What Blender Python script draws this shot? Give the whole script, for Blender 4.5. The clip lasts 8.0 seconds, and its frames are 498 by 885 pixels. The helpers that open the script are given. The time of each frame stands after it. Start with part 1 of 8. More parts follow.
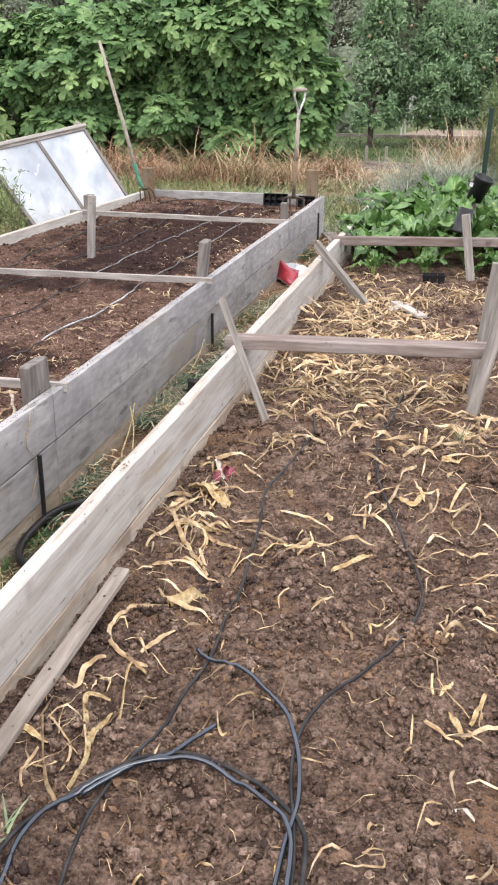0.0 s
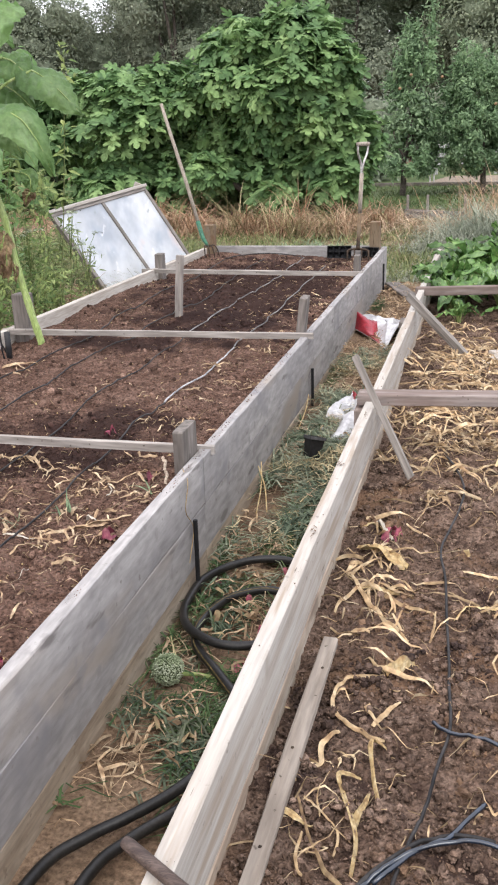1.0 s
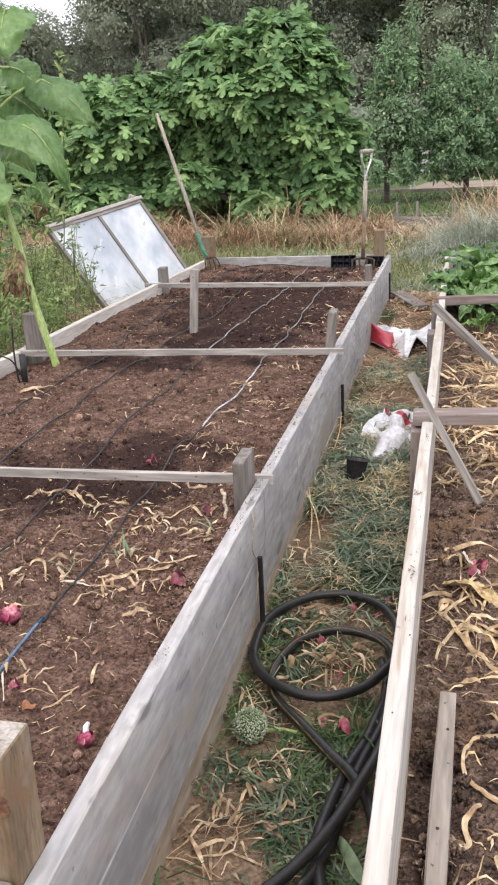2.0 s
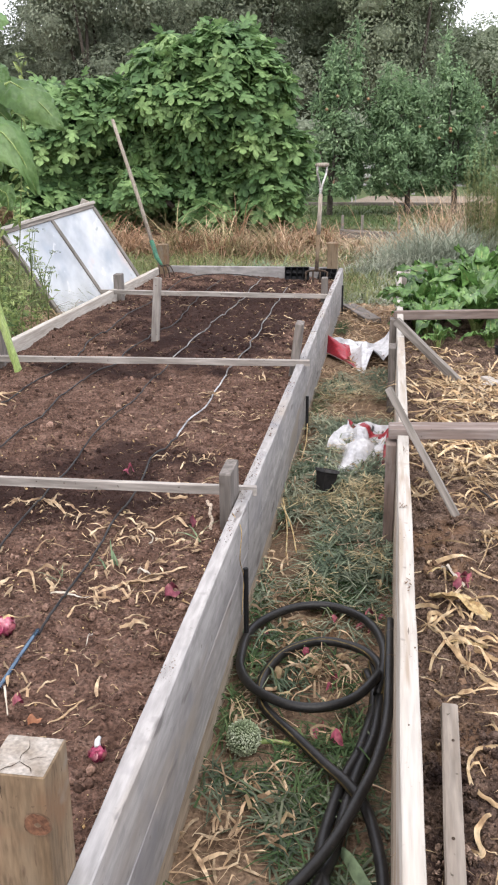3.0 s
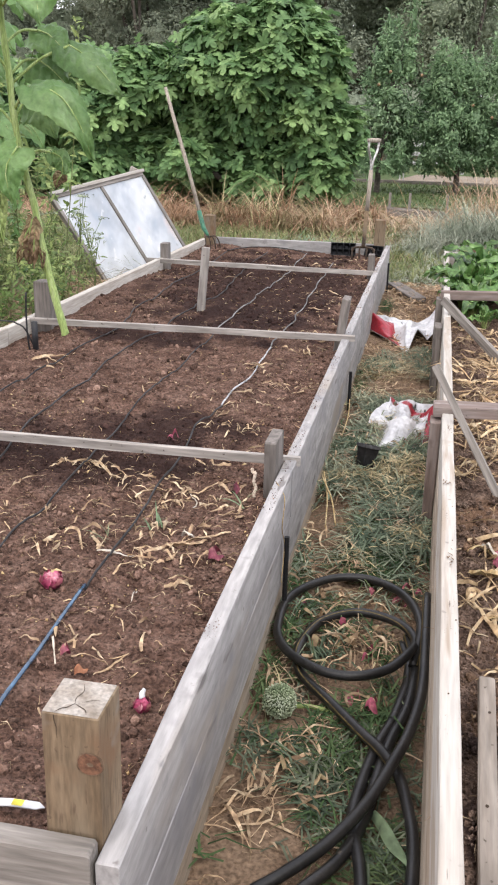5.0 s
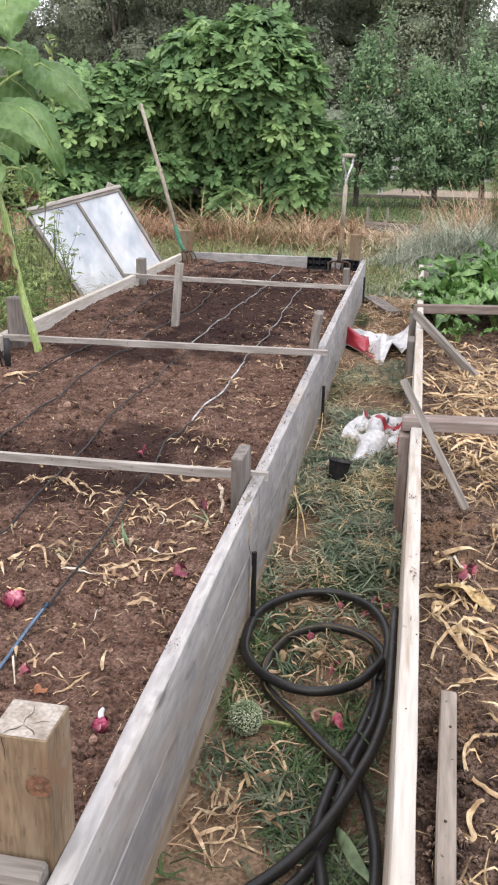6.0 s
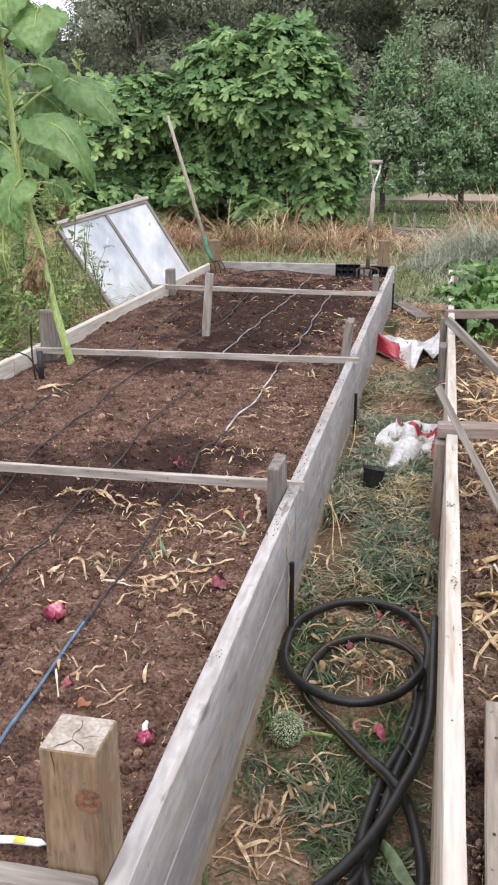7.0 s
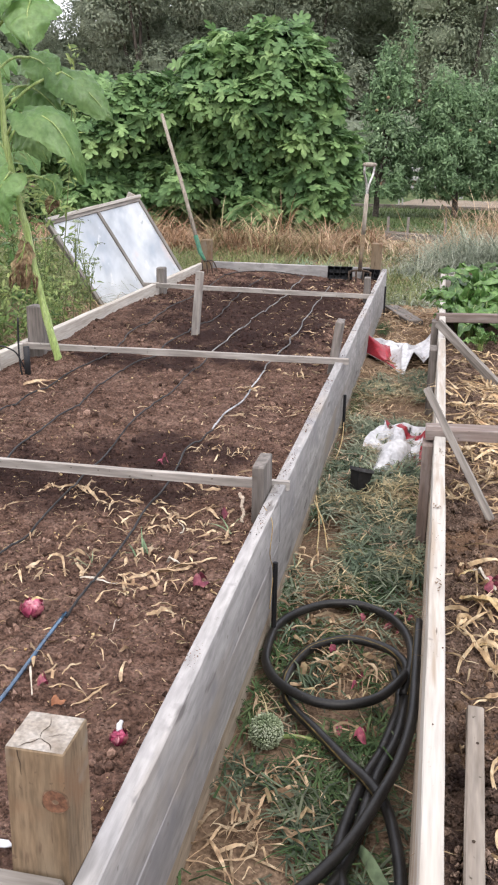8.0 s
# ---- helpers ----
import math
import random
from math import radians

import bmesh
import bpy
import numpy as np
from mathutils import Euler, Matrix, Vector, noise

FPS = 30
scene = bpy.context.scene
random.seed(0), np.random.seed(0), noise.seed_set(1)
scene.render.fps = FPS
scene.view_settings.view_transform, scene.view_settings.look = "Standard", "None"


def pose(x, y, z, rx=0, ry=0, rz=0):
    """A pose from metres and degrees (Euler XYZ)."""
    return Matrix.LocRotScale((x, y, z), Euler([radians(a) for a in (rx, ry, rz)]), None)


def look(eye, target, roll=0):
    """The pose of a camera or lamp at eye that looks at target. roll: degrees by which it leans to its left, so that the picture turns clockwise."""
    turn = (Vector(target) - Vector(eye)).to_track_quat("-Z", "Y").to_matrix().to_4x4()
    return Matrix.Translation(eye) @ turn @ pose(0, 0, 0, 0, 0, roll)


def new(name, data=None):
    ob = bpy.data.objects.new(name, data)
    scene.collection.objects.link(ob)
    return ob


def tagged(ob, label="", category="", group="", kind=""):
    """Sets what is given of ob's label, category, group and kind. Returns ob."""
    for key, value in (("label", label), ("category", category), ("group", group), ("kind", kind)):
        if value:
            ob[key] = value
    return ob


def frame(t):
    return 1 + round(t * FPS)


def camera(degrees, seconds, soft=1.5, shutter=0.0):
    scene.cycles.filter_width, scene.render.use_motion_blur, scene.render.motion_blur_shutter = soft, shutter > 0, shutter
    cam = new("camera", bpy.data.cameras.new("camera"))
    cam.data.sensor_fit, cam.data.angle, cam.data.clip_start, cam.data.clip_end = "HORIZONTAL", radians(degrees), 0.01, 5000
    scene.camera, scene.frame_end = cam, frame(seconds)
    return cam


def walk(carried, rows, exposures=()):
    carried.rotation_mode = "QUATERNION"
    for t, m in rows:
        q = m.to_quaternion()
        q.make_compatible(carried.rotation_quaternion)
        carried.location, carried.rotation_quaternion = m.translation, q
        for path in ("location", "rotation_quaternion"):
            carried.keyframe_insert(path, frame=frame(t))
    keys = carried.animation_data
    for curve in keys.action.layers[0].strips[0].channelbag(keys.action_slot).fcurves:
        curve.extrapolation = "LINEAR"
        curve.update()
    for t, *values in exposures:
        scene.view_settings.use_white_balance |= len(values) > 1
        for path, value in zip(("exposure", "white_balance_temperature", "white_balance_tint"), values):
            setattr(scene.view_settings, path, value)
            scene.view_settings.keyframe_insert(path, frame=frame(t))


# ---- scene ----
cam = camera(30.3, 8.0, soft=2.1)
PATH = [
    (0, (1.334, -1.057, 1.468), (0.895, 0.745, 0.719), 0.4),
    (0.5, (1.129, -1.009, 1.483), (0.53, 0.768, 0.789), -0.2),
    (1, (0.893, -1.123, 1.502), (0.406, 0.704, 0.85), -1.7),
    (1.2, (0.816, -1.149, 1.511), (0.351, 0.697, 0.898), -1.2),
    (2.3, (0.517, -0.935, 1.502), (0.1, 0.913, 0.862), -3.3),
    (2.5, (0.492, -0.954, 1.51), (0.125, 0.909, 0.88), -2.3),
    (3, (0.408, -1.01, 1.523), (0.119, 0.868, 0.899), -0.4),
    (3.5, (0.381, -1.024, 1.51), (0.1, 0.848, 0.865), 0.5),
    (4, (0.378, -1.036, 1.515), (0.127, 0.827, 0.834), 1.2),
    (4.5, (0.369, -1.053, 1.517), (0.027, 0.801, 0.85), 1.5),
    (4.7, (0.365, -1.048, 1.51), (0.015, 0.801, 0.834), 1.7),
    (5.8, (0.424, -1.057, 1.523), (0.055, 0.797, 0.87), 0.6),
    (6, (0.428, -1.04, 1.521), (0.102, 0.825, 0.875), 1.3),
    (6.5, (0.423, -1.05, 1.539), (0.13, 0.829, 0.917), 1.1),
    (7, (0.404, -1.041, 1.528), (0.017, 0.817, 0.897), -0.1),
    (7.5, (0.406, -1.034, 1.511), (0.011, 0.815, 0.861), 0.1),
    (8, (0.415, -1.007, 1.502), (0.047, 0.857, 0.877), 1.1),
]
walk(cam, [(t, look(eye, target, roll)) for t, eye, target, roll in PATH],
     exposures=[(0, 1.17), (0.65, 1.19), (0.95, 1.0), (8, 1.0)])

# ---- light ----
world = bpy.data.worlds.new("overcast_sky")
scene.world = world
world.use_nodes = True
wn, wl = world.node_tree.nodes, world.node_tree.links
sky = wn.new("ShaderNodeTexSky")
sky.sky_type, sky.sun_disc = "NISHITA", False
sky.sun_elevation, sky.sun_rotation = radians(55), radians(222)
sky.air_density, sky.dust_density, sky.ozone_density = 1.2, 6.0, 1.0
cover = wn.new("ShaderNodeMixRGB")
cover.inputs["Fac"].default_value = 0.72
cover.inputs["Color2"].default_value = (8.10, 8.05, 8.85, 1)
wl.new(sky.outputs["Color"], cover.inputs["Color1"])
wl.new(cover.outputs["Color"], wn["Background"].inputs["Color"])
wn["Background"].inputs["Strength"].default_value = 0.145
sun = new("sun", bpy.data.lights.new("sun", "SUN"))
sun.data.energy, sun.data.angle, sun.data.color = 1.0, radians(35), (1, 0.97, 0.92)
sun.matrix_world = look((4.5, -3, 10), (0, 2, 0))


# ---- materials ----
def mat(name, cols, scale=8.0, fine=60.0, rough=0.8, bump=0.3, depth=0.01, stretch=(1, 1, 1), metal=0.0, vary=0.0,
        island=0.0, transl=0.0, spec=0.3, streak=None, specks=None, dark=0.55, light=1.25, hue=0.0, moist=None):
    """A surface of two or three colours mixed by a broad and a fine noise, with relief; vary: change from object to object."""
    m = bpy.data.materials.new(name)
    m.use_nodes = True
    n, l = m.node_tree.nodes, m.node_tree.links
    b = n["Principled BSDF"]
    b.inputs["Roughness"].default_value, b.inputs["Metallic"].default_value = rough, metal
    b.inputs["Specular IOR Level"].default_value = spec
    tc, mp = n.new("ShaderNodeTexCoord"), n.new("ShaderNodeMapping")
    mp.inputs["Scale"].default_value = stretch
    info = n.new("ShaderNodeObjectInfo")
    l.new(tc.outputs["Object"], mp.inputs["Vector"])
    shift = n.new("ShaderNodeVectorMath")
    shift.operation = "MULTIPLY_ADD"
    l.new(info.outputs["Random"], shift.inputs[0])
    shift.inputs[1].default_value = (37.0, 17.0, 53.0)
    l.new(mp.outputs["Vector"], shift.inputs[2])
    big, small = n.new("ShaderNodeTexNoise"), n.new("ShaderNodeTexNoise")
    big.inputs["Scale"].default_value, big.inputs["Detail"].default_value = scale, 4
    small.inputs["Scale"].default_value, small.inputs["Detail"].default_value = fine, 5
    for t in (big, small):
        l.new(shift.outputs[0], t.inputs["Vector"])
    ramp = n.new("ShaderNodeValToRGB")
    el = ramp.color_ramp.elements
    el[0].position, el[1].position = 0.32, 0.68
    el[0].color, el[1].color = (*cols[0], 1), (*cols[-1], 1)
    if len(cols) > 2:
        el.new(0.5).color = (*cols[1], 1)
    l.new(big.outputs["Fac"], ramp.inputs["Fac"])
    grain = n.new("ShaderNodeMapRange")
    grain.inputs["From Min"].default_value, grain.inputs["From Max"].default_value = 0.3, 0.7
    grain.inputs["To Min"].default_value, grain.inputs["To Max"].default_value = dark, light
    l.new(small.outputs["Fac"], grain.inputs["Value"])
    mul = n.new("ShaderNodeMixRGB")
    mul.blend_type = "MULTIPLY"
    mul.inputs["Fac"].default_value = 1.0
    l.new(ramp.outputs["Color"], mul.inputs["Color1"])
    l.new(grain.outputs["Result"], mul.inputs["Color2"])
    col = mul.outputs["Color"]
    if streak:
        w = n.new("ShaderNodeTexNoise")
        w.inputs["Scale"].default_value, w.inputs["Detail"].default_value = streak[0], 3
        l.new(shift.outputs[0], w.inputs["Vector"])
        r2 = n.new("ShaderNodeMapRange")
        r2.inputs["From Min"].default_value, r2.inputs["From Max"].default_value = streak[2], streak[2] + 0.12
        l.new(w.outputs["Fac"], r2.inputs["Value"])
        mx = n.new("ShaderNodeMixRGB")
        l.new(r2.outputs["Result"], mx.inputs["Fac"])
        l.new(col, mx.inputs["Color1"])
        mx.inputs["Color2"].default_value = (*streak[1], 1)
        col = mx.outputs["Color"]
    for sc, tint, cut, soft_edge, *along in specks or ():
        w = n.new("ShaderNodeTexNoise")
        w.inputs["Scale"].default_value, w.inputs["Detail"].default_value = sc, 7 if sc < 3 else 3
        place = n.new("ShaderNodeVectorMath")
        place.operation = "MULTIPLY_ADD"
        l.new(info.outputs["Random"], place.inputs[0])
        place.inputs[1].default_value = (11.0, 23.0, 7.0)
        l.new(tc.outputs["Object"], place.inputs[2])
        l.new(shift.outputs[0] if along else place.outputs[0], w.inputs["Vector"])
        r2 = n.new("ShaderNodeMapRange")
        r2.inputs["From Min"].default_value, r2.inputs["From Max"].default_value = cut, cut + soft_edge
        l.new(w.outputs["Fac"], r2.inputs["Value"])
        mx = n.new("ShaderNodeMixRGB")
        l.new(r2.outputs["Result"], mx.inputs["Fac"])
        l.new(col, mx.inputs["Color1"])
        mx.inputs["Color2"].default_value = (*tint, 1)
        col = mx.outputs["Color"]
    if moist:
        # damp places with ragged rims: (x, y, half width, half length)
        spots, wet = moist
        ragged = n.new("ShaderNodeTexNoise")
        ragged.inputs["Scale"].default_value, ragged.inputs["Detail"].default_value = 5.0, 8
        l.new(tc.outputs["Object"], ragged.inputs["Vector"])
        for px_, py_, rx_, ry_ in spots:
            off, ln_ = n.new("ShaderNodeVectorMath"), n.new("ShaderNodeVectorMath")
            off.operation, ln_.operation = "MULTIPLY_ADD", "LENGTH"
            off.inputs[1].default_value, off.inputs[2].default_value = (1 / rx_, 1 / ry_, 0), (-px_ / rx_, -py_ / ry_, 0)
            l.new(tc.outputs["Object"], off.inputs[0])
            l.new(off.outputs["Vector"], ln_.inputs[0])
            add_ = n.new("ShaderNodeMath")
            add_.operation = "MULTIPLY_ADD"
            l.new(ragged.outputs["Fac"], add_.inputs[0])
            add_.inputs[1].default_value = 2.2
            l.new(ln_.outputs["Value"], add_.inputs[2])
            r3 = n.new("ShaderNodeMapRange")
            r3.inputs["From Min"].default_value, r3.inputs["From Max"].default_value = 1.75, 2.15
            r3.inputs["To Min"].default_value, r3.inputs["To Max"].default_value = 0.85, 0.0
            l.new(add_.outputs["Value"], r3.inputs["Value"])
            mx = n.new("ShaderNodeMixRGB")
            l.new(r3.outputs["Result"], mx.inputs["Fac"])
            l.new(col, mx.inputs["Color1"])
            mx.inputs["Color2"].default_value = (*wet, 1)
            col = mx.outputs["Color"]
    if vary or island:
        hsv = n.new("ShaderNodeHueSaturation")
        mr = n.new("ShaderNodeMapRange")
        amount = vary or island
        mr.inputs["To Min"].default_value, mr.inputs["To Max"].default_value = 1 - amount, 1 + amount
        if island:
            geo = n.new("ShaderNodeNewGeometry")
            l.new(geo.outputs["Random Per Island"], mr.inputs["Value"])
        else:
            l.new(info.outputs["Random"], mr.inputs["Value"])
        l.new(mr.outputs["Result"], hsv.inputs["Value"])
        if hue and island:
            yellower = n.new("ShaderNodeMapRange")
            yellower.inputs["To Min"].default_value, yellower.inputs["To Max"].default_value = 0.5 + hue * 0.5, 0.5 - hue
            l.new(geo.outputs["Random Per Island"], yellower.inputs["Value"])
            l.new(yellower.outputs["Result"], hsv.inputs["Hue"])
        l.new(col, hsv.inputs["Color"])
        col = hsv.outputs["Color"]
    l.new(col, b.inputs["Base Color"])
    bp = n.new("ShaderNodeBump")
    bp.inputs["Strength"].default_value, bp.inputs["Distance"].default_value = bump, depth
    l.new(small.outputs["Fac"], bp.inputs["Height"])
    l.new(bp.outputs["Normal"], b.inputs["Normal"])
    if transl:
        tr, add = n.new("ShaderNodeBsdfTranslucent"), n.new("ShaderNodeMixShader")
        l.new(col, tr.inputs["Color"])
        add.inputs["Fac"].default_value = transl
        l.new(b.outputs["BSDF"], add.inputs[1])
        l.new(tr.outputs["BSDF"], add.inputs[2])
        l.new(add.outputs["Shader"], n["Material Output"].inputs["Surface"])
    return m


WOOD_GREY = mat("weathered_grey_wood", [(0.215, 0.206, 0.203), (0.266, 0.255, 0.249), (0.302, 0.289, 0.279)], 1.4, 12, 0.92, 0.35, 0.003,
                (1.0, 6, 4), vary=0.08, streak=(1.0, (0.258, 0.226, 0.194), 0.57), dark=0.80,
                specks=((5, (0.190, 0.184, 0.190), 0.58, 0.14), (16, (0.215, 0.203, 0.198), 0.60, 0.12), (30, (0.175, 0.16, 0.15), 0.67, 0.08), (4, (0.155, 0.143, 0.137), 0.655, 0.05, 1)))
WOOD_PALE = mat("bleached_pale_wood", [(0.298, 0.264, 0.225), (0.358, 0.330, 0.294), (0.392, 0.371, 0.340)], 2.4, 12, 0.92, 0.4, 0.003,
                (0.8, 11, 9), vary=0.05, streak=(3.2, (0.265, 0.218, 0.172), 0.60), dark=0.88, light=1.12,
                specks=((1.7, (0.278, 0.230, 0.183), 0.57, 0.10, 1), (8, (0.290, 0.258, 0.222), 0.61, 0.12), (34, (0.225, 0.198, 0.175), 0.66, 0.08), (9, (0.13, 0.105, 0.085), 0.70, 0.03, 1)))
WOOD_POST = mat("sawn_brown_post_wood", [(0.128, 0.088, 0.052), (0.170, 0.120, 0.074), (0.214, 0.160, 0.106)], 2.2, 30, 0.9, 0.45, 0.003,
                (0.8, 5, 5), vary=0.1, dark=0.66, streak=(1.3, (0.205, 0.158, 0.106), 0.52),
                specks=((7, (0.165, 0.098, 0.056), 0.54, 0.14), (12, (0.20, 0.178, 0.150), 0.62, 0.14), (14, (0.095, 0.062, 0.040), 0.66, 0.06, 1), (70, (0.095, 0.064, 0.042), 0.68, 0.06)))
WOOD_DARK = mat("old_grey_brown_wood", [(0.14, 0.125, 0.11), (0.205, 0.185, 0.165), (0.27, 0.245, 0.22)], 3, 9, 0.87, 0.3, 0.003,
                (1.2, 14, 14), vary=0.12, dark=0.78)
WOOD_OLD = mat("old_dark_post_wood", [(0.095, 0.083, 0.074), (0.145, 0.128, 0.115), (0.195, 0.174, 0.157)], 3, 9, 0.88, 0.35, 0.003,
               (1.2, 10, 10), vary=0.12, dark=0.72, specks=((16, (0.085, 0.072, 0.062), 0.62, 0.1),))
WOOD_LATH = mat("dull_grey_lath_wood", [(0.205, 0.185, 0.165), (0.27, 0.245, 0.222), (0.32, 0.295, 0.268)], 3, 9, 0.87, 0.3, 0.003,
                (1.2, 10, 10), vary=0.1, streak=(2.5, (0.15, 0.13, 0.115), 0.66), dark=0.8, specks=((60, (0.08, 0.065, 0.05), 0.68, 0.05),))
WOOD_TAN = mat("dusty_tan_lath_wood", [(0.160, 0.132, 0.108), (0.212, 0.180, 0.150), (0.262, 0.228, 0.194)], 3, 9, 0.9, 0.35, 0.003,
               (1.2, 10, 10), dark=0.8, specks=((26, (0.07, 0.058, 0.048), 0.70, 0.04), (60, (0.08, 0.065, 0.05), 0.68, 0.05)))
WOOD_RED = mat("reddish_weathered_wood", [(0.125, 0.092, 0.078), (0.168, 0.130, 0.113), (0.215, 0.182, 0.165)], 3, 9, 0.84, 0.3, 0.003,
               (1.2, 10, 10), vary=0.1, dark=0.78, specks=((14, (0.11, 0.085, 0.075), 0.62, 0.12), (60, (0.07, 0.055, 0.045), 0.70, 0.05)))
WOOD_BLEACH = mat("sun_bleached_wood", [(0.330, 0.292, 0.250), (0.415, 0.380, 0.335), (0.470, 0.440, 0.400)], 2.4, 12, 0.92, 0.4, 0.003,
                  (0.8, 11, 9), vary=0.05, streak=(3.2, (0.33, 0.285, 0.24), 0.60), dark=0.82, specks=((8, (0.37, 0.335, 0.29), 0.61, 0.12), (9, (0.17, 0.14, 0.115), 0.72, 0.03, 1)))
WOOD_BUFF = mat("soil_rubbed_pale_wood", [(0.300, 0.232, 0.172), (0.375, 0.312, 0.245), (0.420, 0.368, 0.305)], 2.4, 12, 0.92, 0.4, 0.003,
                (0.8, 11, 9), vary=0.05, streak=(1.6, (0.205, 0.138, 0.092), 0.57), dark=0.8, specks=((7, (0.20, 0.155, 0.118), 0.58, 0.14), (34, (0.19, 0.16, 0.135), 0.66, 0.08)))
WOOD_STAIN = mat("soil_stained_wood", [(0.245, 0.192, 0.140), (0.305, 0.250, 0.190), (0.350, 0.298, 0.236)], 3, 14, 0.9, 0.35, 0.004,
                 (1.0, 8, 6), vary=0.1, dark=0.82, specks=((9, (0.215, 0.165, 0.118), 0.58, 0.16), (40, (0.20, 0.155, 0.112), 0.64, 0.10)))
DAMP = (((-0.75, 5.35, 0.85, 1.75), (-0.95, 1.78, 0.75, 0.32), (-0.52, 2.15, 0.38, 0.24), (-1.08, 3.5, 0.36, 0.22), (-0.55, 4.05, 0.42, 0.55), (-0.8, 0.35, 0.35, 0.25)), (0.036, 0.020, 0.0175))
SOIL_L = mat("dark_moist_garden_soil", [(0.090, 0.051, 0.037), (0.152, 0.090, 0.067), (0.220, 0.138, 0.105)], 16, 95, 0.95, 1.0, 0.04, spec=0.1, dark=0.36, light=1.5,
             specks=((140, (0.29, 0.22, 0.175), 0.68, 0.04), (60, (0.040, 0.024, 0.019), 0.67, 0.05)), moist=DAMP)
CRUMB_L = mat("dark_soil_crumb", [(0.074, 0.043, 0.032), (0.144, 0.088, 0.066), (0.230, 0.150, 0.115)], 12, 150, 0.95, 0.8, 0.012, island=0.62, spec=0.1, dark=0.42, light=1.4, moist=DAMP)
CRUMB_R = mat("dry_soil_clod", [(0.094, 0.062, 0.047), (0.171, 0.116, 0.087), (0.257, 0.182, 0.140)], 12, 150, 0.95, 1.0, 0.015, island=0.34, spec=0.1, dark=0.40, light=1.45, specks=((3.2, (0.205, 0.128, 0.082), 0.57, 0.10), (4.1, (0.062, 0.043, 0.037), 0.58, 0.10)))
SOIL_R = mat("dry_brown_garden_soil", [(0.090, 0.058, 0.044), (0.174, 0.116, 0.086), (0.261, 0.182, 0.139)], 16, 95, 0.95, 1.0, 0.04, spec=0.1, dark=0.35, light=1.5,
             specks=((3.2, (0.200, 0.122, 0.078), 0.57, 0.10), (5, (0.060, 0.038, 0.031), 0.60, 0.08), (130, (0.31, 0.235, 0.185), 0.69, 0.04), (60, (0.042, 0.027, 0.021), 0.67, 0.05)))
EARTH = mat("trodden_path_earth", [(0.124, 0.081, 0.053), (0.178, 0.120, 0.079), (0.230, 0.161, 0.109)], 5, 90, 0.95, 0.7, 0.015, spec=0.1, dark=0.5, light=1.35, specks=((60, (0.26, 0.19, 0.125), 0.69, 0.05),))
LAWN = mat("grass_green", [(0.05, 0.085, 0.025), (0.09, 0.13, 0.045), (0.13, 0.16, 0.07)], 0.5, 30, 0.8, 0.3, 0.02, island=0.35, transl=0.25)
FIG = mat("fig_leaf_green", [(0.110, 0.206, 0.082), (0.155, 0.270, 0.106), (0.224, 0.352, 0.142)], 2.0, 14, 0.6, 0.2, 0.004, island=0.34, transl=0.36, spec=0.2, hue=0.02)
BARK = mat("grey_tree_bark", [(0.06, 0.05, 0.04), (0.11, 0.095, 0.08)], 6, 30, 0.95, 0.6, 0.02)
# far foliage: distance haze is mixed into these leaf colours, paler and greyer
HAZYLEAF = mat("hazy_dark_wood_foliage", [(0.215, 0.252, 0.180), (0.275, 0.316, 0.230), (0.335, 0.378, 0.282)], 0.35, 6, 0.95, 0.1, 0.02, island=0.05, transl=0.5, spec=0.04, hue=0.012)
HAZYWOOD = mat("hazy_olive_wood_foliage", [(0.235, 0.280, 0.190), (0.305, 0.355, 0.245), (0.375, 0.425, 0.305)], 0.35, 6, 0.95, 0.1, 0.02, island=0.10, transl=0.5, spec=0.04, hue=0.012)
APPLE = mat("apple_leaf_green", [(0.138, 0.226, 0.114), (0.198, 0.310, 0.160), (0.290, 0.405, 0.240)], 1.0, 20, 0.6, 0.2, 0.004, island=0.36, transl=0.38, spec=0.2, hue=0.015)
RUBBER = mat("black_rubber_hose", [(0.010, 0.0097, 0.0095), (0.022, 0.0205, 0.019)], 14, 140, 0.42, 0.15, 0.001, spec=0.32, specks=((40, (0.07, 0.06, 0.048), 0.68, 0.1),))
GREYPLASTIC = mat("dark_grey_plastic", [(0.040, 0.041, 0.044), (0.085, 0.086, 0.090)], 16, 60, 0.42, 0.1, 0.001, spec=0.45)
PLASTIC = mat("black_plastic", [(0.010, 0.010, 0.011), (0.019, 0.019, 0.021)], 10, 60, 0.5, 0.05, 0.001, spec=0.3)


STRAW = mat("dried_onion_leaf_straw", [(0.25, 0.157, 0.084), (0.42, 0.300, 0.170), (0.57, 0.458, 0.302)], 24, 60, 0.75, 0.4, 0.002, island=0.42, transl=0.12, dark=0.62)
STRAWDULL = mat("dull_tan_onion_straw", [(0.240, 0.153, 0.092), (0.400, 0.282, 0.172), (0.560, 0.448, 0.302)], 24, 60, 0.75, 0.4, 0.002, island=0.42, transl=0.12, dark=0.62)
HUSK = mat("pale_dry_husk", [(0.315, 0.197, 0.088), (0.465, 0.340, 0.166), (0.585, 0.475, 0.285)], 45, 130, 0.7, 0.4, 0.002, vary=0.25, transl=0.12, dark=0.62)
HUSKWHITE = mat("whitish_dry_husk", [(0.38, 0.325, 0.255), (0.49, 0.44, 0.365), (0.58, 0.54, 0.48)], 30, 80, 0.7, 0.4, 0.002, vary=0.12, transl=0.12, dark=0.75)
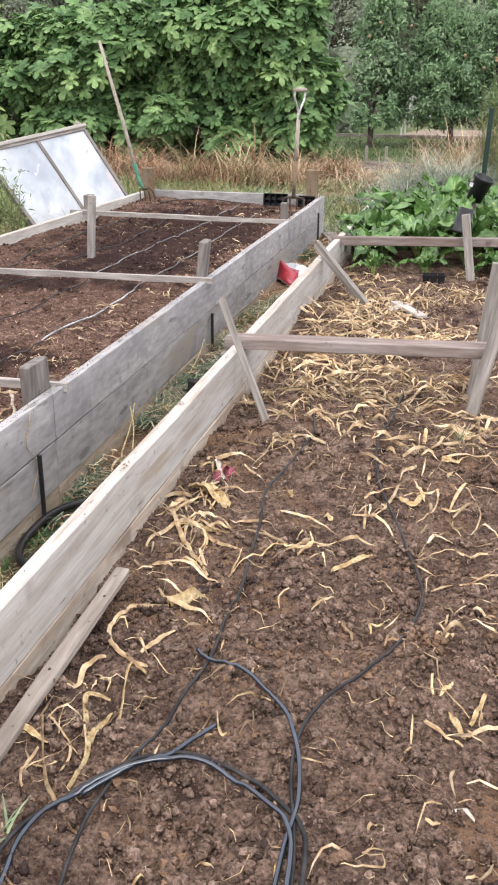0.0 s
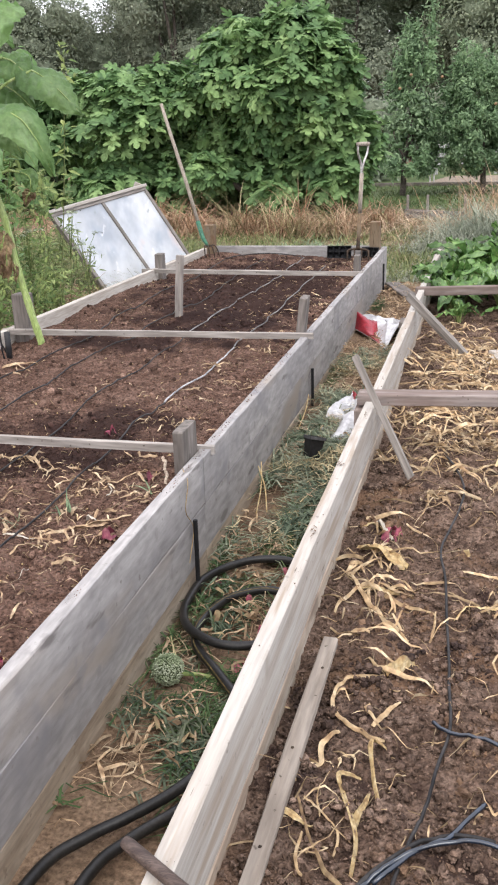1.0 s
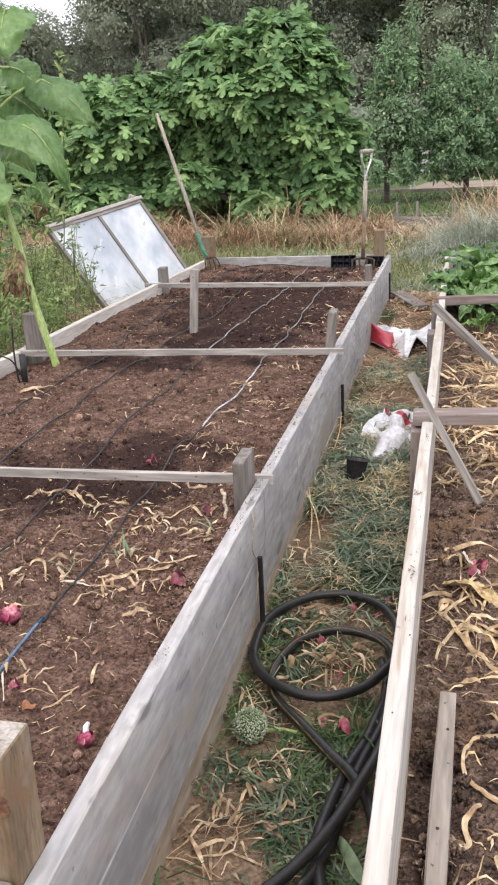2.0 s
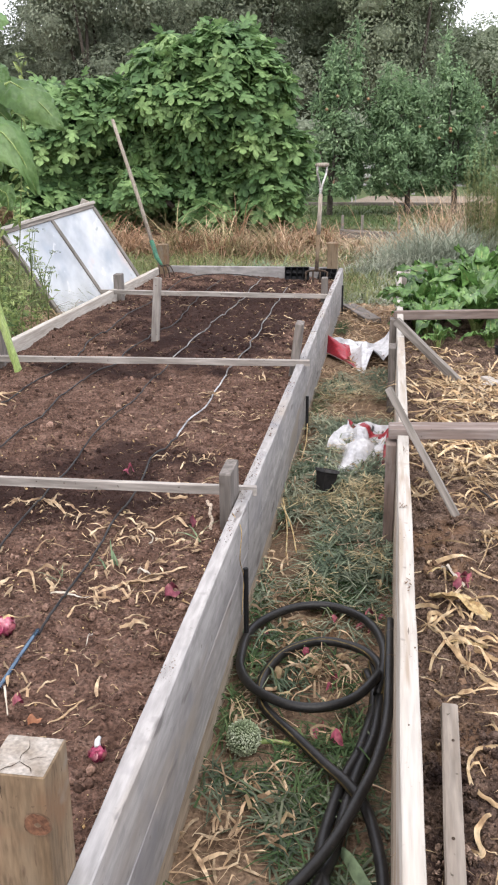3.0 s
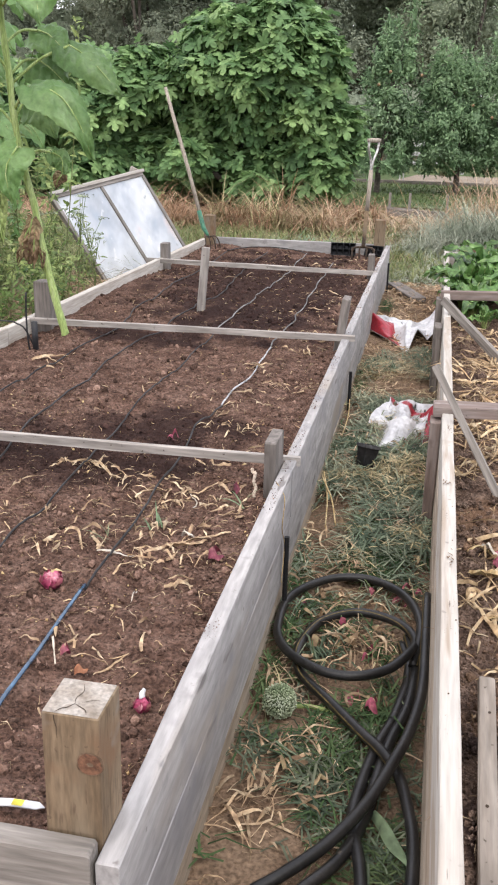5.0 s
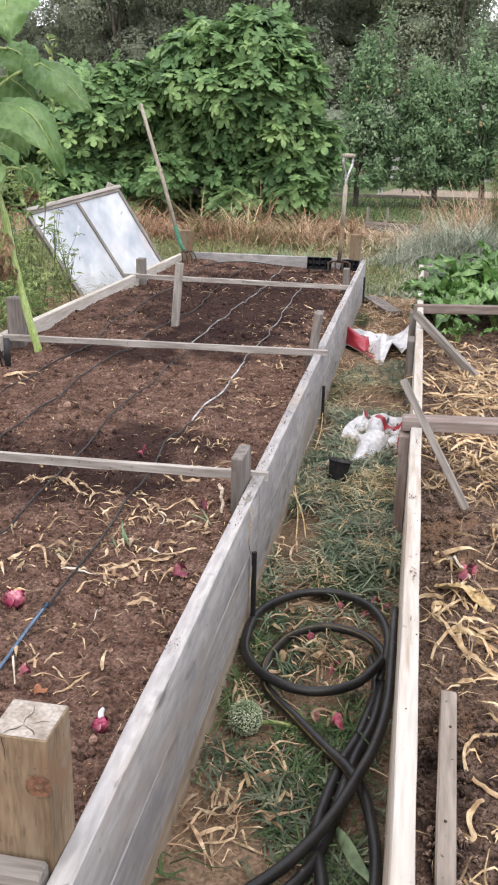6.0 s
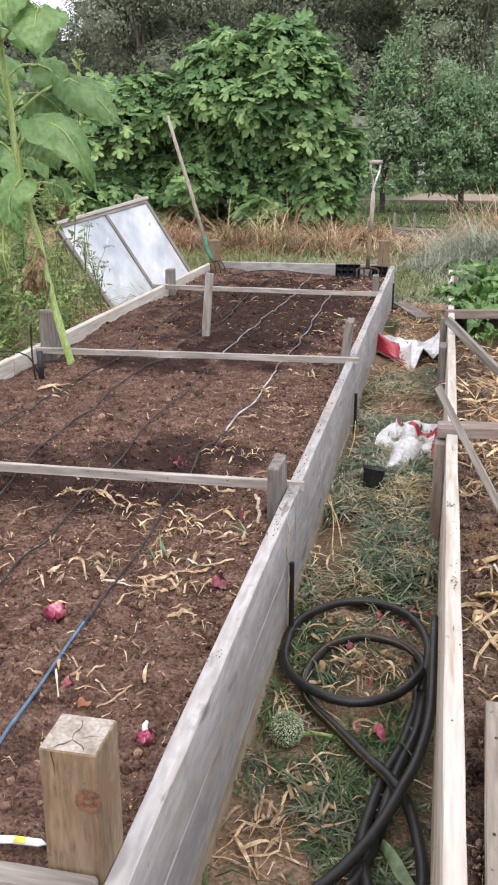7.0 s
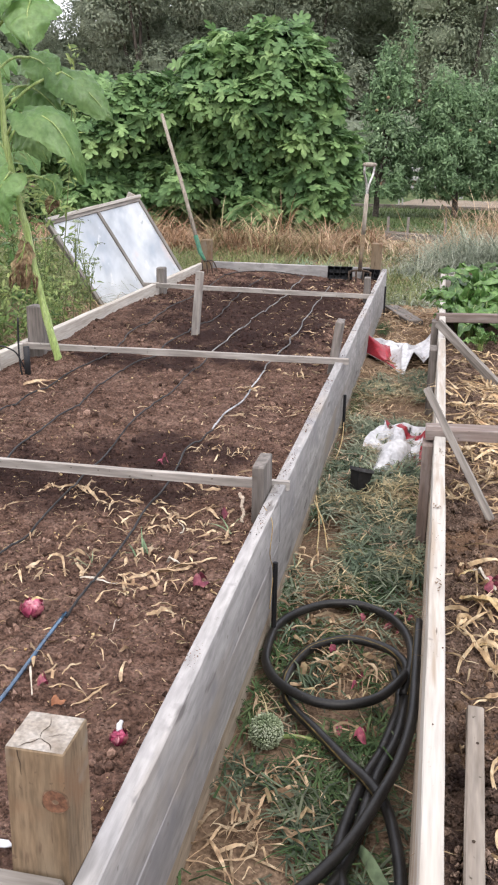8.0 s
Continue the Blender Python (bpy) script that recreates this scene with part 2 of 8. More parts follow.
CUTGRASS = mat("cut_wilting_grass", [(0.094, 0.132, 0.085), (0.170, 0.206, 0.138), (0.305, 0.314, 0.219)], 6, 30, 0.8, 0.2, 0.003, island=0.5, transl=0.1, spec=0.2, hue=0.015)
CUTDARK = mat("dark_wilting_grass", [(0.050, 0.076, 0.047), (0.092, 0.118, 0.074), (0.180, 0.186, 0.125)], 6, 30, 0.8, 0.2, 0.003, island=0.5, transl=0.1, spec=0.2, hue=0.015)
FRESH = mat("lush_path_grass", [(0.038, 0.078, 0.032), (0.064, 0.108, 0.043), (0.112, 0.150, 0.068)], 4, 30, 0.75, 0.2, 0.003, island=0.42, transl=0.2, spec=0.15, hue=0.015)
GREEN = mat("fresh_weed_green", [(0.075, 0.145, 0.034), (0.118, 0.200, 0.058), (0.175, 0.245, 0.090)], 3, 30, 0.7, 0.2, 0.003, island=0.35, transl=0.3, hue=0.03)
YELLOWGREEN = mat("yellow_green_weed", [(0.115, 0.155, 0.055), (0.175, 0.215, 0.085), (0.25, 0.275, 0.135)], 2, 30, 0.75, 0.2, 0.003, island=0.38, transl=0.3, hue=0.03)
DRYGRASS = mat("rusty_dry_grass", [(0.29, 0.17, 0.10), (0.42, 0.29, 0.185), (0.53, 0.42, 0.295)], 0.7, 30, 0.8, 0.2, 0.003, island=0.38, transl=0.2)
RUSTGRASS = mat("brown_dry_grass", [(0.205, 0.105, 0.060), (0.310, 0.185, 0.110), (0.42, 0.30, 0.20)], 0.9, 30, 0.8, 0.2, 0.003, island=0.38, transl=0.2)
TUFTGREEN = mat("blue_green_tuft_grass", [(0.100, 0.150, 0.085), (0.155, 0.215, 0.120), (0.235, 0.290, 0.175)], 2.0, 30, 0.8, 0.2, 0.003, island=0.34, transl=0.2)
WEEDLIGHT = mat("light_green_herb", [(0.145, 0.215, 0.068), (0.215, 0.300, 0.102), (0.310, 0.395, 0.165)], 2, 30, 0.7, 0.2, 0.003, island=0.38, transl=0.35, hue=0.03)
PALEGRASS = mat("yellowed_grass", [(0.20, 0.175, 0.085), (0.31, 0.265, 0.14), (0.41, 0.345, 0.205)], 1.4, 30, 0.8, 0.2, 0.003, island=0.38, transl=0.2)
STRAWGRASS = mat("bleached_lying_grass", [(0.26, 0.21, 0.105), (0.40, 0.335, 0.185), (0.54, 0.46, 0.29)], 5, 30, 0.8, 0.2, 0.003, island=0.40, transl=0.15)
GREYGRASS = mat("grey_green_bush_grass", [(0.195, 0.230, 0.165), (0.30, 0.33, 0.25), (0.43, 0.44, 0.35)], 1.2, 30, 0.8, 0.2, 0.003, island=0.34, transl=0.2)
CHARD = mat("glossy_chard_leaf", [(0.072, 0.155, 0.042), (0.125, 0.236, 0.066), (0.212, 0.335, 0.115)], 12, 40, 0.26, 0.7, 0.010, vary=0.3, transl=0.3, spec=0.5)
STEM = mat("pale_green_stem", [(0.20, 0.27, 0.08), (0.30, 0.36, 0.13)], 12, 60, 0.55, 0.2, 0.002, vary=0.15)
SUNLEAF = mat("sunflower_leaf_green", [(0.110, 0.212, 0.066), (0.158, 0.275, 0.092), (0.212, 0.335, 0.128)], 5, 45, 0.38, 0.7, 0.006, vary=0.22, transl=0.44, dark=0.80, light=1.16, spec=0.45)
WITHER = mat("withered_brown_leaf", [(0.17, 0.105, 0.06), (0.29, 0.20, 0.115), (0.42, 0.35, 0.19)], 16, 60, 0.8, 0.4, 0.003, vary=0.2, transl=0.2)
SUNSTEM = mat("thick_green_stalk", [(0.19, 0.27, 0.075), (0.28, 0.365, 0.12), (0.35, 0.42, 0.19)], 7, 60, 0.55, 0.35, 0.002, (4, 4, 0.5))
ONION = mat("magenta_onion_skin", [(0.19, 0.018, 0.055), (0.33, 0.055, 0.11), (0.55, 0.26, 0.29)], 40, 90, 0.55, 0.5, 0.003, (1, 1, 0.4), vary=0.2, spec=0.4, dark=0.5)
SKIN = mat("purple_onion_scrap", [(0.15, 0.025, 0.045), (0.24, 0.055, 0.085), (0.34, 0.14, 0.13)], 30, 60, 0.6, 0.4, 0.002, vary=0.35, transl=0.1)
CORE = mat("dark_green_core", [(0.07, 0.095, 0.045), (0.11, 0.14, 0.07)], 30, 90, 0.9, 0.3, 0.003)
ALLIUM = mat("green_seed_head", [(0.185, 0.240, 0.130), (0.305, 0.355, 0.222), (0.41, 0.45, 0.33)], 30, 200, 0.85, 0.5, 0.004, island=0.35)
FILM = mat("cloudy_plastic_film", [(0.40, 0.435, 0.49), (0.60, 0.625, 0.65), (0.74, 0.745, 0.75)], 1.6, 6, 0.24, 0.25, 0.02, (2.2, 1.0, 0.7), transl=0.3, spec=0.7, dark=0.90, light=1.10,
           streak=(2.4, (0.66, 0.575, 0.555), 0.60), specks=((3.4, (0.38, 0.43, 0.50), 0.60, 0.16), (7, (0.80, 0.80, 0.80), 0.62, 0.10, 1), (9, (0.33, 0.37, 0.36), 0.68, 0.10, 1)))
BAGWHITE = mat("white_bag_plastic", [(0.419, 0.423, 0.442), (0.521, 0.521, 0.530)], 9, 40, 0.4, 0.3, 0.004, spec=0.4, dark=0.84)
BAGRED = mat("red_bag_plastic", [(0.20, 0.010, 0.018), (0.31, 0.018, 0.030)], 9, 40, 0.4, 0.3, 0.004, spec=0.4, dark=0.7)
PRINT = mat("dark_print", [(0.03, 0.03, 0.035), (0.06, 0.06, 0.065)], 20, 60, 0.5, 0.05, 0.001)
DRIP = mat("dull_black_drip_line", [(0.012, 0.012, 0.013), (0.040, 0.037, 0.036)], 14, 60, 0.5, 0.1, 0.001, spec=0.2)
TUBEDARK = mat("blue_black_tubing", [(0.005, 0.009, 0.016), (0.012, 0.022, 0.038)], 12, 60, 0.14, 0.05, 0.001, spec=0.9)
DRIPBLUE = mat("shiny_blue_tubing", [(0.012, 0.034, 0.066), (0.030, 0.085, 0.150)], 12, 60, 0.12, 0.05, 0.001, spec=1.0)
WIREWHITE = mat("white_scuffed_tubing", [(0.10, 0.10, 0.102), (0.34, 0.34, 0.35), (0.62, 0.62, 0.62)], 9, 60, 0.4, 0.1, 0.001)
WIREDULL = mat("dusty_grey_tubing", [(0.06, 0.058, 0.058), (0.15, 0.145, 0.14), (0.32, 0.31, 0.30)], 7, 60, 0.5, 0.1, 0.001)
STRIPE = mat("faded_yellow_stripe", [(0.075, 0.056, 0.022), (0.135, 0.100, 0.038)], 30, 60, 0.6, 0.1, 0.001)
STEEL = mat("worn_bright_steel", [(0.45, 0.44, 0.42), (0.62, 0.61, 0.59)], 20, 60, 0.35, 0.1, 0.001, metal=0.9)
IRON = mat("dark_rusty_iron", [(0.035, 0.028, 0.024), (0.09, 0.06, 0.04)], 25, 80, 0.7, 0.3, 0.002, metal=0.4)
GREENPAINT = mat("chipped_green_paint", [(0.03, 0.12, 0.075), (0.06, 0.18, 0.11)], 20, 60, 0.5, 0.2, 0.002, streak=(18, (0.10, 0.075, 0.05), 0.62))
HANDLE = mat("grey_worn_handle_wood", [(0.20, 0.17, 0.135), (0.30, 0.26, 0.21), (0.36, 0.32, 0.27)], 6, 30, 0.75, 0.3, 0.002, (12, 12, 1.2))
HANDLEBROWN = mat("dark_oiled_handle_wood", [(0.042, 0.028, 0.024), (0.066, 0.046, 0.038), (0.094, 0.068, 0.057)], 8, 40, 0.6, 0.25, 0.002, (1, 12, 12))
WHITEPAINT = mat("white_fence_paint", [(0.384, 0.384, 0.372), (0.459, 0.459, 0.446)], 5, 30, 0.6, 0.1, 0.002)
GRAVEL = mat("beige_gravel", [(0.186, 0.149, 0.112), (0.260, 0.217, 0.167)], 3, 60, 0.95, 0.4, 0.01)
TWINE = mat("pale_frayed_twine", [(0.42, 0.33, 0.25), (0.56, 0.47, 0.38)], 60, 200, 0.9, 0.5, 0.003)
YELLOW = mat("yellow_tag", [(0.65, 0.55, 0.05), (0.75, 0.66, 0.10)], 10, 40, 0.5, 0.05, 0.001)
ROSE = mat("red_apple_skin", [(0.20, 0.10, 0.06), (0.27, 0.20, 0.10)], 20, 40, 0.4, 0.05, 0.001)


# ---- mesh helpers ----
RNG = np.random.default_rng(7)


def lattice(ix, iy, seed):
    h = (ix.astype(np.int64) * 374761393 + iy.astype(np.int64) * 668265263 + seed * 974711) & 0x7FFFFFFF
    h = ((h ^ (h >> 13)) * 1274126177) & 0x7FFFFFFF
    return ((h ^ (h >> 16)) & 0xFFFF) / 65535.0


def vnoise(x, y, seed=0):
    """Smooth noise from 0 to 1 on arrays of places."""
    x, y = np.asarray(x, float), np.asarray(y, float)
    ix, iy = np.floor(x), np.floor(y)
    fx, fy = x - ix, y - iy
    fx, fy = fx * fx * (3 - 2 * fx), fy * fy * (3 - 2 * fy)
    a, b = lattice(ix, iy, seed), lattice(ix + 1, iy, seed)
    c, d = lattice(ix, iy + 1, seed), lattice(ix + 1, iy + 1, seed)
    return (a * (1 - fx) + b * fx) * (1 - fy) + (c * (1 - fx) + d * fx) * fy


def link(name, verts, faces, material, parent=None, label="", smooth=False, world_m=None):
    me = bpy.data.meshes.new(name)
    me.from_pydata([tuple(v) for v in verts], [], [tuple(int(i) for i in f) for f in faces])
    if smooth:
        me.shade_smooth()
    me.materials.append(material)
    ob = new(name, me)
    settle(ob, parent, world_m or Matrix())
    return tagged(ob, label)


def settle(ob, parent, m):
    """Put ob at the world pose m, under parent if there is one."""
    if parent is None:
        ob.matrix_basis = m
        return
    up, p = Matrix(), parent
    while p is not None:
        up, p = p.matrix_basis @ up, p.parent
    ob.parent, ob.matrix_parent_inverse = parent, Matrix()
    ob.matrix_basis = up.inverted() @ m


def part(name, bm, material, parent, label="", m=None, smooth=False):
    me = bpy.data.meshes.new(name)
    bm.to_mesh(me)
    bm.free()
    if smooth:
        me.shade_smooth()
    me.materials.append(material)
    ob = new(name, me)
    settle(ob, parent, m or Matrix())
    return tagged(ob, label)


def thing(name, place, label, category, group="", kind=""):
    ob = new(name)
    ob.empty_display_size = 0.1
    ob.matrix_basis = Matrix.Translation(place)
    return tagged(ob, label, category, group, kind)


def axes(p0, p1, up=(0, 0, 1)):
    x = (Vector(p1) - Vector(p0)).normalized()
    z = Vector(up) - x * x.dot(Vector(up))
    z.normalize()
    y = z.cross(x)
    return Matrix(((x[0], y[0], z[0], p0[0]), (x[1], y[1], z[1], p0[1]), (x[2], y[2], z[2], p0[2]), (0, 0, 0, 1)))


def beam(name, p0, p1, width, height, material, parent=None, label="", up=(0, 0, 1), chamfer=0.004, warp=0.0015, lift=0.0):
    """A sawn length of timber from p0 to p1 with softened, slightly wavering edges. width: across, height: along up."""
    length = (Vector(p1) - Vector(p0)).length
    n = max(2, min(28, int(length / 0.12)))
    c, hw, hh = chamfer, width / 2, height / 2
    prof = [(-hw + c, -hh), (hw - c, -hh), (hw, -hh + c), (hw, hh - c), (hw - c, hh), (-hw + c, hh), (-hw, hh - c), (-hw, -hh + c)]
    stations = [0.0, c] + [length * i / n for i in range(1, n)] + [length - c, length]
    verts, faces = [], []
    seed = RNG.integers(1000)
    for i, s in enumerate(stations):
        k = 1 - (c / max(hw, hh) if i in (0, len(stations) - 1) else 0)
        for j, (y, z) in enumerate(prof):
            w = warp * (float(vnoise(s * 5 + seed, j * 3.7, 3)) - 0.5) * 2
            verts.append((s, y * k + w, z * k + w * 0.7))
        if i:
            for j in range(8):
                a, b = (i - 1) * 8 + j, (i - 1) * 8 + (j + 1) % 8
                faces.append((a, b, b + 8, a + 8))
    faces.append(tuple(range(7, -1, -1)))
    last = (len(stations) - 1) * 8
    faces.append(tuple(range(last, last + 8)))
    return link(name, verts, faces, material, parent, label, world_m=axes(p0, p1, up))


def tube_arrays(points, radius, sides=8, taper=None):
    """Vertices and faces of a round tube along points."""
    pts = [Vector(p) for p in points]
    verts, faces = [], []
    nrm = Vector((0, 0, 1))
    for i, p in enumerate(pts):
        d = (pts[min(i + 1, len(pts) - 1)] - pts[max(i - 1, 0)]).normalized()
        nrm = nrm - d * nrm.dot(d)
        if nrm.length < 1e-4:
            nrm = d.orthogonal()
        nrm.normalize()
        side = d.cross(nrm)
        r = radius if taper is None else taper[i]
        for j in range(sides):
            a = 2 * math.pi * j / sides
            verts.append(p + (nrm * math.cos(a) + side * math.sin(a)) * r)
        if i:
            for j in range(sides):
                a, b = (i - 1) * sides + j, (i - 1) * sides + (j + 1) % sides
                faces.append((a, b, b + sides, a + sides))
    faces.append(tuple(range(sides - 1, -1, -1)))
    last = (len(pts) - 1) * sides
    faces.append(tuple(range(last, last + sides)))
    return verts, faces


def spline(points, steps=8):
    """A smooth line through the points."""
    p = [Vector(q) for q in points]
    p = [p[0] * 2 - p[1]] + p + [p[-1] * 2 - p[-2]]
    out = []
    for i in range(1, len(p) - 2):
        for k in range(steps):
            t = k / steps
            out.append(0.5 * ((2 * p[i]) + (p[i + 1] - p[i - 1]) * t + (2 * p[i - 1] - 5 * p[i] + 4 * p[i + 1] - p[i + 2]) * t * t
                              + (3 * p[i] - p[i - 1] - 3 * p[i + 1] + p[i + 2]) * t ** 3))
    return out + [p[-2]]


def tube(name, points, radius, material, parent=None, label="", sides=8, taper=None):
    v, f = tube_arrays(points, radius, sides, taper)
    return link(name, v, f, material, parent, label, smooth=True)


# ---- heights of the ground and the soil ----
def ground_z(x, y):
    x, y = np.asarray(x, float), np.asarray(y, float)
    rise = np.clip((y - 1.6) / 3.4, 0, 1)
    return 0.02 + 0.085 * rise * rise * (3 - 2 * rise) + 0.04 * (vnoise(x * 0.7, y * 0.7, 5) - 0.5) + 0.018 * (vnoise(x * 5, y * 5, 6) - 0.5)


def lumps(x, y, cell, seed):
    """Rounded lumps side by side: 1 at the middle of a lump, 0 between lumps."""
    x, y = x / cell, y / cell
    ix, iy = np.floor(x), np.floor(y)
    best = np.full(x.shape, 9.0)
    for i in (-1, 0, 1):
        for j in (-1, 0, 1):
            cx, cy = ix + i, iy + j
            px, py = cx + lattice(cx, cy, seed), cy + lattice(cx, cy, seed + 1)
            r = 0.55 + 0.9 * lattice(cx, cy, seed + 2)
            best = np.minimum(best, ((x - px) ** 2 + (y - py) ** 2) / (r * r))
    return np.clip(1 - best, 0, 1) ** 0.7


class Bed:
    """The height of a soil surface, kept on a grid."""

    def __init__(self, x0, x1, y0, y1, nx, ny, height):
        self.x, self.y = np.linspace(x0, x1, nx), np.linspace(y0, y1, ny)
        X, Y = np.meshgrid(self.x, self.y)
        self.X, self.Y, self.Z = X, Y, height(X, Y)

    def __call__(self, x, y):
        x, y = np.asarray(x, float), np.asarray(y, float)
        fx = np.clip((x - self.x[0]) / (self.x[1] - self.x[0]), 0, len(self.x) - 1.001)
        fy = np.clip((y - self.y[0]) / (self.y[1] - self.y[0]), 0, len(self.y) - 1.001)
        i, j = fx.astype(int), fy.astype(int)
        u, v = fx - i, fy - j
        Z = self.Z
        return (Z[j, i] * (1 - u) + Z[j, i + 1] * u) * (1 - v) + (Z[j + 1, i] * (1 - u) + Z[j + 1, i + 1] * u) * v


def dark_bed(x, y):
    z = 0.365 + 0.035 * (vnoise(x * 1.6, y * 1.2, 1) - 0.5) + 0.03 * (vnoise(x * 7, y * 7, 2) - 0.5)
    rough = 0.35 + 0.9 * vnoise(x * 2.2, y * 1.6, 8)
    return z + rough * (0.019 * lumps(x, y, 0.060, 21) + 0.014 * lumps(x, y, 0.028, 24)) + 0.009 * (vnoise(x * 62, y * 62, 4) - 0.5) + 0.006 * (vnoise(x * 110, y * 110, 7) - 0.5)


def dry_bed(x, y):
    z = 0.25 + 0.04 * (vnoise(x * 1.6 + 9, y * 1.2, 1) - 0.5) + 0.045 * (vnoise(x * 6 + 3, y * 6, 2) - 0.5)
    rough = 0.55 + 0.8 * vnoise(x * 2.6, y * 2.0, 9)
    return z + rough * (0.026 * lumps(x, y, 0.085, 31) + 0.018 * lumps(x, y, 0.042, 34) + 0.009 * lumps(x, y, 0.018, 37)) + 0.011 * (vnoise(x * 62, y * 62, 4) - 0.5) + 0.007 * (vnoise(x * 110, y * 110, 7) - 0.5)


soil_l_z = Bed(-1.75, -0.03, 0.0, 7.06, 175, 720, dark_bed)
soil_r_z = Bed(0.48, 2.15, -0.62, 6.78, 180, 800, dry_bed)


def soil_sheet(name, bed, material, label):
    ny, nx = bed.Z.shape
    i = (np.arange(ny - 1)[:, None] * nx + np.arange(nx - 1)).ravel()
    me = bpy.data.meshes.new(name)
    me.from_pydata(np.stack([bed.X, bed.Y, bed.Z], -1).reshape(-1, 3).tolist(), [], np.stack([i, i + 1, i + 1 + nx, i + nx], -1).tolist())
    me.shade_smooth()
    me.materials.append(material)
    return tagged(new(name, me), label, "soil", kind="structure")


# ---- ground ----
def ground_mesh():
    xs = np.concatenate([[-400, -150, -60, -30, -18], np.arange(-12, 6.01, 0.25), [9, 14, 24, 45, 120, 400]])
    ys = np.concatenate([[-300, -100, -30, -12, -6], np.arange(-3, 26, 0.25), [28, 32, 40, 55, 90, 180, 600]])
    X, Y = np.meshgrid(xs, ys)
    Z = ground_z(X, Y)
    v = np.stack([X, Y, Z], -1).reshape(-1, 3)
    nx, ny = len(xs), len(ys)
    i = (np.arange(ny - 1)[:, None] * nx + np.arange(nx - 1)).ravel()
    f = np.stack([i, i + 1, i + 1 + nx, i + nx], -1)
    ob = link("ground", v.tolist(), f.tolist(), EARTH, smooth=True)
    return tagged(ob, "brown trodden garden earth with dry grass", "ground", kind="structure")


ground_mesh()
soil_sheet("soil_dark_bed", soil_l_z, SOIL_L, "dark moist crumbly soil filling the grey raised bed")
soil_sheet("soil_dry_bed", soil_r_z, SOIL_R, "dry brown cloddy soil filling the pale raised bed")


# ---- raised beds ----
def plank_run(bed, x0, x1, ys, tops, lows, mats, thick=0.038, step=0.0):
    """Rows of planks on edge along y, one above the other; ys: where planks meet."""
    for row, (top, low) in enumerate(zip(tops, lows)):
        for k, (a, b) in enumerate(zip(ys[:-1], ys[1:])):
            fa, fb = (a - ys[0]) / (ys[-1] - ys[0]), (b - ys[0]) / (ys[-1] - ys[0])
            xa, xb = x0 + (x1 - x0) * fa, x0 + (x1 - x0) * fb
            z = (top + low) / 2
            dx, dz = step * row + 0.0006 * ((row + k) % 2), 0.002 * ((row * 2 + k) % 3) - 0.002
            beam("plank", (xa + dx, a + 0.002, z + dz), (xb + dx, b - 0.002, z - dz), thick, top - low - 0.004, mats[row], bed, chamfer=0.0025)


def post(bed, x, y, top, w, d, material, bottom=0.0, foot=None, label="", chamfer=0.004):
    fx, fy = foot or (x, y)
    return beam("post", (fx, fy, bottom), (x, y, top), w, d, material, bed, label, up=(0, 1, 0), chamfer=chamfer)


left_bed = thing("raised_bed", (-0.8, 3.5, 0), "long raised bed of weathered grey timber planks", "raised bed")
plank_run(left_bed, -0.020, -0.020, (-0.035, 1.63, 4.3, 7.17), (0.46, 0.29, 0.12), (0.29, 0.12, -0.05), (WOOD_GREY, WOOD_GREY, WOOD_STAIN), step=-0.0025)
plank_run(left_bed, -1.80, -1.625, (-0.035, 3.2, 7.17), (0.46, 0.29, 0.12), (0.29, 0.12, -0.05), (WOOD_BLEACH, WOOD_BLEACH, WOOD_STAIN))
for z in (0.382, 0.212, 0.042):
    beam("plank", (-1.60, 7.10, z), (-0.045, 7.10, z + 0.004), 0.038, 0.165, WOOD_GREY, left_bed)
    beam("plank", (-1.76, -0.022, z + 0.01), (-0.045, -0.022, z + 0.01), 0.038, 0.165, WOOD_DARK if z > 0.1 else WOOD_STAIN, left_bed)
near_post = post(left_bed, -0.084, 0.047, 0.683, 0.089, 0.089, WOOD_POST, label="sawn brown corner post with a knot", chamfer=0.0015)
post(left_bed, -0.062, 1.63, 0.565, 0.038, 0.142, WOOD_OLD)
post(left_bed, -0.030, 3.56, 0.652, 0.04, 0.10, WOOD_OLD, 0.2, (-0.085, 3.57))
post(left_bed, -0.062, 5.72, 0.574, 0.045, 0.09, WOOD_OLD)
post(left_bed, -0.09, 7.03, 0.685, 0.089, 0.089, WOOD_POST, label="sawn brown corner post")
post(left_bed, -1.585, 7.03, 0.66, 0.089, 0.089, WOOD_POST, label="sawn brown corner post")
post(left_bed, -1.642, 3.54, 0.647, 0.089, 0.089, WOOD_OLD)
post(left_bed, -1.635, 5.80, 0.567, 0.06, 0.089, WOOD_OLD)
for (x0, y0, z0), (x1, y1, z1) in (((-1.80, 1.70, 0.448), (0.012, 1.722, 0.452)), ((-1.74, 3.46, 0.444), (0.028, 3.48, 0.463)), ((-1.75, 5.69, 0.447), (-0.005, 5.66, 0.445))):
    beam("crossbar", (x0, y0, z0), (x1, y1, z1), 0.019, 0.032, WOOD_LATH, left_bed, chamfer=0.002, warp=0.003)

# the knot and drying cracks of the near post
def rough_disc(rx, rz, seed, n=20):
    v, f = [(0, 0, 0)], []
    for k in range(n):
        a = 2 * math.pi * k / n
        w = 0.86 + 0.28 * float(vnoise(5 + 1.9 * math.cos(a), 5 + 1.9 * math.sin(a), seed))
        v.append((rx * w * math.cos(a), 0, rz * w * math.sin(a)))
        f.append((0, 1 + k, 1 + (k + 1) % n))
    return v, f


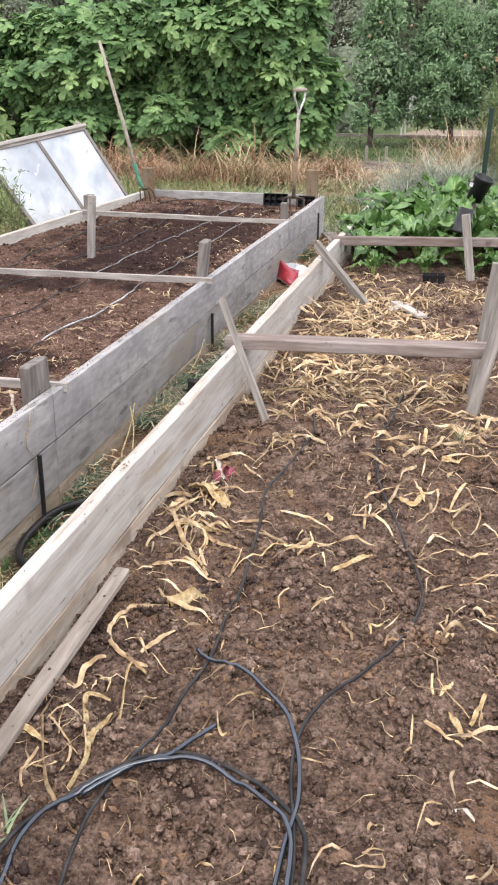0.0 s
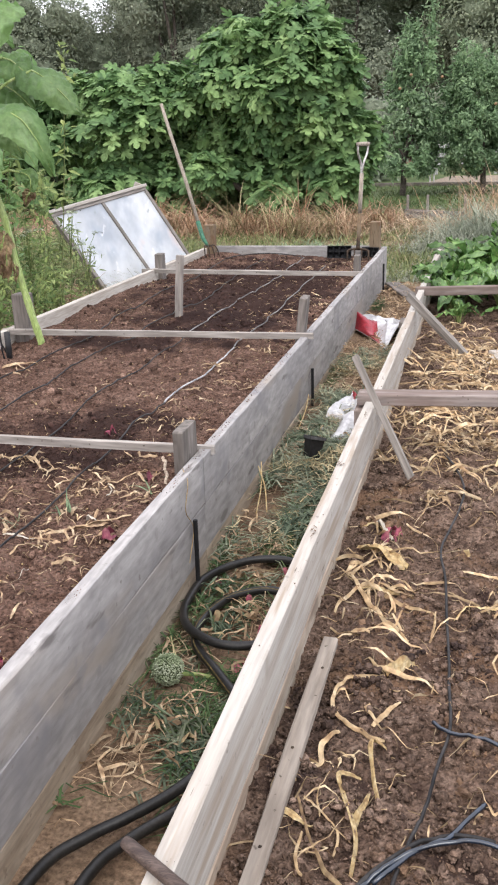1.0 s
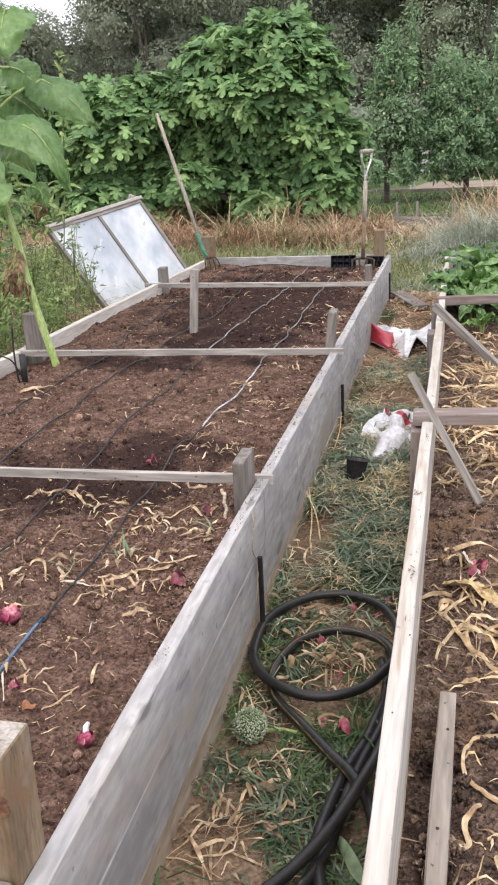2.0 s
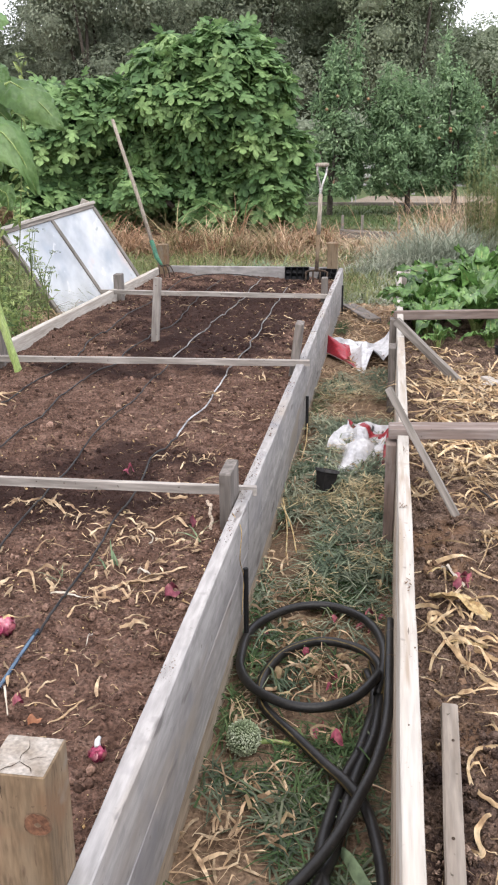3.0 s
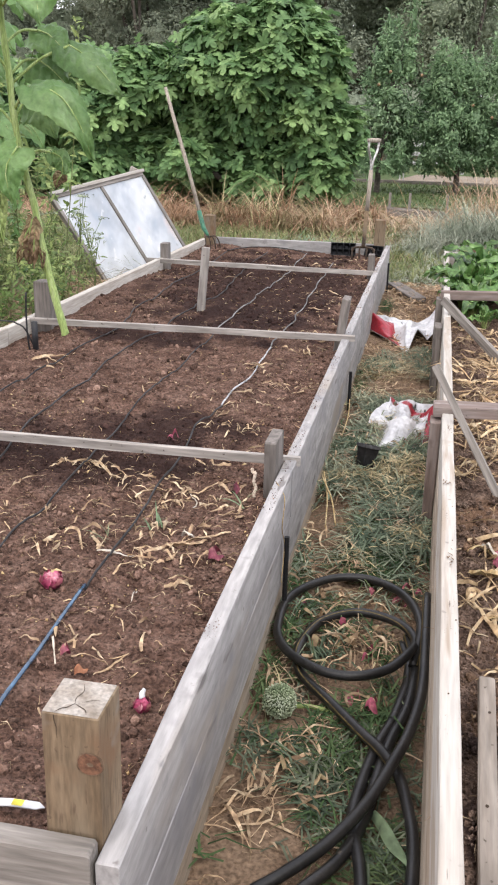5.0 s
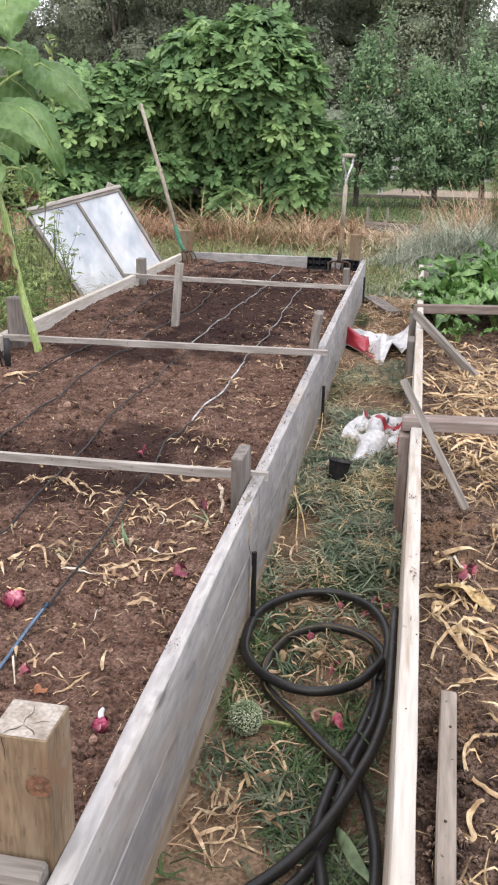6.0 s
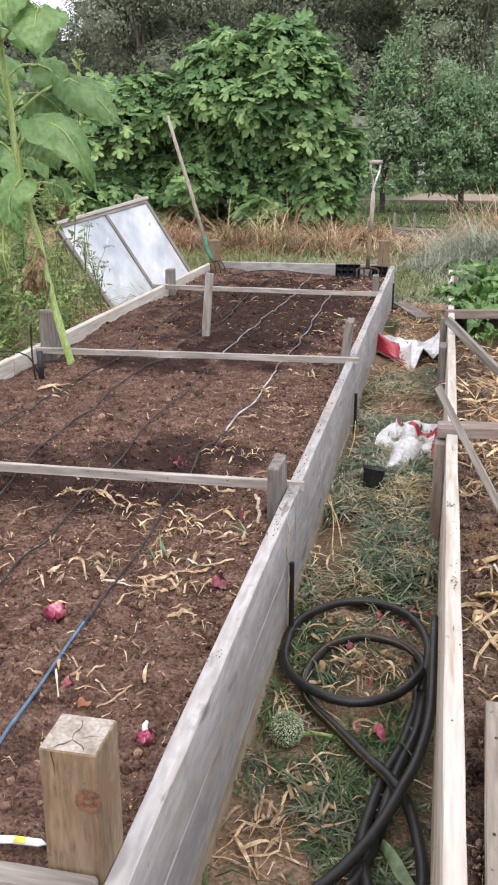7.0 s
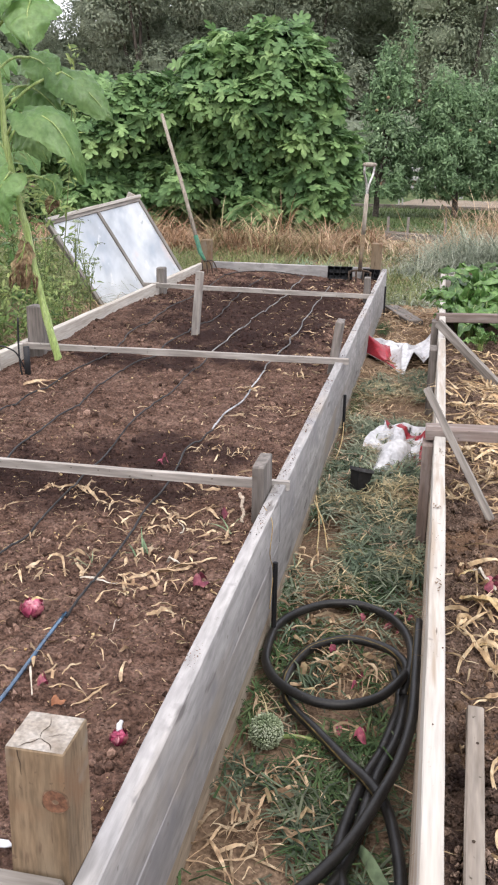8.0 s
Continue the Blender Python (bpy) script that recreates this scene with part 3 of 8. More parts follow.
KNOT_RIM = mat("brown_knot_rim", [(0.128, 0.080, 0.050), (0.180, 0.122, 0.080)], 40, 120, 0.8, 0.4, 0.002)
KNOT_HEART = mat("red_brown_knot_heart", [(0.118, 0.056, 0.034), (0.200, 0.100, 0.058)], 60, 140, 0.8, 0.5, 0.003, dark=0.5)
for rx, rz, dy, m, seed in ((0.0212, 0.0205, 0.0, KNOT_RIM, 3), (0.0192, 0.0186, 0.0012, KNOT_HEART, 5), (0.005, 0.004, 0.0024, KNOT_RIM, 8)):
    v, f = rough_disc(rx, rz, seed)
    link("knot", v, f, m, near_post, "dark reddish knot", world_m=Matrix.Translation((-0.0535, 0.0010 - dy, 0.605)))
END_GRAIN = mat("pale_weathered_end_grain", [(0.20, 0.168, 0.135), (0.270, 0.238, 0.203), (0.335, 0.306, 0.270)], 26, 150, 0.92, 0.6, 0.003, dark=0.7, specks=((40, (0.24, 0.20, 0.165), 0.62, 0.10),))
cap_bm = bmesh.new()
bmesh.ops.create_grid(cap_bm, x_segments=8, y_segments=8, size=0.0428)
for vert in cap_bm.verts:
    vert.co.z = 0.0006 * float(vnoise(vert.co.x * 200, vert.co.y * 200, 9))
part("end_grain", cap_bm, END_GRAIN, near_post, "pale weathered end grain", Matrix.Translation((-0.084, 0.047, 0.6834)))
CRACK = mat("dark_drying_crack", [(0.035, 0.024, 0.016), (0.06, 0.042, 0.03)], 40, 120, 0.95, 0.3, 0.001)
for pts, w in ((((-0.108, 0.006, 0), (-0.101, 0.016, 0), (-0.094, 0.020, 0), (-0.086, 0.031, 0)), 0.0011), (((-0.060, 0.008, 0), (-0.066, 0.019, 0), (-0.078, 0.026, 0), (-0.086, 0.031, 0)), 0.0008), (((-0.086, 0.031, 0), (-0.089, 0.045, 0), (-0.084, 0.062, 0), (-0.090, 0.080, 0)), 0.0007), (((-0.078, 0.034, 0), (-0.064, 0.043, 0), (-0.052, 0.046, 0)), 0.0005)):
    line = [p + Vector((0, 0, 0.6845)) for p in spline(pts, 5)]
    v, f = [], []
    for i, p in enumerate(line):
        q = w * (0.25 + 0.75 * math.sin(math.pi * i / (len(line) - 1)))
        d = (line[min(i + 1, len(line) - 1)] - line[max(i - 1, 0)]).normalized()
        s = Vector((-d.y, d.x, 0)) * q
        v += [p - s, p + s]
        if i:
            f.append((2 * i - 2, 2 * i - 1, 2 * i + 1, 2 * i))
    link("crack", v, f, CRACK, near_post, "dark drying crack")
v, f = [], []
for i, (x, z, w) in enumerate(((-0.1080, 0.6825, 0.0010), (-0.1072, 0.672, 0.0009), (-0.1045, 0.661, 0.0007), (-0.1050, 0.650, 0.0005), (-0.1038, 0.640, 0.0001))):
    v += [(x - w, 0.0012, z), (x + w, 0.0012, z)]
    if i:
        f.append((2 * i - 2, 2 * i - 1, 2 * i + 1, 2 * i))
link("crack", v, f, CRACK, near_post, "dark drying crack")

right_bed = thing("raised_bed", (1.3, 2.5, 0), "raised bed of pale bleached timber planks", "raised bed")
plank_run(right_bed, 0.479, 0.479, (-0.62, 2.27, 4.05, 6.78), (0.49, 0.325, 0.155), (0.325, 0.155, -0.02), (WOOD_PALE, WOOD_BUFF, WOOD_STAIN))
for z in (0.40, 0.235, 0.07):
    beam("plank", (0.50, 6.76, z), (2.15, 6.76, z), 0.038, 0.16, WOOD_PALE, right_bed)
    beam("plank", (2.17, -0.62, z), (2.17, 6.78, z), 0.038, 0.16, WOOD_PALE, right_bed)
    beam("plank", (0.50, -0.60, z), (2.15, -0.60, z), 0.038, 0.16, WOOD_PALE, right_bed)
post(right_bed, 0.438, 2.27, 0.462, 0.040, 0.09, WOOD_RED)
post(right_bed, 0.438, 4.80, 0.455, 0.040, 0.09, WOOD_OLD)
post(right_bed, 0.438, 4.05, 0.44, 0.040, 0.14, WOOD_OLD)
beam("crossbar", (0.425, 2.30, 0.492), (2.2, 2.33, 0.545), 0.09, 0.042, WOOD_RED, right_bed)
beam("crossbar", (0.442, 4.79, 0.475), (2.2, 4.80, 0.535), 0.042, 0.055, WOOD_RED, right_bed)
for k in range(26):
    cx, cy = ((0.474, 1.56), (0.480, 1.06), (0.486, 2.08))[k % 3]
    v, f = rough_disc(RNG.uniform(0.0008, 0.0024), RNG.uniform(0.003, 0.009), 30 + k, 9)
    link("nick", [(p[0], p[2], 0) for p in v], f, KNOT_RIM, right_bed, "dark worn nick", world_m=pose(cx + RNG.normal(0, 0.006), cy + RNG.normal(0, 0.022), 0.4912 + 0.0001 * k, 0, 0, RNG.uniform(-35, 35)))


def timber(name, p0, p1, w, h, material, label, category, up=(0, 0, 1), group=""):
    return tagged(beam(name, p0, p1, w, h, material, None, label, up, 0.003, 0.002), label, category, group)


timber("leaning_stick", (0.697, 1.912, 0.256), (0.417, 2.252, 0.668), 0.027, 0.014, WOOD_DARK, "thin grey wooden stick leaning over the bed board", "stick", (0, 1, 0))
timber("leaning_batten", (0.865, 3.76, 0.24), (0.452, 4.15, 0.56), 0.026, 0.048, WOOD_DARK, "grey wooden batten propped on the bed board", "batten")
lath = timber("wooden_lath", (0.548, -0.25, 0.268), (0.575, 0.775, 0.338), 0.036, 0.018, WOOD_TAN, "grey wooden lath lying along the bed board", "lath")
for s in (0.16, 0.37, 0.62, 0.88):
    v, f = rough_disc(0.0035, 0.0042, int(s * 100), 10)
    up_z = 0.268 + 0.070 * s + 0.0098
    link("nail_hole", [(p[0], p[2], 0) for p in v], f, CRACK, lath, "dark rusty nail hole", world_m=pose(0.548 + 0.027 * s + 0.004 * math.sin(9 * s), -0.25 + 1.025 * s, up_z, 3.9, 0, 0))
timber("wooden_stake", (1.362, 2.25, 0.22), (1.470, 2.25, 0.80), 0.046, 0.022, WOOD_DARK, "grey wooden stake driven into dry soil", "stake", (0, 1, 0))
timber("wooden_stake", (1.375, 2.55, 0.22), (1.425, 2.55, 0.80), 0.052, 0.025, WOOD_DARK, "grey wooden stake behind the reddish crossbar", "stake", (0, 1, 0))
timber("wooden_stake", (1.335, 4.70, 0.2), (1.256, 4.72, 0.68), 0.05, 0.024, WOOD_DARK, "grey wooden stake before the reddish crossbar", "stake", (0, 1, 0))
timber("wooden_stake", (-0.955, 4.20, 0.33), (-0.918, 4.19, 0.775), 0.046, 0.02, WOOD_LATH, "grey wooden stake standing in dark soil", "stake", (0, 1, 0))
tagged(tube("tool_handle", [(0.415, -0.115, 0.5045), (0.417, -0.116, 0.5050), (0.427, -0.122, 0.5050), (0.620, -0.239, 0.5050), (0.800, -0.348, 0.5050)], 0.0105, HANDLEBROWN, None, "", 12, [0.006, 0.0095, 0.0105, 0.0105, 0.0105]),
       "dark brown round wooden handle laid over the pale board", "handle")
timber("wooden_plank", (0.06, 7.10, 0.135), (0.29, 6.42, 0.135), 0.13, 0.035, WOOD_OLD, "short dark plank lying on the path", "plank")
timber("wood_scrap", (0.93, 3.95, 0.30), (1.10, 3.70, 0.29), 0.055, 0.016, WOOD_PALE, "pale broken wood scrap on straw", "wood scrap")
timber("wood_scrap", (0.87, 3.67, 0.29), (1.00, 3.93, 0.30), 0.05, 0.014, WOOD_PALE, "pale broken wood scrap on straw", "wood scrap")


def flat_stake(x, y, top, lean=0.0):
    v, f = tube_arrays([(x, y, -0.05), (x + lean, y, top * 0.5), (x + lean, y, top)], 0.008, 8)
    ob = link("black_stake", v, f, PLASTIC, smooth=False)
    return tagged(ob, "black plastic stake against the grey planks", "stake", "black stakes beside the planks")


flat_stake(0.014, 1.47, 0.30)
flat_stake(0.014, 3.52, 0.28)
flat_stake(0.016, 6.78, 0.36)


# ---- leaves and blades ----
def leaf_cloud(name, centres, normals, size, shape, material, label, category, parent=None, fold=0.15, kind="", axis=None, droop=0.25):
    """Many leaves in one mesh. shape: outline (u, v) of half a leaf from base to tip; each leaf is two strips folded on the midrib."""
    n = len(centres)
    sh = np.array(shape, float)
    k = len(sh)
    nrm = normals / np.linalg.norm(normals, axis=1, keepdims=True)
    ax = RNG.normal(size=(n, 3)) if axis is None else axis.copy()
    if axis is None:
        ax[:, 2] -= 0.6
    ax -= nrm * (ax * nrm).sum(1, keepdims=True)
    ax /= np.linalg.norm(ax, axis=1, keepdims=True) + 1e-9
    side = np.cross(nrm, ax)
    sz = (size * RNG.uniform(0.55, 1.25, n))[:, None]
    mids = np.stack([centres + ax * sz * u + nrm * sz * (-droop * u * u) for u, v in sh], 1)
    lefts = np.stack([mids[:, i] + side * sz * v + nrm * sz * v * fold for i, (u, v) in enumerate(sh)], 1)
    rights = np.stack([mids[:, i] - side * sz * v + nrm * sz * v * fold for i, (u, v) in enumerate(sh)], 1)
    verts = np.concatenate([mids, lefts, rights], 1).reshape(-1, 3)
    base = (np.arange(n) * 3 * k)[:, None]
    fs = []
    for i in range(k - 1):
        fs.append(base + np.array([i, i + 1, k + i + 1, k + i]))
        fs.append(base + np.array([i + 1, i, 2 * k + i, 2 * k + i + 1]))
    faces = np.concatenate(fs, 0)
    me = bpy.data.meshes.new(name)
    me.from_pydata(verts.tolist(), [], faces.tolist())
    me.materials.append(material)
    ob = new(name, me)
    settle(ob, parent, Matrix())
    return tagged(ob, label, category, kind=kind)


def blades(name, xy, base_z, height, width, lean, material, label, category="grass", kind="stuff", droop=0.5):
    """Standing or lying grass blades: curved, tapered strips in one mesh."""
    n = len(xy)
    az, ln = RNG.uniform(0, 2 * math.pi, n), height * RNG.uniform(0.5, 1.3, n)
    tilt = np.clip(np.abs(RNG.normal(lean, 0.35, n)), 0, 1.5)
    d = np.stack([np.cos(az), np.sin(az)], -1)
    lev = np.array([0.0, 0.35, 0.7, 1.0])
    wid = np.array([1.0, 0.9, 0.6, 0.08]) * 0.5
    side = np.stack([-d[:, 1], d[:, 0], np.zeros(n)], -1)
    w = (width * RNG.uniform(0.6, 1.4, n))[:, None]
    rows = []
    for s, q in zip(lev, wid):
        a = tilt + droop * s
        r, z = ln * s * np.sin(a), ln * s * np.cos(a)
        c = np.stack([xy[:, 0] + d[:, 0] * r, xy[:, 1] + d[:, 1] * r, base_z + np.maximum(z, 0.004 + 0.004 * s)], -1)
        rows += [c - side * w * q, c + side * w * q]
    verts = np.stack(rows, 1).reshape(-1, 3)
    b = (np.arange(n) * 8)[:, None]
    faces = np.concatenate([b + np.array([0, 1, 3, 2]), b + np.array([2, 3, 5, 4]), b + np.array([4, 5, 7, 6])], 0)
    me = bpy.data.meshes.new(name)
    me.from_pydata(verts.tolist(), [], faces.tolist())
    me.materials.append(material)
    return tagged(new(name, me), label, category, kind=kind)


def scatter(n, x0, x1, y0, y1, scale=2.0, keep=0.0, seed=0):
    """Places in a rectangle, bunched by a noise."""
    p = np.stack([RNG.uniform(x0, x1, n), RNG.uniform(y0, y1, n)], -1)
    if keep:
        p = p[vnoise(p[:, 0] * scale, p[:, 1] * scale, 40 + seed) > keep + RNG.uniform(-0.12, 0.12, n)]
    return p


def ribbon_arrays(x, y, height, length, width, heading, bend, lift, roll, segs=8, fold=0.25):
    """One dried strap leaf lying on the soil: a tapered, folded, curling ribbon."""
    v, f = [], []
    px_, py_, a = x, y, heading
    step = length / segs
    bent_at, wobble = 1 + int(abs(x * 917 + y * 473)) % max(1, segs - 1), 0.10 * math.sin(x * 211 + y * 97)
    for i in range(segs + 1):
        s = i / segs
        w = width * (0.35 + 0.65 * math.sin(math.pi * min(1, 0.18 + s * 0.82)) ** 0.8) * (1 - 0.6 * s ** 3) * 0.5
        r = roll + 1.4 * math.sin(3 * s + roll * 5) * (0.3 + abs(roll))
        z = float(height(px_, py_)) + 0.006 + lift * math.sin(math.pi * s) * (1 + 0.5 * math.sin(7 * s + x * 40)) + abs(math.sin(r)) * w
        nx, ny = -math.sin(a), math.cos(a)
        cx, cz = math.cos(r) * w, math.sin(r) * w
        v += [(px_ - nx * cx, py_ - ny * cx, z - cz), (px_, py_, z + fold * w), (px_ + nx * cx, py_ + ny * cx, z + cz)]
        if i:
            b = 3 * (i - 1)
            f += [(b, b + 1, b + 4, b + 3), (b + 1, b + 2, b + 5, b + 4)]
        if i == bent_at:
            a += bend * 0.75
        a += bend * step / length * 0.45 + wobble * math.sin(5 * s + x * 40)
        px_ += math.cos(a) * step
        py_ += math.sin(a) * step
    return v, f


def ribbons(name, places, height, length, width, material, label, category, lift=0.015, bend=1.6, segs=7):
    v, f = [], []
    for x, y in places:
        L = length * RNG.uniform(0.35, 1.7)
        vv, ff = ribbon_arrays(x, y, height, L, width * RNG.uniform(0.25, 1.7) ** 1.2, RNG.uniform(0, 6.28), RNG.normal(0, bend),
                               lift * RNG.uniform(0.1, 1.6), RNG.normal(0, 0.7), segs, RNG.uniform(0.1, 0.9))
        k = len(v)
        f += [tuple(i + k for i in q) for q in ff]
        v += vv
    ob = link(name, v, f, material, smooth=True)
    return tagged(ob, label, category, kind="stuff")


ICO_V = [(0, 0, 1)] + [(0.894 * math.cos(a * 1.2566), 0.894 * math.sin(a * 1.2566), 0.447) for a in range(5)] + \
        [(0.894 * math.cos((a + 0.5) * 1.2566), 0.894 * math.sin((a + 0.5) * 1.2566), -0.447) for a in range(5)] + [(0, 0, -1)]
ICO_F = [(0, 1 + i, 1 + (i + 1) % 5) for i in range(5)] + [(1 + i, 6 + i, 1 + (i + 1) % 5) for i in range(5)] + \
        [(1 + (i + 1) % 5, 6 + i, 6 + (i + 1) % 5) for i in range(5)] + [(6 + i, 11, 6 + (i + 1) % 5) for i in range(5)]


def split_ico():
    v, f, mid = [np.array(p) for p in ICO_V], [], {}

    def half(a, b):
        key = (min(a, b), max(a, b))
        if key not in mid:
            m = v[a] + v[b]
            v.append(m / np.linalg.norm(m))
            mid[key] = len(v) - 1
        return mid[key]
    for a, b, c in ICO_F:
        ab, bc, ca = half(a, b), half(b, c), half(c, a)
        f += [(a, ab, ca), (b, bc, ab), (c, ca, bc), (ab, bc, ca)]
    return np.array(v), np.array(f)


BALL_V, BALL_F = split_ico()
GRAIN_V = np.array([(1, 0, 0), (0, 1, 0), (-1, 0, 0), (0, -1, 0), (0, 0, 1), (0, 0, -1)], float)
GRAIN_F = np.array([(0, 1, 4), (1, 2, 4), (2, 3, 4), (3, 0, 4), (1, 0, 5), (2, 1, 5), (3, 2, 5), (0, 3, 5)])


def clods(name, xy, height, size, material, label, sink=0.3, tail=2.4, fine=False, above=0.0, rounder=False):
    """Crumbs and lumps of earth lying on the soil, in one mesh."""
    n = len(xy)
    bv, bf = (GRAIN_V, GRAIN_F) if fine else (BALL_V, BALL_F) if rounder else (np.array(ICO_V), np.array(ICO_F))
    r = size * RNG.pareto(tail, n).clip(0, 4 if fine else 2.4) * 0.52 + size * 0.32
    turn = RNG.normal(size=(n, 3, 3))
    turn = np.linalg.qr(turn)[0]
    bump = 1 + RNG.normal(0, 0.20 if len(bv) > 12 else 0.26, (n, len(bv), 1))
    sq = RNG.uniform(0.55, 1.2, (n, 1, 3))
    v = np.einsum("nij,nkj->nki", turn, bv[None] * bump * sq) * r[:, None, None]
    v = v + np.concatenate([xy, (height(xy[:, 0], xy[:, 1]) + r * (0.7 - sink) + above)[:, None]], 1)[:, None]
    f = bf[None] + (np.arange(n) * len(bv))[:, None, None]
    me = bpy.data.meshes.new(name)
    me.from_pydata(v.reshape(-1, 3).tolist(), [], f.reshape(-1, 3).tolist())
    if not fine:
        me.shade_smooth()
    me.materials.append(material)
    return tagged(new(name, me), label, "soil", kind="stuff")


def crumb_heaps(n, x0, x1, y0, y1, spread):
    """Places and heights of crumbs that cling together in irregular clods."""
    out = []
    for cx, cy in scatter(n, x0, x1, y0, y1, 3.0, 0.30, 71):
        r = spread * (0.45 + 0.5 * RNG.pareto(2.6))
        r = min(r, spread * 2.2)
        m = int(5 + 16 * (r / spread) ** 2)
        d = RNG.normal(size=(m, 3)) * np.array([1.0, RNG.uniform(0.6, 1.2), 0.55])
        d *= (r * RNG.uniform(0, 1, m) ** 0.4 / np.linalg.norm(d, axis=1))[:, None]
        out.append(np.concatenate([np.array([[cx, cy]]) + d[:, :2], (np.abs(d[:, 2]) * 0.9)[:, None]], 1))
    q = np.concatenate(out)
    return q[(q[:, 0] > 0.51)]


heap_near = crumb_heaps(1150, 0.53, 1.75, -0.4, 1.9, 0.017)
clods("soil_clods", heap_near[:, :2], soil_r_z, 0.0078, CRUMB_R, "crumbly brown clods of garden soil", 0.30, 2.6, above=heap_near[:, 2])
heap_far = crumb_heaps(350, 0.53, 2.1, 1.9, 4.8, 0.019)
clods("soil_clods", heap_far[:, :2], soil_r_z, 0.0095, CRUMB_R, "crumbly brown clods of garden soil", 0.30, 2.6, above=heap_far[:, 2])
clods("soil_clods", np.concatenate([scatter(2600, 0.52, 1.75, -0.4, 1.5), scatter(900, 0.52, 2.1, 1.6, 4.6)]), soil_r_z, 0.0085, CRUMB_R, "dry brown lumps of garden soil", 0.45, 2.4, rounder=True)
clods("soil_crumbs", np.concatenate([scatter(27000, 0.50, 1.75, -0.4, 1.7), scatter(5000, 0.50, 2.1, 1.6, 4.6)]), soil_r_z, 0.0046, CRUMB_R, "dry brown soil crumbs", 0.3, 2.4, True)
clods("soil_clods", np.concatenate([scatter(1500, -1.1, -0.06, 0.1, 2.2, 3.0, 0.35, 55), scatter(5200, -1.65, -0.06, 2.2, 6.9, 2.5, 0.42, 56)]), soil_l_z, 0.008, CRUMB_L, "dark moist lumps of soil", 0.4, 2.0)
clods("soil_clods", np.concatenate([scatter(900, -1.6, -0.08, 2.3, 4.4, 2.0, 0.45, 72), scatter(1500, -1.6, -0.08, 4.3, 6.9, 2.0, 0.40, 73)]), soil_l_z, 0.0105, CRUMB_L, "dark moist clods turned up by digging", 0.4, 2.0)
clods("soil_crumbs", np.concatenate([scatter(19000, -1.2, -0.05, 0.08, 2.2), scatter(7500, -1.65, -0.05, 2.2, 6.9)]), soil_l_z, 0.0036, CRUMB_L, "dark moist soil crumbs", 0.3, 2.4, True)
clods("earth_crumbs", scatter(2500, 0.01, 0.455, 0.0, 6.8), ground_z, 0.0045, EARTH, "small crumbs of path earth", 0.3, 2.4, True)

board_top = lambda x, y: np.full(np.shape(x), 0.459)
clods("soil_crumbs", scatter(3600, -0.038, -0.008, 0.6, 7.1, 5.0, 0.46, 51), board_top, 0.0013, CRUMB_L, "specks of dark soil on the board edge", 0.2, 2.4, True)
pale_top = lambda x, y: np.full(np.shape(x), 0.489)
clods("soil_crumbs", scatter(500, 0.464, 0.496, -0.3, 6.4, 5.0, 0.6, 52), pale_top, 0.0011, CRUMB_R, "specks of dry soil on the board edge", 0.2, 2.4, True)

# ---- straw and dried onion leaves ----
heavy = np.concatenate([scatter(2300, 0.53, 2.0, 1.95, 4.3, 2.4, 0.53, 1), scatter(330, 0.53, 2.0, 1.72, 2.25, 3.5, 0.45, 2),
                        scatter(90, 0.53, 1.7, 0.2, 1.6, 3.0, 0.5, 3), scatter(160, 0.55, 2.0, 4.2, 5.0, 3.0, 0.45, 4)])
ribbons("straw", heavy, soil_r_z, 0.14, 0.0088, STRAW, "yellow dried onion leaves strewn on dry soil", "straw", 0.018, 0.75, 6)
fine_r = np.concatenate([scatter(1050, 0.53, 2.0, 1.6, 4.4, 3.0, 0.35, 5), scatter(230, 0.52, 1.7, -0.3, 1.6)])
ribbons("straw_bits", fine_r, soil_r_z, 0.07, 0.004, STRAW, "thin bits of yellow straw on dry soil", "straw", 0.012, segs=4)
mid_l = np.concatenate([scatter(210, -1.2, -0.06, 0.75, 1.55, 3.0, 0.42, 6), scatter(80, -1.6, -0.06, 1.5, 2.4, 2.5, 0.55, 7),
                        scatter(140, -0.42, -0.07, 2.6, 5.4, 3.0, 0.45, 8), scatter(90, -0.5, -0.08, 5.4, 6.9, 3.0, 0.35, 9),
                        scatter(70, -1.6, -0.2, 2.4, 6.9, 2.0, 0.6, 10), scatter(40, -1.0, -0.1, 0.15, 0.8)])
clumps = []
for k in range(20):
    cx, cy = (RNG.uniform(-0.95, -0.08), RNG.uniform(0.95, 1.6)) if k < 6 else (RNG.uniform(-0.4, -0.08), RNG.uniform(1.8, 5.2))
    clumps.append(np.array([cx, cy]) + RNG.normal(0, 1, (8, 2)) * np.array([0.035, 0.022]))
for cx, cy, n in ((-0.71, 1.70, 12), (-0.50, 1.56, 9), (-0.31, 1.50, 15), (-0.20, 1.46, 11), (-0.47, 1.22, 12), (-0.30, 1.07, 14), (-0.24, 1.22, 10), (-0.17, 0.92, 6), (-0.32, 0.63, 6), (-0.73, 1.27, 7)):
    clumps.append(np.array([cx, cy]) + RNG.normal(0, 1, (n, 2)) * np.array([0.05, 0.028]))
ribbons("straw_clumps", np.concatenate(clumps), soil_l_z, 0.050, 0.0068, STRAWDULL, "small heaps of dried onion leaves on dark soil", "straw", 0.008, 0.22, 5)
ribbons("straw", mid_l, soil_l_z, 0.060, 0.0058, STRAWDULL, "tan dried onion leaves on dark soil", "straw", 0.006, 0.35)
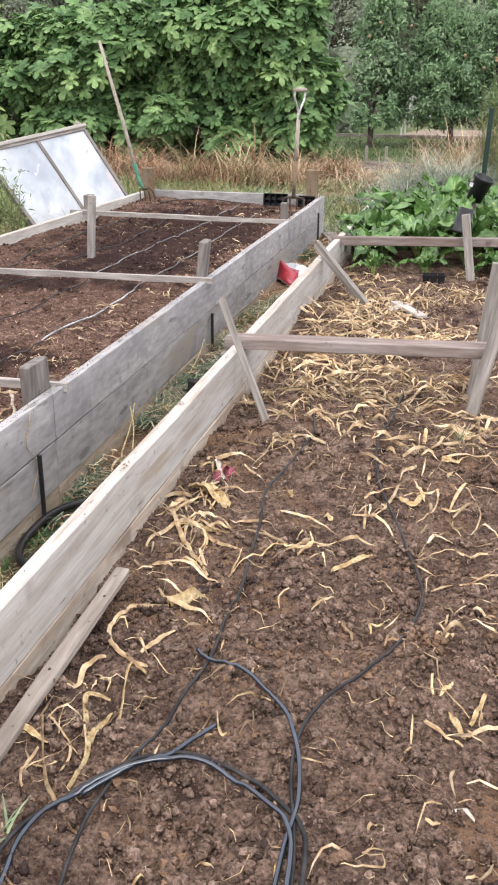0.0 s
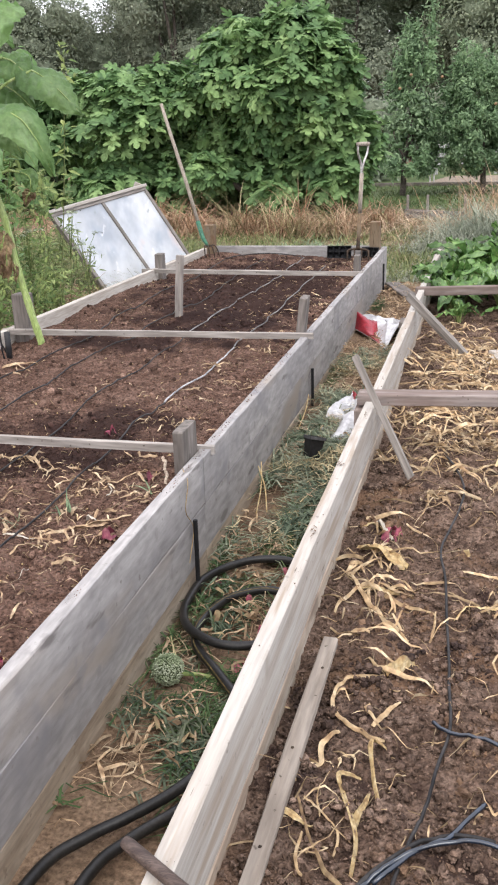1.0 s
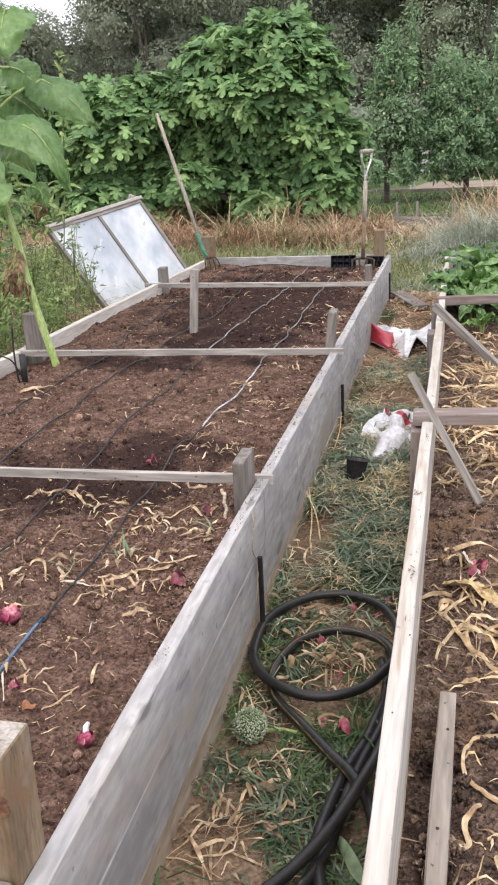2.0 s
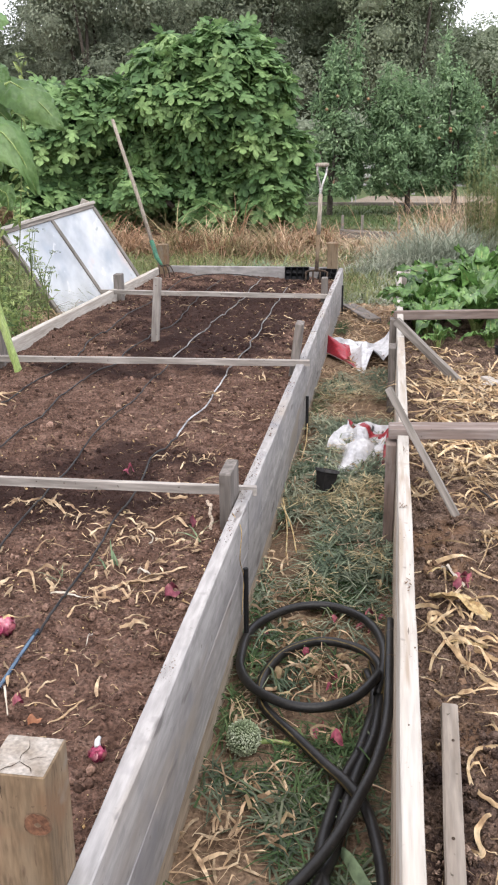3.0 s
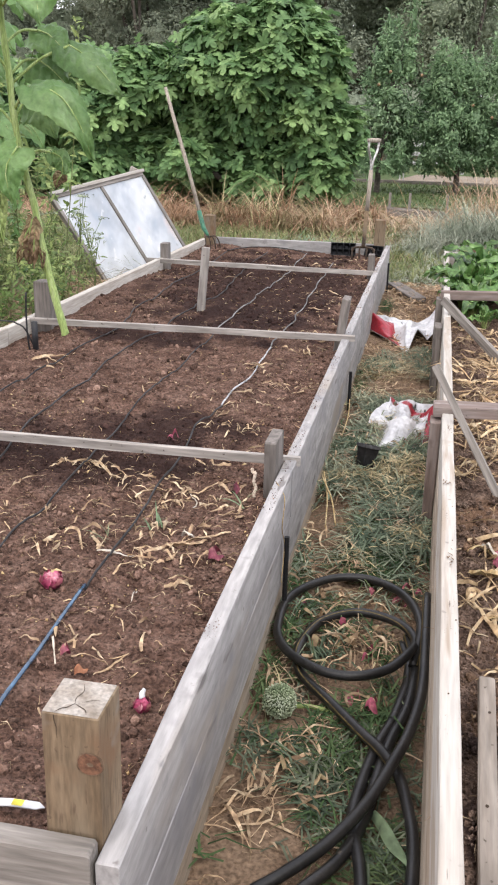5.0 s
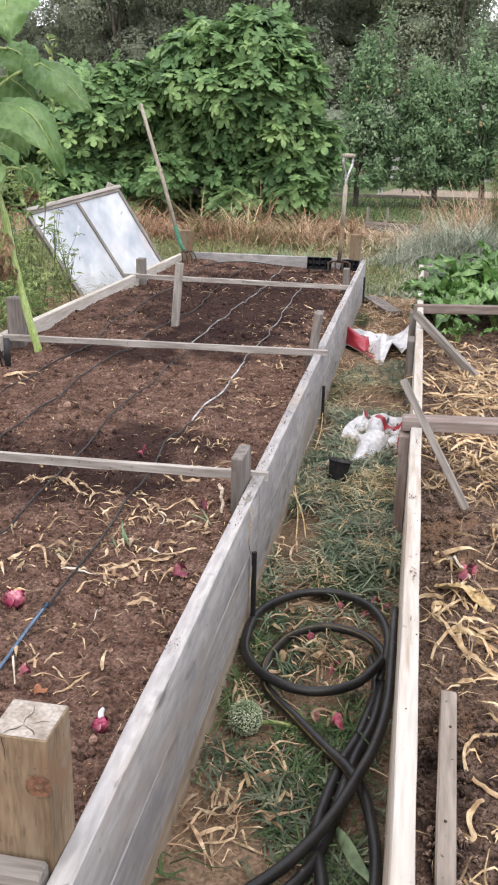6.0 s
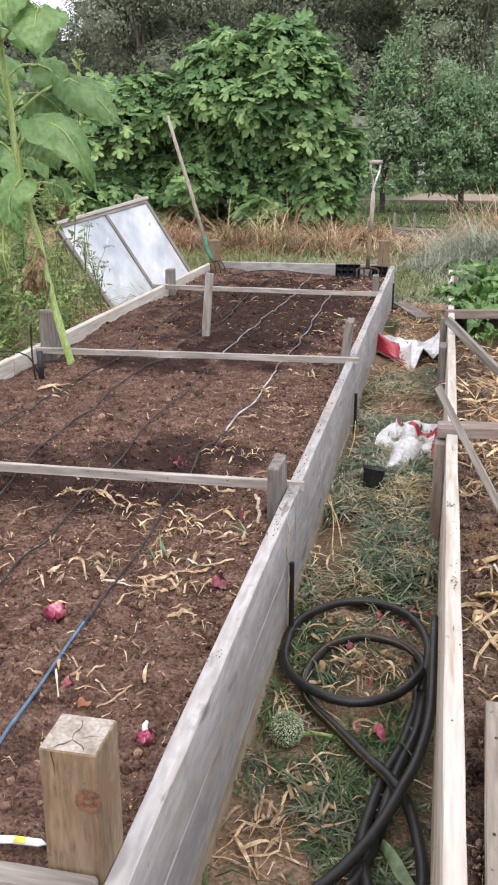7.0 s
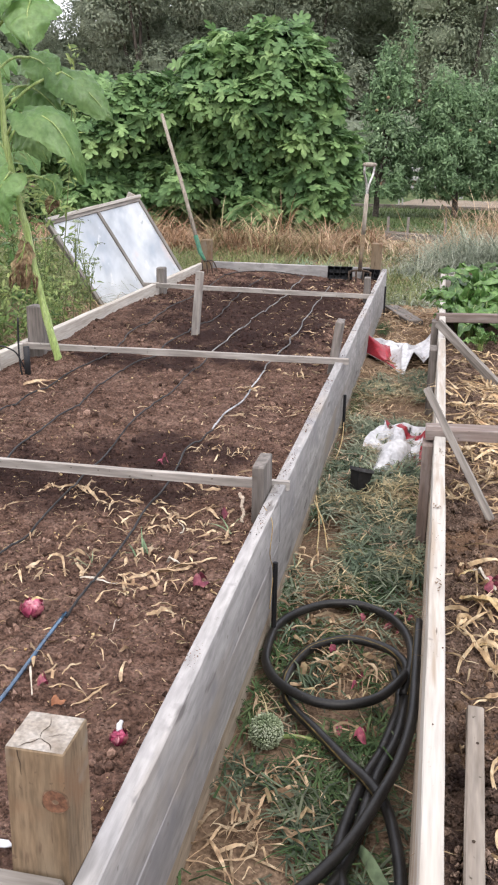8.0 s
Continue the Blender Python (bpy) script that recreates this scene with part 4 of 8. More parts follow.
fine_l = np.concatenate([scatter(640, -1.3, -0.06, 0.1, 1.75, 2.5, 0.45, 53), scatter(520, -1.6, -0.06, 2.4, 6.9, 2.0, 0.48, 54)])
ribbons("straw_bits", fine_l, soil_l_z, 0.028, 0.0032, STRAW, "small pale straw bits on dark soil", "straw", 0.004, 0.8, 3)
tangle = np.concatenate([np.array(c) + RNG.normal(0, 1, (n, 2)) * np.array(s) for c, s, n in (((0.67, 0.30), (0.05, 0.10), 6), ((0.66, 1.08), (0.06, 0.10), 26), ((0.61, 1.32), (0.04, 0.07), 16), ((1.38, 0.47), (0.05, 0.05), 4), ((0.64, 0.72), (0.05, 0.06), 5), ((1.11, 1.40), (0.10, 0.10), 12), ((0.93, 1.10), (0.07, 0.03), 8), ((1.25, 1.60), (0.14, 0.10), 9))])
tangle = tangle[tangle[:, 0] > 0.53]
ribbons("straw_tangle", tangle, soil_r_z, 0.13, 0.0072, STRAW, "tangled strips of dried onion leaves on dry soil", "straw", 0.014, 0.5, 10)
fibres = np.concatenate([scatter(500, -1.3, -0.06, 0.1, 2.4), scatter(450, -1.6, -0.06, 2.4, 6.9)])
ribbons("root_fibres", fibres, soil_l_z, 0.030, 0.0016, STRAW, "fine dry root fibres on dark soil", "straw", 0.006, 1.2, 3)
fibres = np.concatenate([scatter(420, 0.53, 1.75, -0.4, 1.8), scatter(300, 0.53, 2.0, 1.8, 4.6)])
ribbons("root_fibres", fibres, soil_r_z, 0.030, 0.0017, STRAW, "fine dry root fibres on dry soil", "straw", 0.008, 1.2, 3)
grit = np.concatenate([scatter(900, -1.3, -0.06, 0.1, 2.4), scatter(260, -1.6, -0.06, 2.4, 6.9)])
clods("pale_grit", grit, soil_l_z, 0.0026, HUSK, "pale grit specks in dark soil", 0.2, 2.4, True)

# ---- larger single leaves that lie near ----
def strap(height, line, width, material):
    """One dried strap leaf along a line on the soil: crumpled, pleated lengthwise, twisted here and there, narrow at both ends."""
    pts = spline([(x, y, 0) for x, y in line], 7)
    n = len(pts)
    phase = line[0][0] * 91 + line[0][1] * 57
    v, f = [], []
    for i, p in enumerate(pts):
        s = i / (n - 1)
        d = (pts[min(i + 1, n - 1)] - pts[max(i - 1, 0)]).normalized()
        w = (0.47 if height is soil_r_z else 0.37) * width * (0.30 + 0.70 * math.sin(math.pi * (0.12 + 0.80 * s)) ** 0.7) * (0.85 + 0.30 * float(vnoise(s * 5 + phase, 1.0, 81)))
        twist = 0.9 * math.sin(2.3 * s + phase) + 0.7 * (float(vnoise(s * 4 + phase, 3.0, 82)) - 0.5)
        lift = 0.006 + 0.016 * float(vnoise(s * 3 + phase, 5.0, 83)) * math.sin(math.pi * min(1, s * 1.2 + 0.1))
        z = float(height(p.x, p.y)) + lift + abs(math.sin(twist)) * w
        for j, q in enumerate((-1.0, -0.5, 0.0, 0.5, 1.0)):
            pleat = (0.55 if j % 2 else -0.20) * w + 0.5 * w * (float(vnoise(s * 9 + phase, j * 2.7, 84)) - 0.5)
            v.append((p.x - d.y * q * w * math.cos(twist), p.y + d.x * q * w * math.cos(twist), z + q * w * math.sin(twist) + pleat))
        if i:
            b = 5 * (i - 1)
            f += [(b + j, b + j + 1, b + j + 6, b + j + 5) for j in range(4)]
    where = "dry" if height is soil_r_z else "dark"
    return tagged(link("dried_leaf", v, f, material, smooth=True), f"crumpled yellow dried onion leaf on {where} soil", "leaf", f"dried leaves in the {where} bed")


strap(soil_r_z, [(0.774, 0.811), (0.741, 0.769), (0.707, 0.725)], 0.0353, HUSK)
strap(soil_r_z, [(0.711, 0.712), (0.627, 0.676), (0.607, 0.614), (0.626, 0.558), (0.692, 0.505), (0.735, 0.498)], 0.0109, STRAW)
strap(soil_r_z, [(0.740, 0.475), (0.712, 0.462), (0.720, 0.401), (0.743, 0.307)], 0.0213, HUSK)
strap(soil_r_z, [(0.725, 0.317), (0.712, 0.259), (0.705, 0.243)], 0.0161, HUSK)
strap(soil_r_z, [(0.703, 0.364), (0.663, 0.343), (0.688, 0.278), (0.714, 0.217), (0.719, 0.118)], 0.0137, HUSK)
strap(soil_r_z, [(0.640, 0.495), (0.611, 0.448), (0.618, 0.398), (0.598, 0.387)], 0.0124, STRAW)
strap(soil_r_z, [(0.565, 0.236), (0.604, 0.232), (0.638, 0.231)], 0.0148, HUSK)
strap(soil_r_z, [(0.615, 0.216), (0.614, 0.164), (0.623, 0.127), (0.640, 0.106)], 0.0073, STRAW)
strap(soil_r_z, [(0.595, 0.279), (0.638, 0.189), (0.690, 0.106), (0.744, 0.056), (0.778, 0.027)], 0.0095, WITHER)
strap(soil_r_z, [(0.605, 0.287), (0.660, 0.241), (0.708, 0.207)], 0.0054, STRAW)
strap(soil_r_z, [(0.642, 0.251), (0.630, 0.293), (0.642, 0.359)], 0.0053, STRAW)
strap(soil_r_z, [(0.924, 0.373), (0.948, 0.305), (0.964, 0.302)], 0.0060, STRAW)
strap(soil_r_z, [(0.921, -0.031), (0.911, -0.053), (0.899, -0.072)], 0.0125, HUSK)
strap(soil_r_z, [(0.643, 0.256), (0.662, 0.281), (0.700, 0.306)], 0.0067, STRAW)
strap(soil_r_z, [(0.664, 0.233), (0.682, 0.214), (0.679, 0.172)], 0.0066, STRAW)
strap(soil_r_z, [(0.785, 0.407), (0.767, 0.380), (0.758, 0.357)], 0.0096, STRAW)
strap(soil_r_z, [(0.560, 1.385), (0.638, 1.325), (0.711, 1.268)], 0.0456, HUSK)
strap(soil_r_z, [(0.544, 1.017), (0.572, 1.119), (0.630, 1.164), (0.723, 1.091), (0.806, 1.040)], 0.0110, STRAW)
strap(soil_r_z, [(0.550, 1.492), (0.597, 1.504), (0.641, 1.454)], 0.0147, HUSK)
strap(soil_r_z, [(0.580, 1.266), (0.564, 1.198), (0.644, 1.061), (0.702, 0.986), (0.746, 0.921)], 0.0128, STRAW)
strap(soil_r_z, [(0.804, 1.048), (0.805, 0.979), (0.797, 0.930)], 0.0100, STRAW)
strap(soil_r_z, [(0.549, 1.215), (0.556, 1.281), (0.615, 1.275)], 0.0126, STRAW)
strap(soil_r_z, [(0.582, 1.142), (0.647, 1.169), (0.700, 1.172)], 0.0175, HUSK)
strap(soil_r_z, [(0.641, 1.042), (0.616, 1.150), (0.624, 1.214)], 0.0101, STRAW)
strap(soil_r_z, [(0.853, 1.043), (0.893, 1.092), (0.952, 1.084), (0.981, 1.122), (0.962, 1.198)], 0.0120, HUSK)
strap(soil_r_z, [(1.055, 0.979), (1.084, 1.008), (1.124, 1.069), (1.154, 1.139)], 0.0136, HUSK)
strap(soil_r_z, [(1.245, 1.280), (1.285, 1.350), (1.296, 1.442), (1.277, 1.484), (1.195, 1.435)], 0.0098, STRAW)
strap(soil_r_z, [(1.181, 1.412), (1.226, 1.384), (1.256, 1.450)], 0.0189, HUSK)
strap(soil_r_z, [(1.244, 1.071), (1.305, 1.116), (1.345, 1.133), (1.393, 1.124), (1.440, 1.140)], 0.0091, STRAW)
strap(soil_r_z, [(1.292, 1.714), (1.326, 1.716), (1.354, 1.741)], 0.0243, HUSK)
strap(soil_r_z, [(1.350, 1.187), (1.301, 1.213), (1.344, 1.264)], 0.0073, STRAW)
strap(soil_r_z, [(1.187, 0.719), (1.181, 0.761), (1.208, 0.774)], 0.0092, HUSK)
strap(soil_r_z, [(1.277, 0.668), (1.307, 0.640)], 0.0072, STRAW)
strap(soil_r_z, [(1.349, 0.692), (1.368, 0.728)], 0.0091, HUSK)
strap(soil_r_z, [(1.349, 0.771), (1.352, 0.828)], 0.0094, HUSK)
strap(soil_r_z, [(1.408, 0.866), (1.423, 0.864), (1.450, 0.831)], 0.0071, STRAW)
strap(soil_r_z, [(1.163, 0.973), (1.217, 0.928)], 0.0068, STRAW)
strap(soil_r_z, [(1.038, 0.789), (1.080, 0.861)], 0.0070, STRAW)
strap(soil_r_z, [(0.866, 1.368), (0.882, 1.344)], 0.0142, HUSK)
strap(soil_r_z, [(0.987, 1.281), (1.013, 1.279)], 0.0167, HUSK)
strap(soil_r_z, [(1.095, 1.354), (1.107, 1.235)], 0.0101, STRAW)
strap(soil_r_z, [(1.085, 1.502), (1.077, 1.603)], 0.0114, STRAW)
strap(soil_r_z, [(1.176, 1.516), (1.189, 1.591), (1.218, 1.640)], 0.0131, STRAW)
strap(soil_r_z, [(1.350, 0.472), (1.373, 0.535)], 0.0123, HUSK)
strap(soil_r_z, [(1.371, 0.445), (1.403, 0.384)], 0.0134, HUSK)
strap(soil_r_z, [(1.323, 0.402), (1.357, 0.389), (1.399, 0.358)], 0.0060, STRAW)
strap(soil_r_z, [(1.437, 0.522), (1.423, 0.472), (1.410, 0.433)], 0.0126, HUSK)
strap(soil_r_z, [(1.301, 0.432), (1.305, 0.339)], 0.0048, STRAW)
strap(soil_r_z, [(1.292, 0.311), (1.312, 0.332), (1.336, 0.330)], 0.0081, STRAW)
strap(soil_r_z, [(1.221, 0.033), (1.257, 0.041), (1.285, 0.055), (1.281, 0.075), (1.254, 0.071), (1.253, 0.085), (1.282, 0.103)], 0.0041, STRAW)
strap(soil_r_z, [(1.124, -0.009), (1.124, 0.021), (1.146, 0.032)], 0.0081, HUSK)
strap(soil_r_z, [(1.386, 0.205), (1.406, 0.204), (1.424, 0.196)], 0.0080, HUSKWHITE)
strap(soil_r_z, [(1.240, 0.398), (1.269, 0.390)], 0.0072, STRAW)
strap(soil_r_z, [(1.251, 0.128), (1.267, 0.152)], 0.0075, STRAW)
strap(soil_r_z, [(1.343, 0.181), (1.368, 0.174)], 0.0065, STRAW)
strap(soil_r_z, [(1.412, 0.070), (1.432, 0.086)], 0.0052, STRAW)
strap(soil_l_z, [(-0.446, 1.072), (-0.394, 1.069), (-0.335, 1.057)], 0.0082, HUSKWHITE)
strap(soil_l_z, [(-0.319, 1.050), (-0.275, 1.167)], 0.0124, STRAWDULL)
strap(soil_l_z, [(-0.265, 1.149), (-0.202, 1.205), (-0.117, 1.258)], 0.0155, STRAWDULL)
strap(soil_l_z, [(-0.208, 0.903), (-0.182, 0.925), (-0.142, 0.935)], 0.0124, STRAWDULL)
strap(soil_l_z, [(-0.208, 0.943), (-0.183, 0.971), (-0.148, 0.970)], 0.0101, STRAWDULL)
strap(soil_l_z, [(-0.355, 0.943), (-0.345, 0.986), (-0.295, 1.009)], 0.0103, STRAWDULL)
strap(soil_l_z, [(-0.273, 0.837), (-0.278, 0.903)], 0.0057, HUSKWHITE)
strap(soil_l_z, [(-0.567, 1.146), (-0.540, 1.173), (-0.486, 1.068)], 0.0104, STRAWDULL)
strap(soil_l_z, [(-0.489, 1.154), (-0.452, 1.109), (-0.446, 1.082), (-0.458, 1.198)], 0.0150, STRAWDULL)
strap(soil_l_z, [(-0.253, 0.527), (-0.224, 0.564), (-0.199, 0.603)], 0.0058, STRAWDULL)
strap(soil_l_z, [(-0.319, 0.570), (-0.255, 0.578), (-0.214, 0.548)], 0.0082, STRAWDULL)
strap(soil_l_z, [(-0.310, 0.619), (-0.289, 0.679)], 0.0061, STRAWDULL)
strap(soil_l_z, [(-0.376, 0.605), (-0.340, 0.532)], 0.0100, HUSKWHITE)
strap(soil_l_z, [(-0.349, 0.572), (-0.334, 0.648)], 0.0075, STRAWDULL)
strap(soil_l_z, [(-0.584, 1.313), (-0.555, 1.397)], 0.0130, STRAWDULL)
strap(soil_l_z, [(-0.268, 1.101), (-0.217, 1.053)], 0.0089, STRAWDULL)
strap(soil_l_z, [(-0.203, 1.037), (-0.208, 1.099), (-0.176, 1.066)], 0.0087, STRAWDULL)
strap(soil_l_z, [(-0.254, 1.236), (-0.212, 1.214)], 0.0224, HUSKWHITE)
strap(soil_l_z, [(-0.269, 1.162), (-0.215, 1.154), (-0.177, 1.217)], 0.0183, STRAWDULL)
strap(soil_l_z, [(-0.806, 1.617), (-0.798, 1.697), (-0.751, 1.743)], 0.0094, STRAWDULL)
strap(soil_l_z, [(-0.735, 1.703), (-0.677, 1.722), (-0.591, 1.610)], 0.0137, STRAWDULL)
strap(soil_l_z, [(-0.735, 1.758), (-0.651, 1.683)], 0.0118, STRAWDULL)
strap(soil_l_z, [(-0.625, 1.699), (-0.541, 1.615)], 0.0146, STRAWDULL)
strap(soil_l_z, [(-0.526, 1.518), (-0.535, 1.628)], 0.0088, STRAWDULL)
strap(soil_l_z, [(-0.459, 1.443), (-0.421, 1.505), (-0.371, 1.533)], 0.0142, STRAWDULL)
strap(soil_l_z, [(-0.385, 1.580), (-0.339, 1.560)], 0.0128, STRAWDULL)
strap(soil_l_z, [(-0.313, 1.538), (-0.258, 1.592), (-0.202, 1.646)], 0.0125, STRAWDULL)
strap(soil_l_z, [(-0.240, 1.618), (-0.173, 1.528)], 0.0137, STRAWDULL)
strap(soil_l_z, [(-0.305, 1.527), (-0.270, 1.473), (-0.273, 1.433)], 0.0067, HUSKWHITE)
strap(soil_l_z, [(-0.294, 1.788), (-0.243, 1.838)], 0.0166, STRAWDULL)
strap(soil_l_z, [(-1.438, 2.885), (-1.382, 2.968), (-1.301, 2.998)], 0.0240, STRAWDULL)
strap(soil_l_z, [(-1.412, 2.966), (-1.276, 2.867)], 0.0182, STRAWDULL)


strap(soil_r_z, [(0.596, 1.528), (0.621, 1.478), (0.651, 1.418)], 0.036, HUSKWHITE)


# ---- irrigation ----
def drip(name, pts, height, radius, material, label, sides=7, lift=0.004, kinky=0.0):
    line = [(x, y, float(height(x, y))) for x, y in pts]
    line = [Vector(p) for p in spline(line, 16 if kinky else 7)]
    # limp tubing never lies quite straight
    for i, p in enumerate(line):
        if kinky:
            p.x += kinky * 2 * (float(vnoise(p.y * 5.5 + 3.1 * pts[0][0], 7.3 * pts[0][0], 88)) - 0.5) * min(1.0, i / 12, (len(line) - 1 - i) / 12)
    zs = np.array([float(height(p.x, p.y)) for p in line])
    hi = np.array([zs[max(0, i - 3):i + 4].max() * 0.8 + zs[max(0, i - 3):i + 4].mean() * 0.2 for i in range(len(zs))])
    line = [Vector((p.x, p.y, z + radius * 0.9 + 0.003 + lift)) for p, z in zip(line, hi)]
    ob = tube(name, line, radius, material, None, label, sides)
    return tagged(ob, label, "drip line")


drip("drip_line", [(-0.397, 0.857), (-0.399, 1.104), (-0.413, 1.346), (-0.42, 1.638), (-0.432, 1.964), (-0.446, 2.185), (-0.401, 2.372)], soil_l_z, 0.0035, DRIP, "black drip line across dark soil", kinky=0.007)
drip("drip_line", [(-0.401, 2.372), (-0.392, 2.654), (-0.39, 3.026), (-0.392, 3.45)], soil_l_z, 0.0038, WIREWHITE, "scuffed pale drip line across dark soil", kinky=0.016)
drip("drip_line", [(-0.392, 3.45), (-0.392, 3.657), (-0.37, 4.324), (-0.402, 5.511), (-0.40, 6.3)], soil_l_z, 0.0037, WIREDULL, "dusty pale drip line across dark soil", kinky=0.016)
drip("tubing", [(-0.36, 0.12), (-0.382, 0.341), (-0.384, 0.546), (-0.397, 0.857)], soil_l_z, 0.0050, DRIPBLUE, "shiny blue-black tubing on dark soil", lift=0.004)
drip("drip_line", [(-0.687, 0.8), (-0.701, 1.169), (-0.701, 1.416), (-0.72, 1.761), (-0.734, 2.305), (-0.733, 2.7), (-0.742, 3.222), (-0.747, 3.79)], soil_l_z, 0.0033, DRIP, "black drip line across dark soil", kinky=0.009)
drip("drip_line", [(-0.747, 3.79), (-0.728, 4.388), (-0.708, 5.044), (-0.70, 5.452), (-0.678, 6.11), (-0.686, 6.85)],
     soil_l_z, 0.0037, WIREDULL, "dusty pale drip line across dark soil", kinky=0.016)
drip("drip_line", [(-0.97, 1.2), (-0.998, 1.597), (-1.041, 2.065), (-1.036, 2.399), (-1.059, 2.841), (-1.07, 3.332), (-1.029, 3.705), (-0.995, 4.458), (-0.962, 4.952), (-1.012, 5.512), (-1.0, 6.7)],
     soil_l_z, 0.0037, DRIP, "black drip line across dark soil", kinky=0.016)
drip("drip_line", [(-1.34, 1.6), (-1.331, 2.38), (-1.327, 2.597), (-1.296, 2.843), (-1.302, 3.144), (-1.267, 3.548), (-1.289, 3.901), (-1.324, 4.578), (-1.317, 5.098), (-1.33, 6.6)],
     soil_l_z, 0.0037, DRIP, "black drip line across dark soil", kinky=0.016)
drip("drip_line", [(-1.33, 6.6), (-1.2, 6.9), (-0.95, 7.0), (-0.78, 6.98), (-0.686, 6.85)], soil_l_z, 0.0045, DRIP, "black header tube curving along the end board")
drip("drip_line", [(0.77, 2.25), (0.845, 1.91), (0.84, 1.66), (0.80, 1.375), (0.822, 1.19), (0.834, 1.03), (0.85, 0.83), (0.855, 0.70), (0.865, 0.545), (0.846, 0.42), (0.825, 0.273), (0.806, 0.174), (0.785, 0.04), (0.80, -0.12), (0.84, -0.35)],
     soil_r_z, 0.0038, DRIP, "dusty black drip line across dry soil")
drip("drip_line", [(1.12, 2.6), (1.091, 2.1), (1.078, 1.82), (1.099, 1.587), (1.158, 1.357), (1.233, 1.133), (1.282, 0.968), (1.286, 0.812), (1.248, 0.664), (1.19, 0.536), (1.135, 0.438), (1.109, 0.362), (1.10, 0.294), (1.107, 0.206), (1.137, 0.08), (1.156, -0.05), (1.17, -0.3)],
     soil_r_z, 0.0038, DRIP, "dusty black drip line across dry soil")
drip("tubing", [(0.829, 0.557), (0.864, 0.524), (0.965, 0.469), (1.044, 0.379), (1.084, 0.322), (1.115, 0.237), (1.13, 0.144), (1.128, 0.056), (1.13, -0.05), (1.14, -0.3)], soil_r_z, 0.0046, TUBEDARK, "shiny blue-black tubing on dry soil", lift=0.01)
drip("tubing", [(0.74, -0.3), (0.715, -0.104), (0.702, -0.04), (0.715, 0.038), (0.759, 0.104), (0.821, 0.163), (0.884, 0.197), (0.947, 0.202), (1.018, 0.17), (1.078, 0.131), (1.119, 0.095), (1.145, 0.0), (1.16, -0.3)],
     soil_r_z, 0.0046, TUBEDARK, "coil of shiny blue-black tubing on dry soil", lift=0.014)
drip("tubing", [(0.71, -0.3), (0.69, -0.1), (0.685, -0.03), (0.72, 0.06), (0.813, 0.183), (0.866, 0.219), (0.941, 0.223), (1.021, 0.199), (1.094, 0.148), (1.144, 0.096), (1.168, 0.0), (1.18, -0.3)],
     soil_r_z, 0.0046, DRIP, "coil of black tubing on dry soil", lift=0.006)
drip("tubing", [(0.939, 0.313), (0.91, 0.27), (0.878, 0.215), (0.82, 0.16), (0.76, 0.09)], soil_r_z, 0.0046, TUBEDARK, "cut end of blue-black tubing on dry soil", lift=0.012)


HOSE_LINES = []


def hose(pts, label):
    line = [Vector((q.x * 0.995 + 0.002, q.y - 0.037, q.z + 0.026)) for q in spline(pts, 8)]
    HOSE_LINES.extend((p.x, p.y) for p in line)
    h = thing("garden_hose", tuple(line[0]), label, "hose")
    v, f = tube_arrays(line, 0.0136, 12)
    link("tube", v, f, RUBBER, h, smooth=True)
    # a flat printed stripe that winds slowly round the tube
    v, f, nrm = [], [], Vector((0, 0, 1))
    for i, p in enumerate(line):
        d = (line[min(i + 1, len(line) - 1)] - line[max(i - 1, 0)]).normalized()
        nrm = (nrm - d * nrm.dot(d)).normalized()
        sd = d.cross(nrm)
        a0 = 0.9 + 0.03 * i
        for a in (a0 - 0.13, a0 + 0.13):
            v.append(p + (nrm * math.cos(a) + sd * math.sin(a)) * 0.0140)
        if i:
            f.append((2 * i - 2, 2 * i - 1, 2 * i + 1, 2 * i))
    link("stripe", v, f, STRIPE, h, "faded yellow stripe")
    return h


hose([(0.449, 1.525, 0.12), (0.449, 1.273, 0.115), (0.446, 1.055, 0.105), (0.422, 0.89, 0.095), (0.385, 0.76, 0.09), (0.335, 0.63, 0.075), (0.265, 0.52, 0.055),
      (0.187, 0.43, 0.045), (0.12, 0.36, 0.04), (0.06, 0.25, 0.04), (0.05, 0.0, 0.04), (0.12, -0.3, 0.04)], "thick black rubber hose lying beside the pale planks")
hose([(0.421, 1.25, 0.04), (0.437, 1.383, 0.075), (0.422, 1.51, 0.07), (0.383, 1.626, 0.055), (0.325, 1.70, 0.045), (0.249, 1.733, 0.045), (0.156, 1.714, 0.045), (0.071, 1.638, 0.045), (0.018, 1.532, 0.045), (0.014, 1.392, 0.045),
      (0.03, 1.299, 0.05), (0.074, 1.204, 0.065), (0.138, 1.146, 0.07), (0.204, 1.119, 0.07), (0.28, 1.127, 0.07), (0.354, 1.177, 0.07), (0.405, 1.259, 0.075), (0.424, 1.37, 0.052), (0.385, 1.45, 0.050), (0.315, 1.490, 0.050),
      (0.235, 1.495, 0.050), (0.150, 1.430, 0.050), (0.112, 1.35, 0.048), (0.094, 1.250, 0.044), (0.111, 1.165, 0.040), (0.144, 1.108, 0.042), (0.215, 1.02, 0.048), (0.298, 0.919, 0.05),
      (0.359, 0.845, 0.055), (0.403, 0.773, 0.05), (0.432, 0.669, 0.035), (0.445, 0.55, 0.033), (0.44, 0.3, 0.033)], "thick black rubber hose coiled on the grassy path")
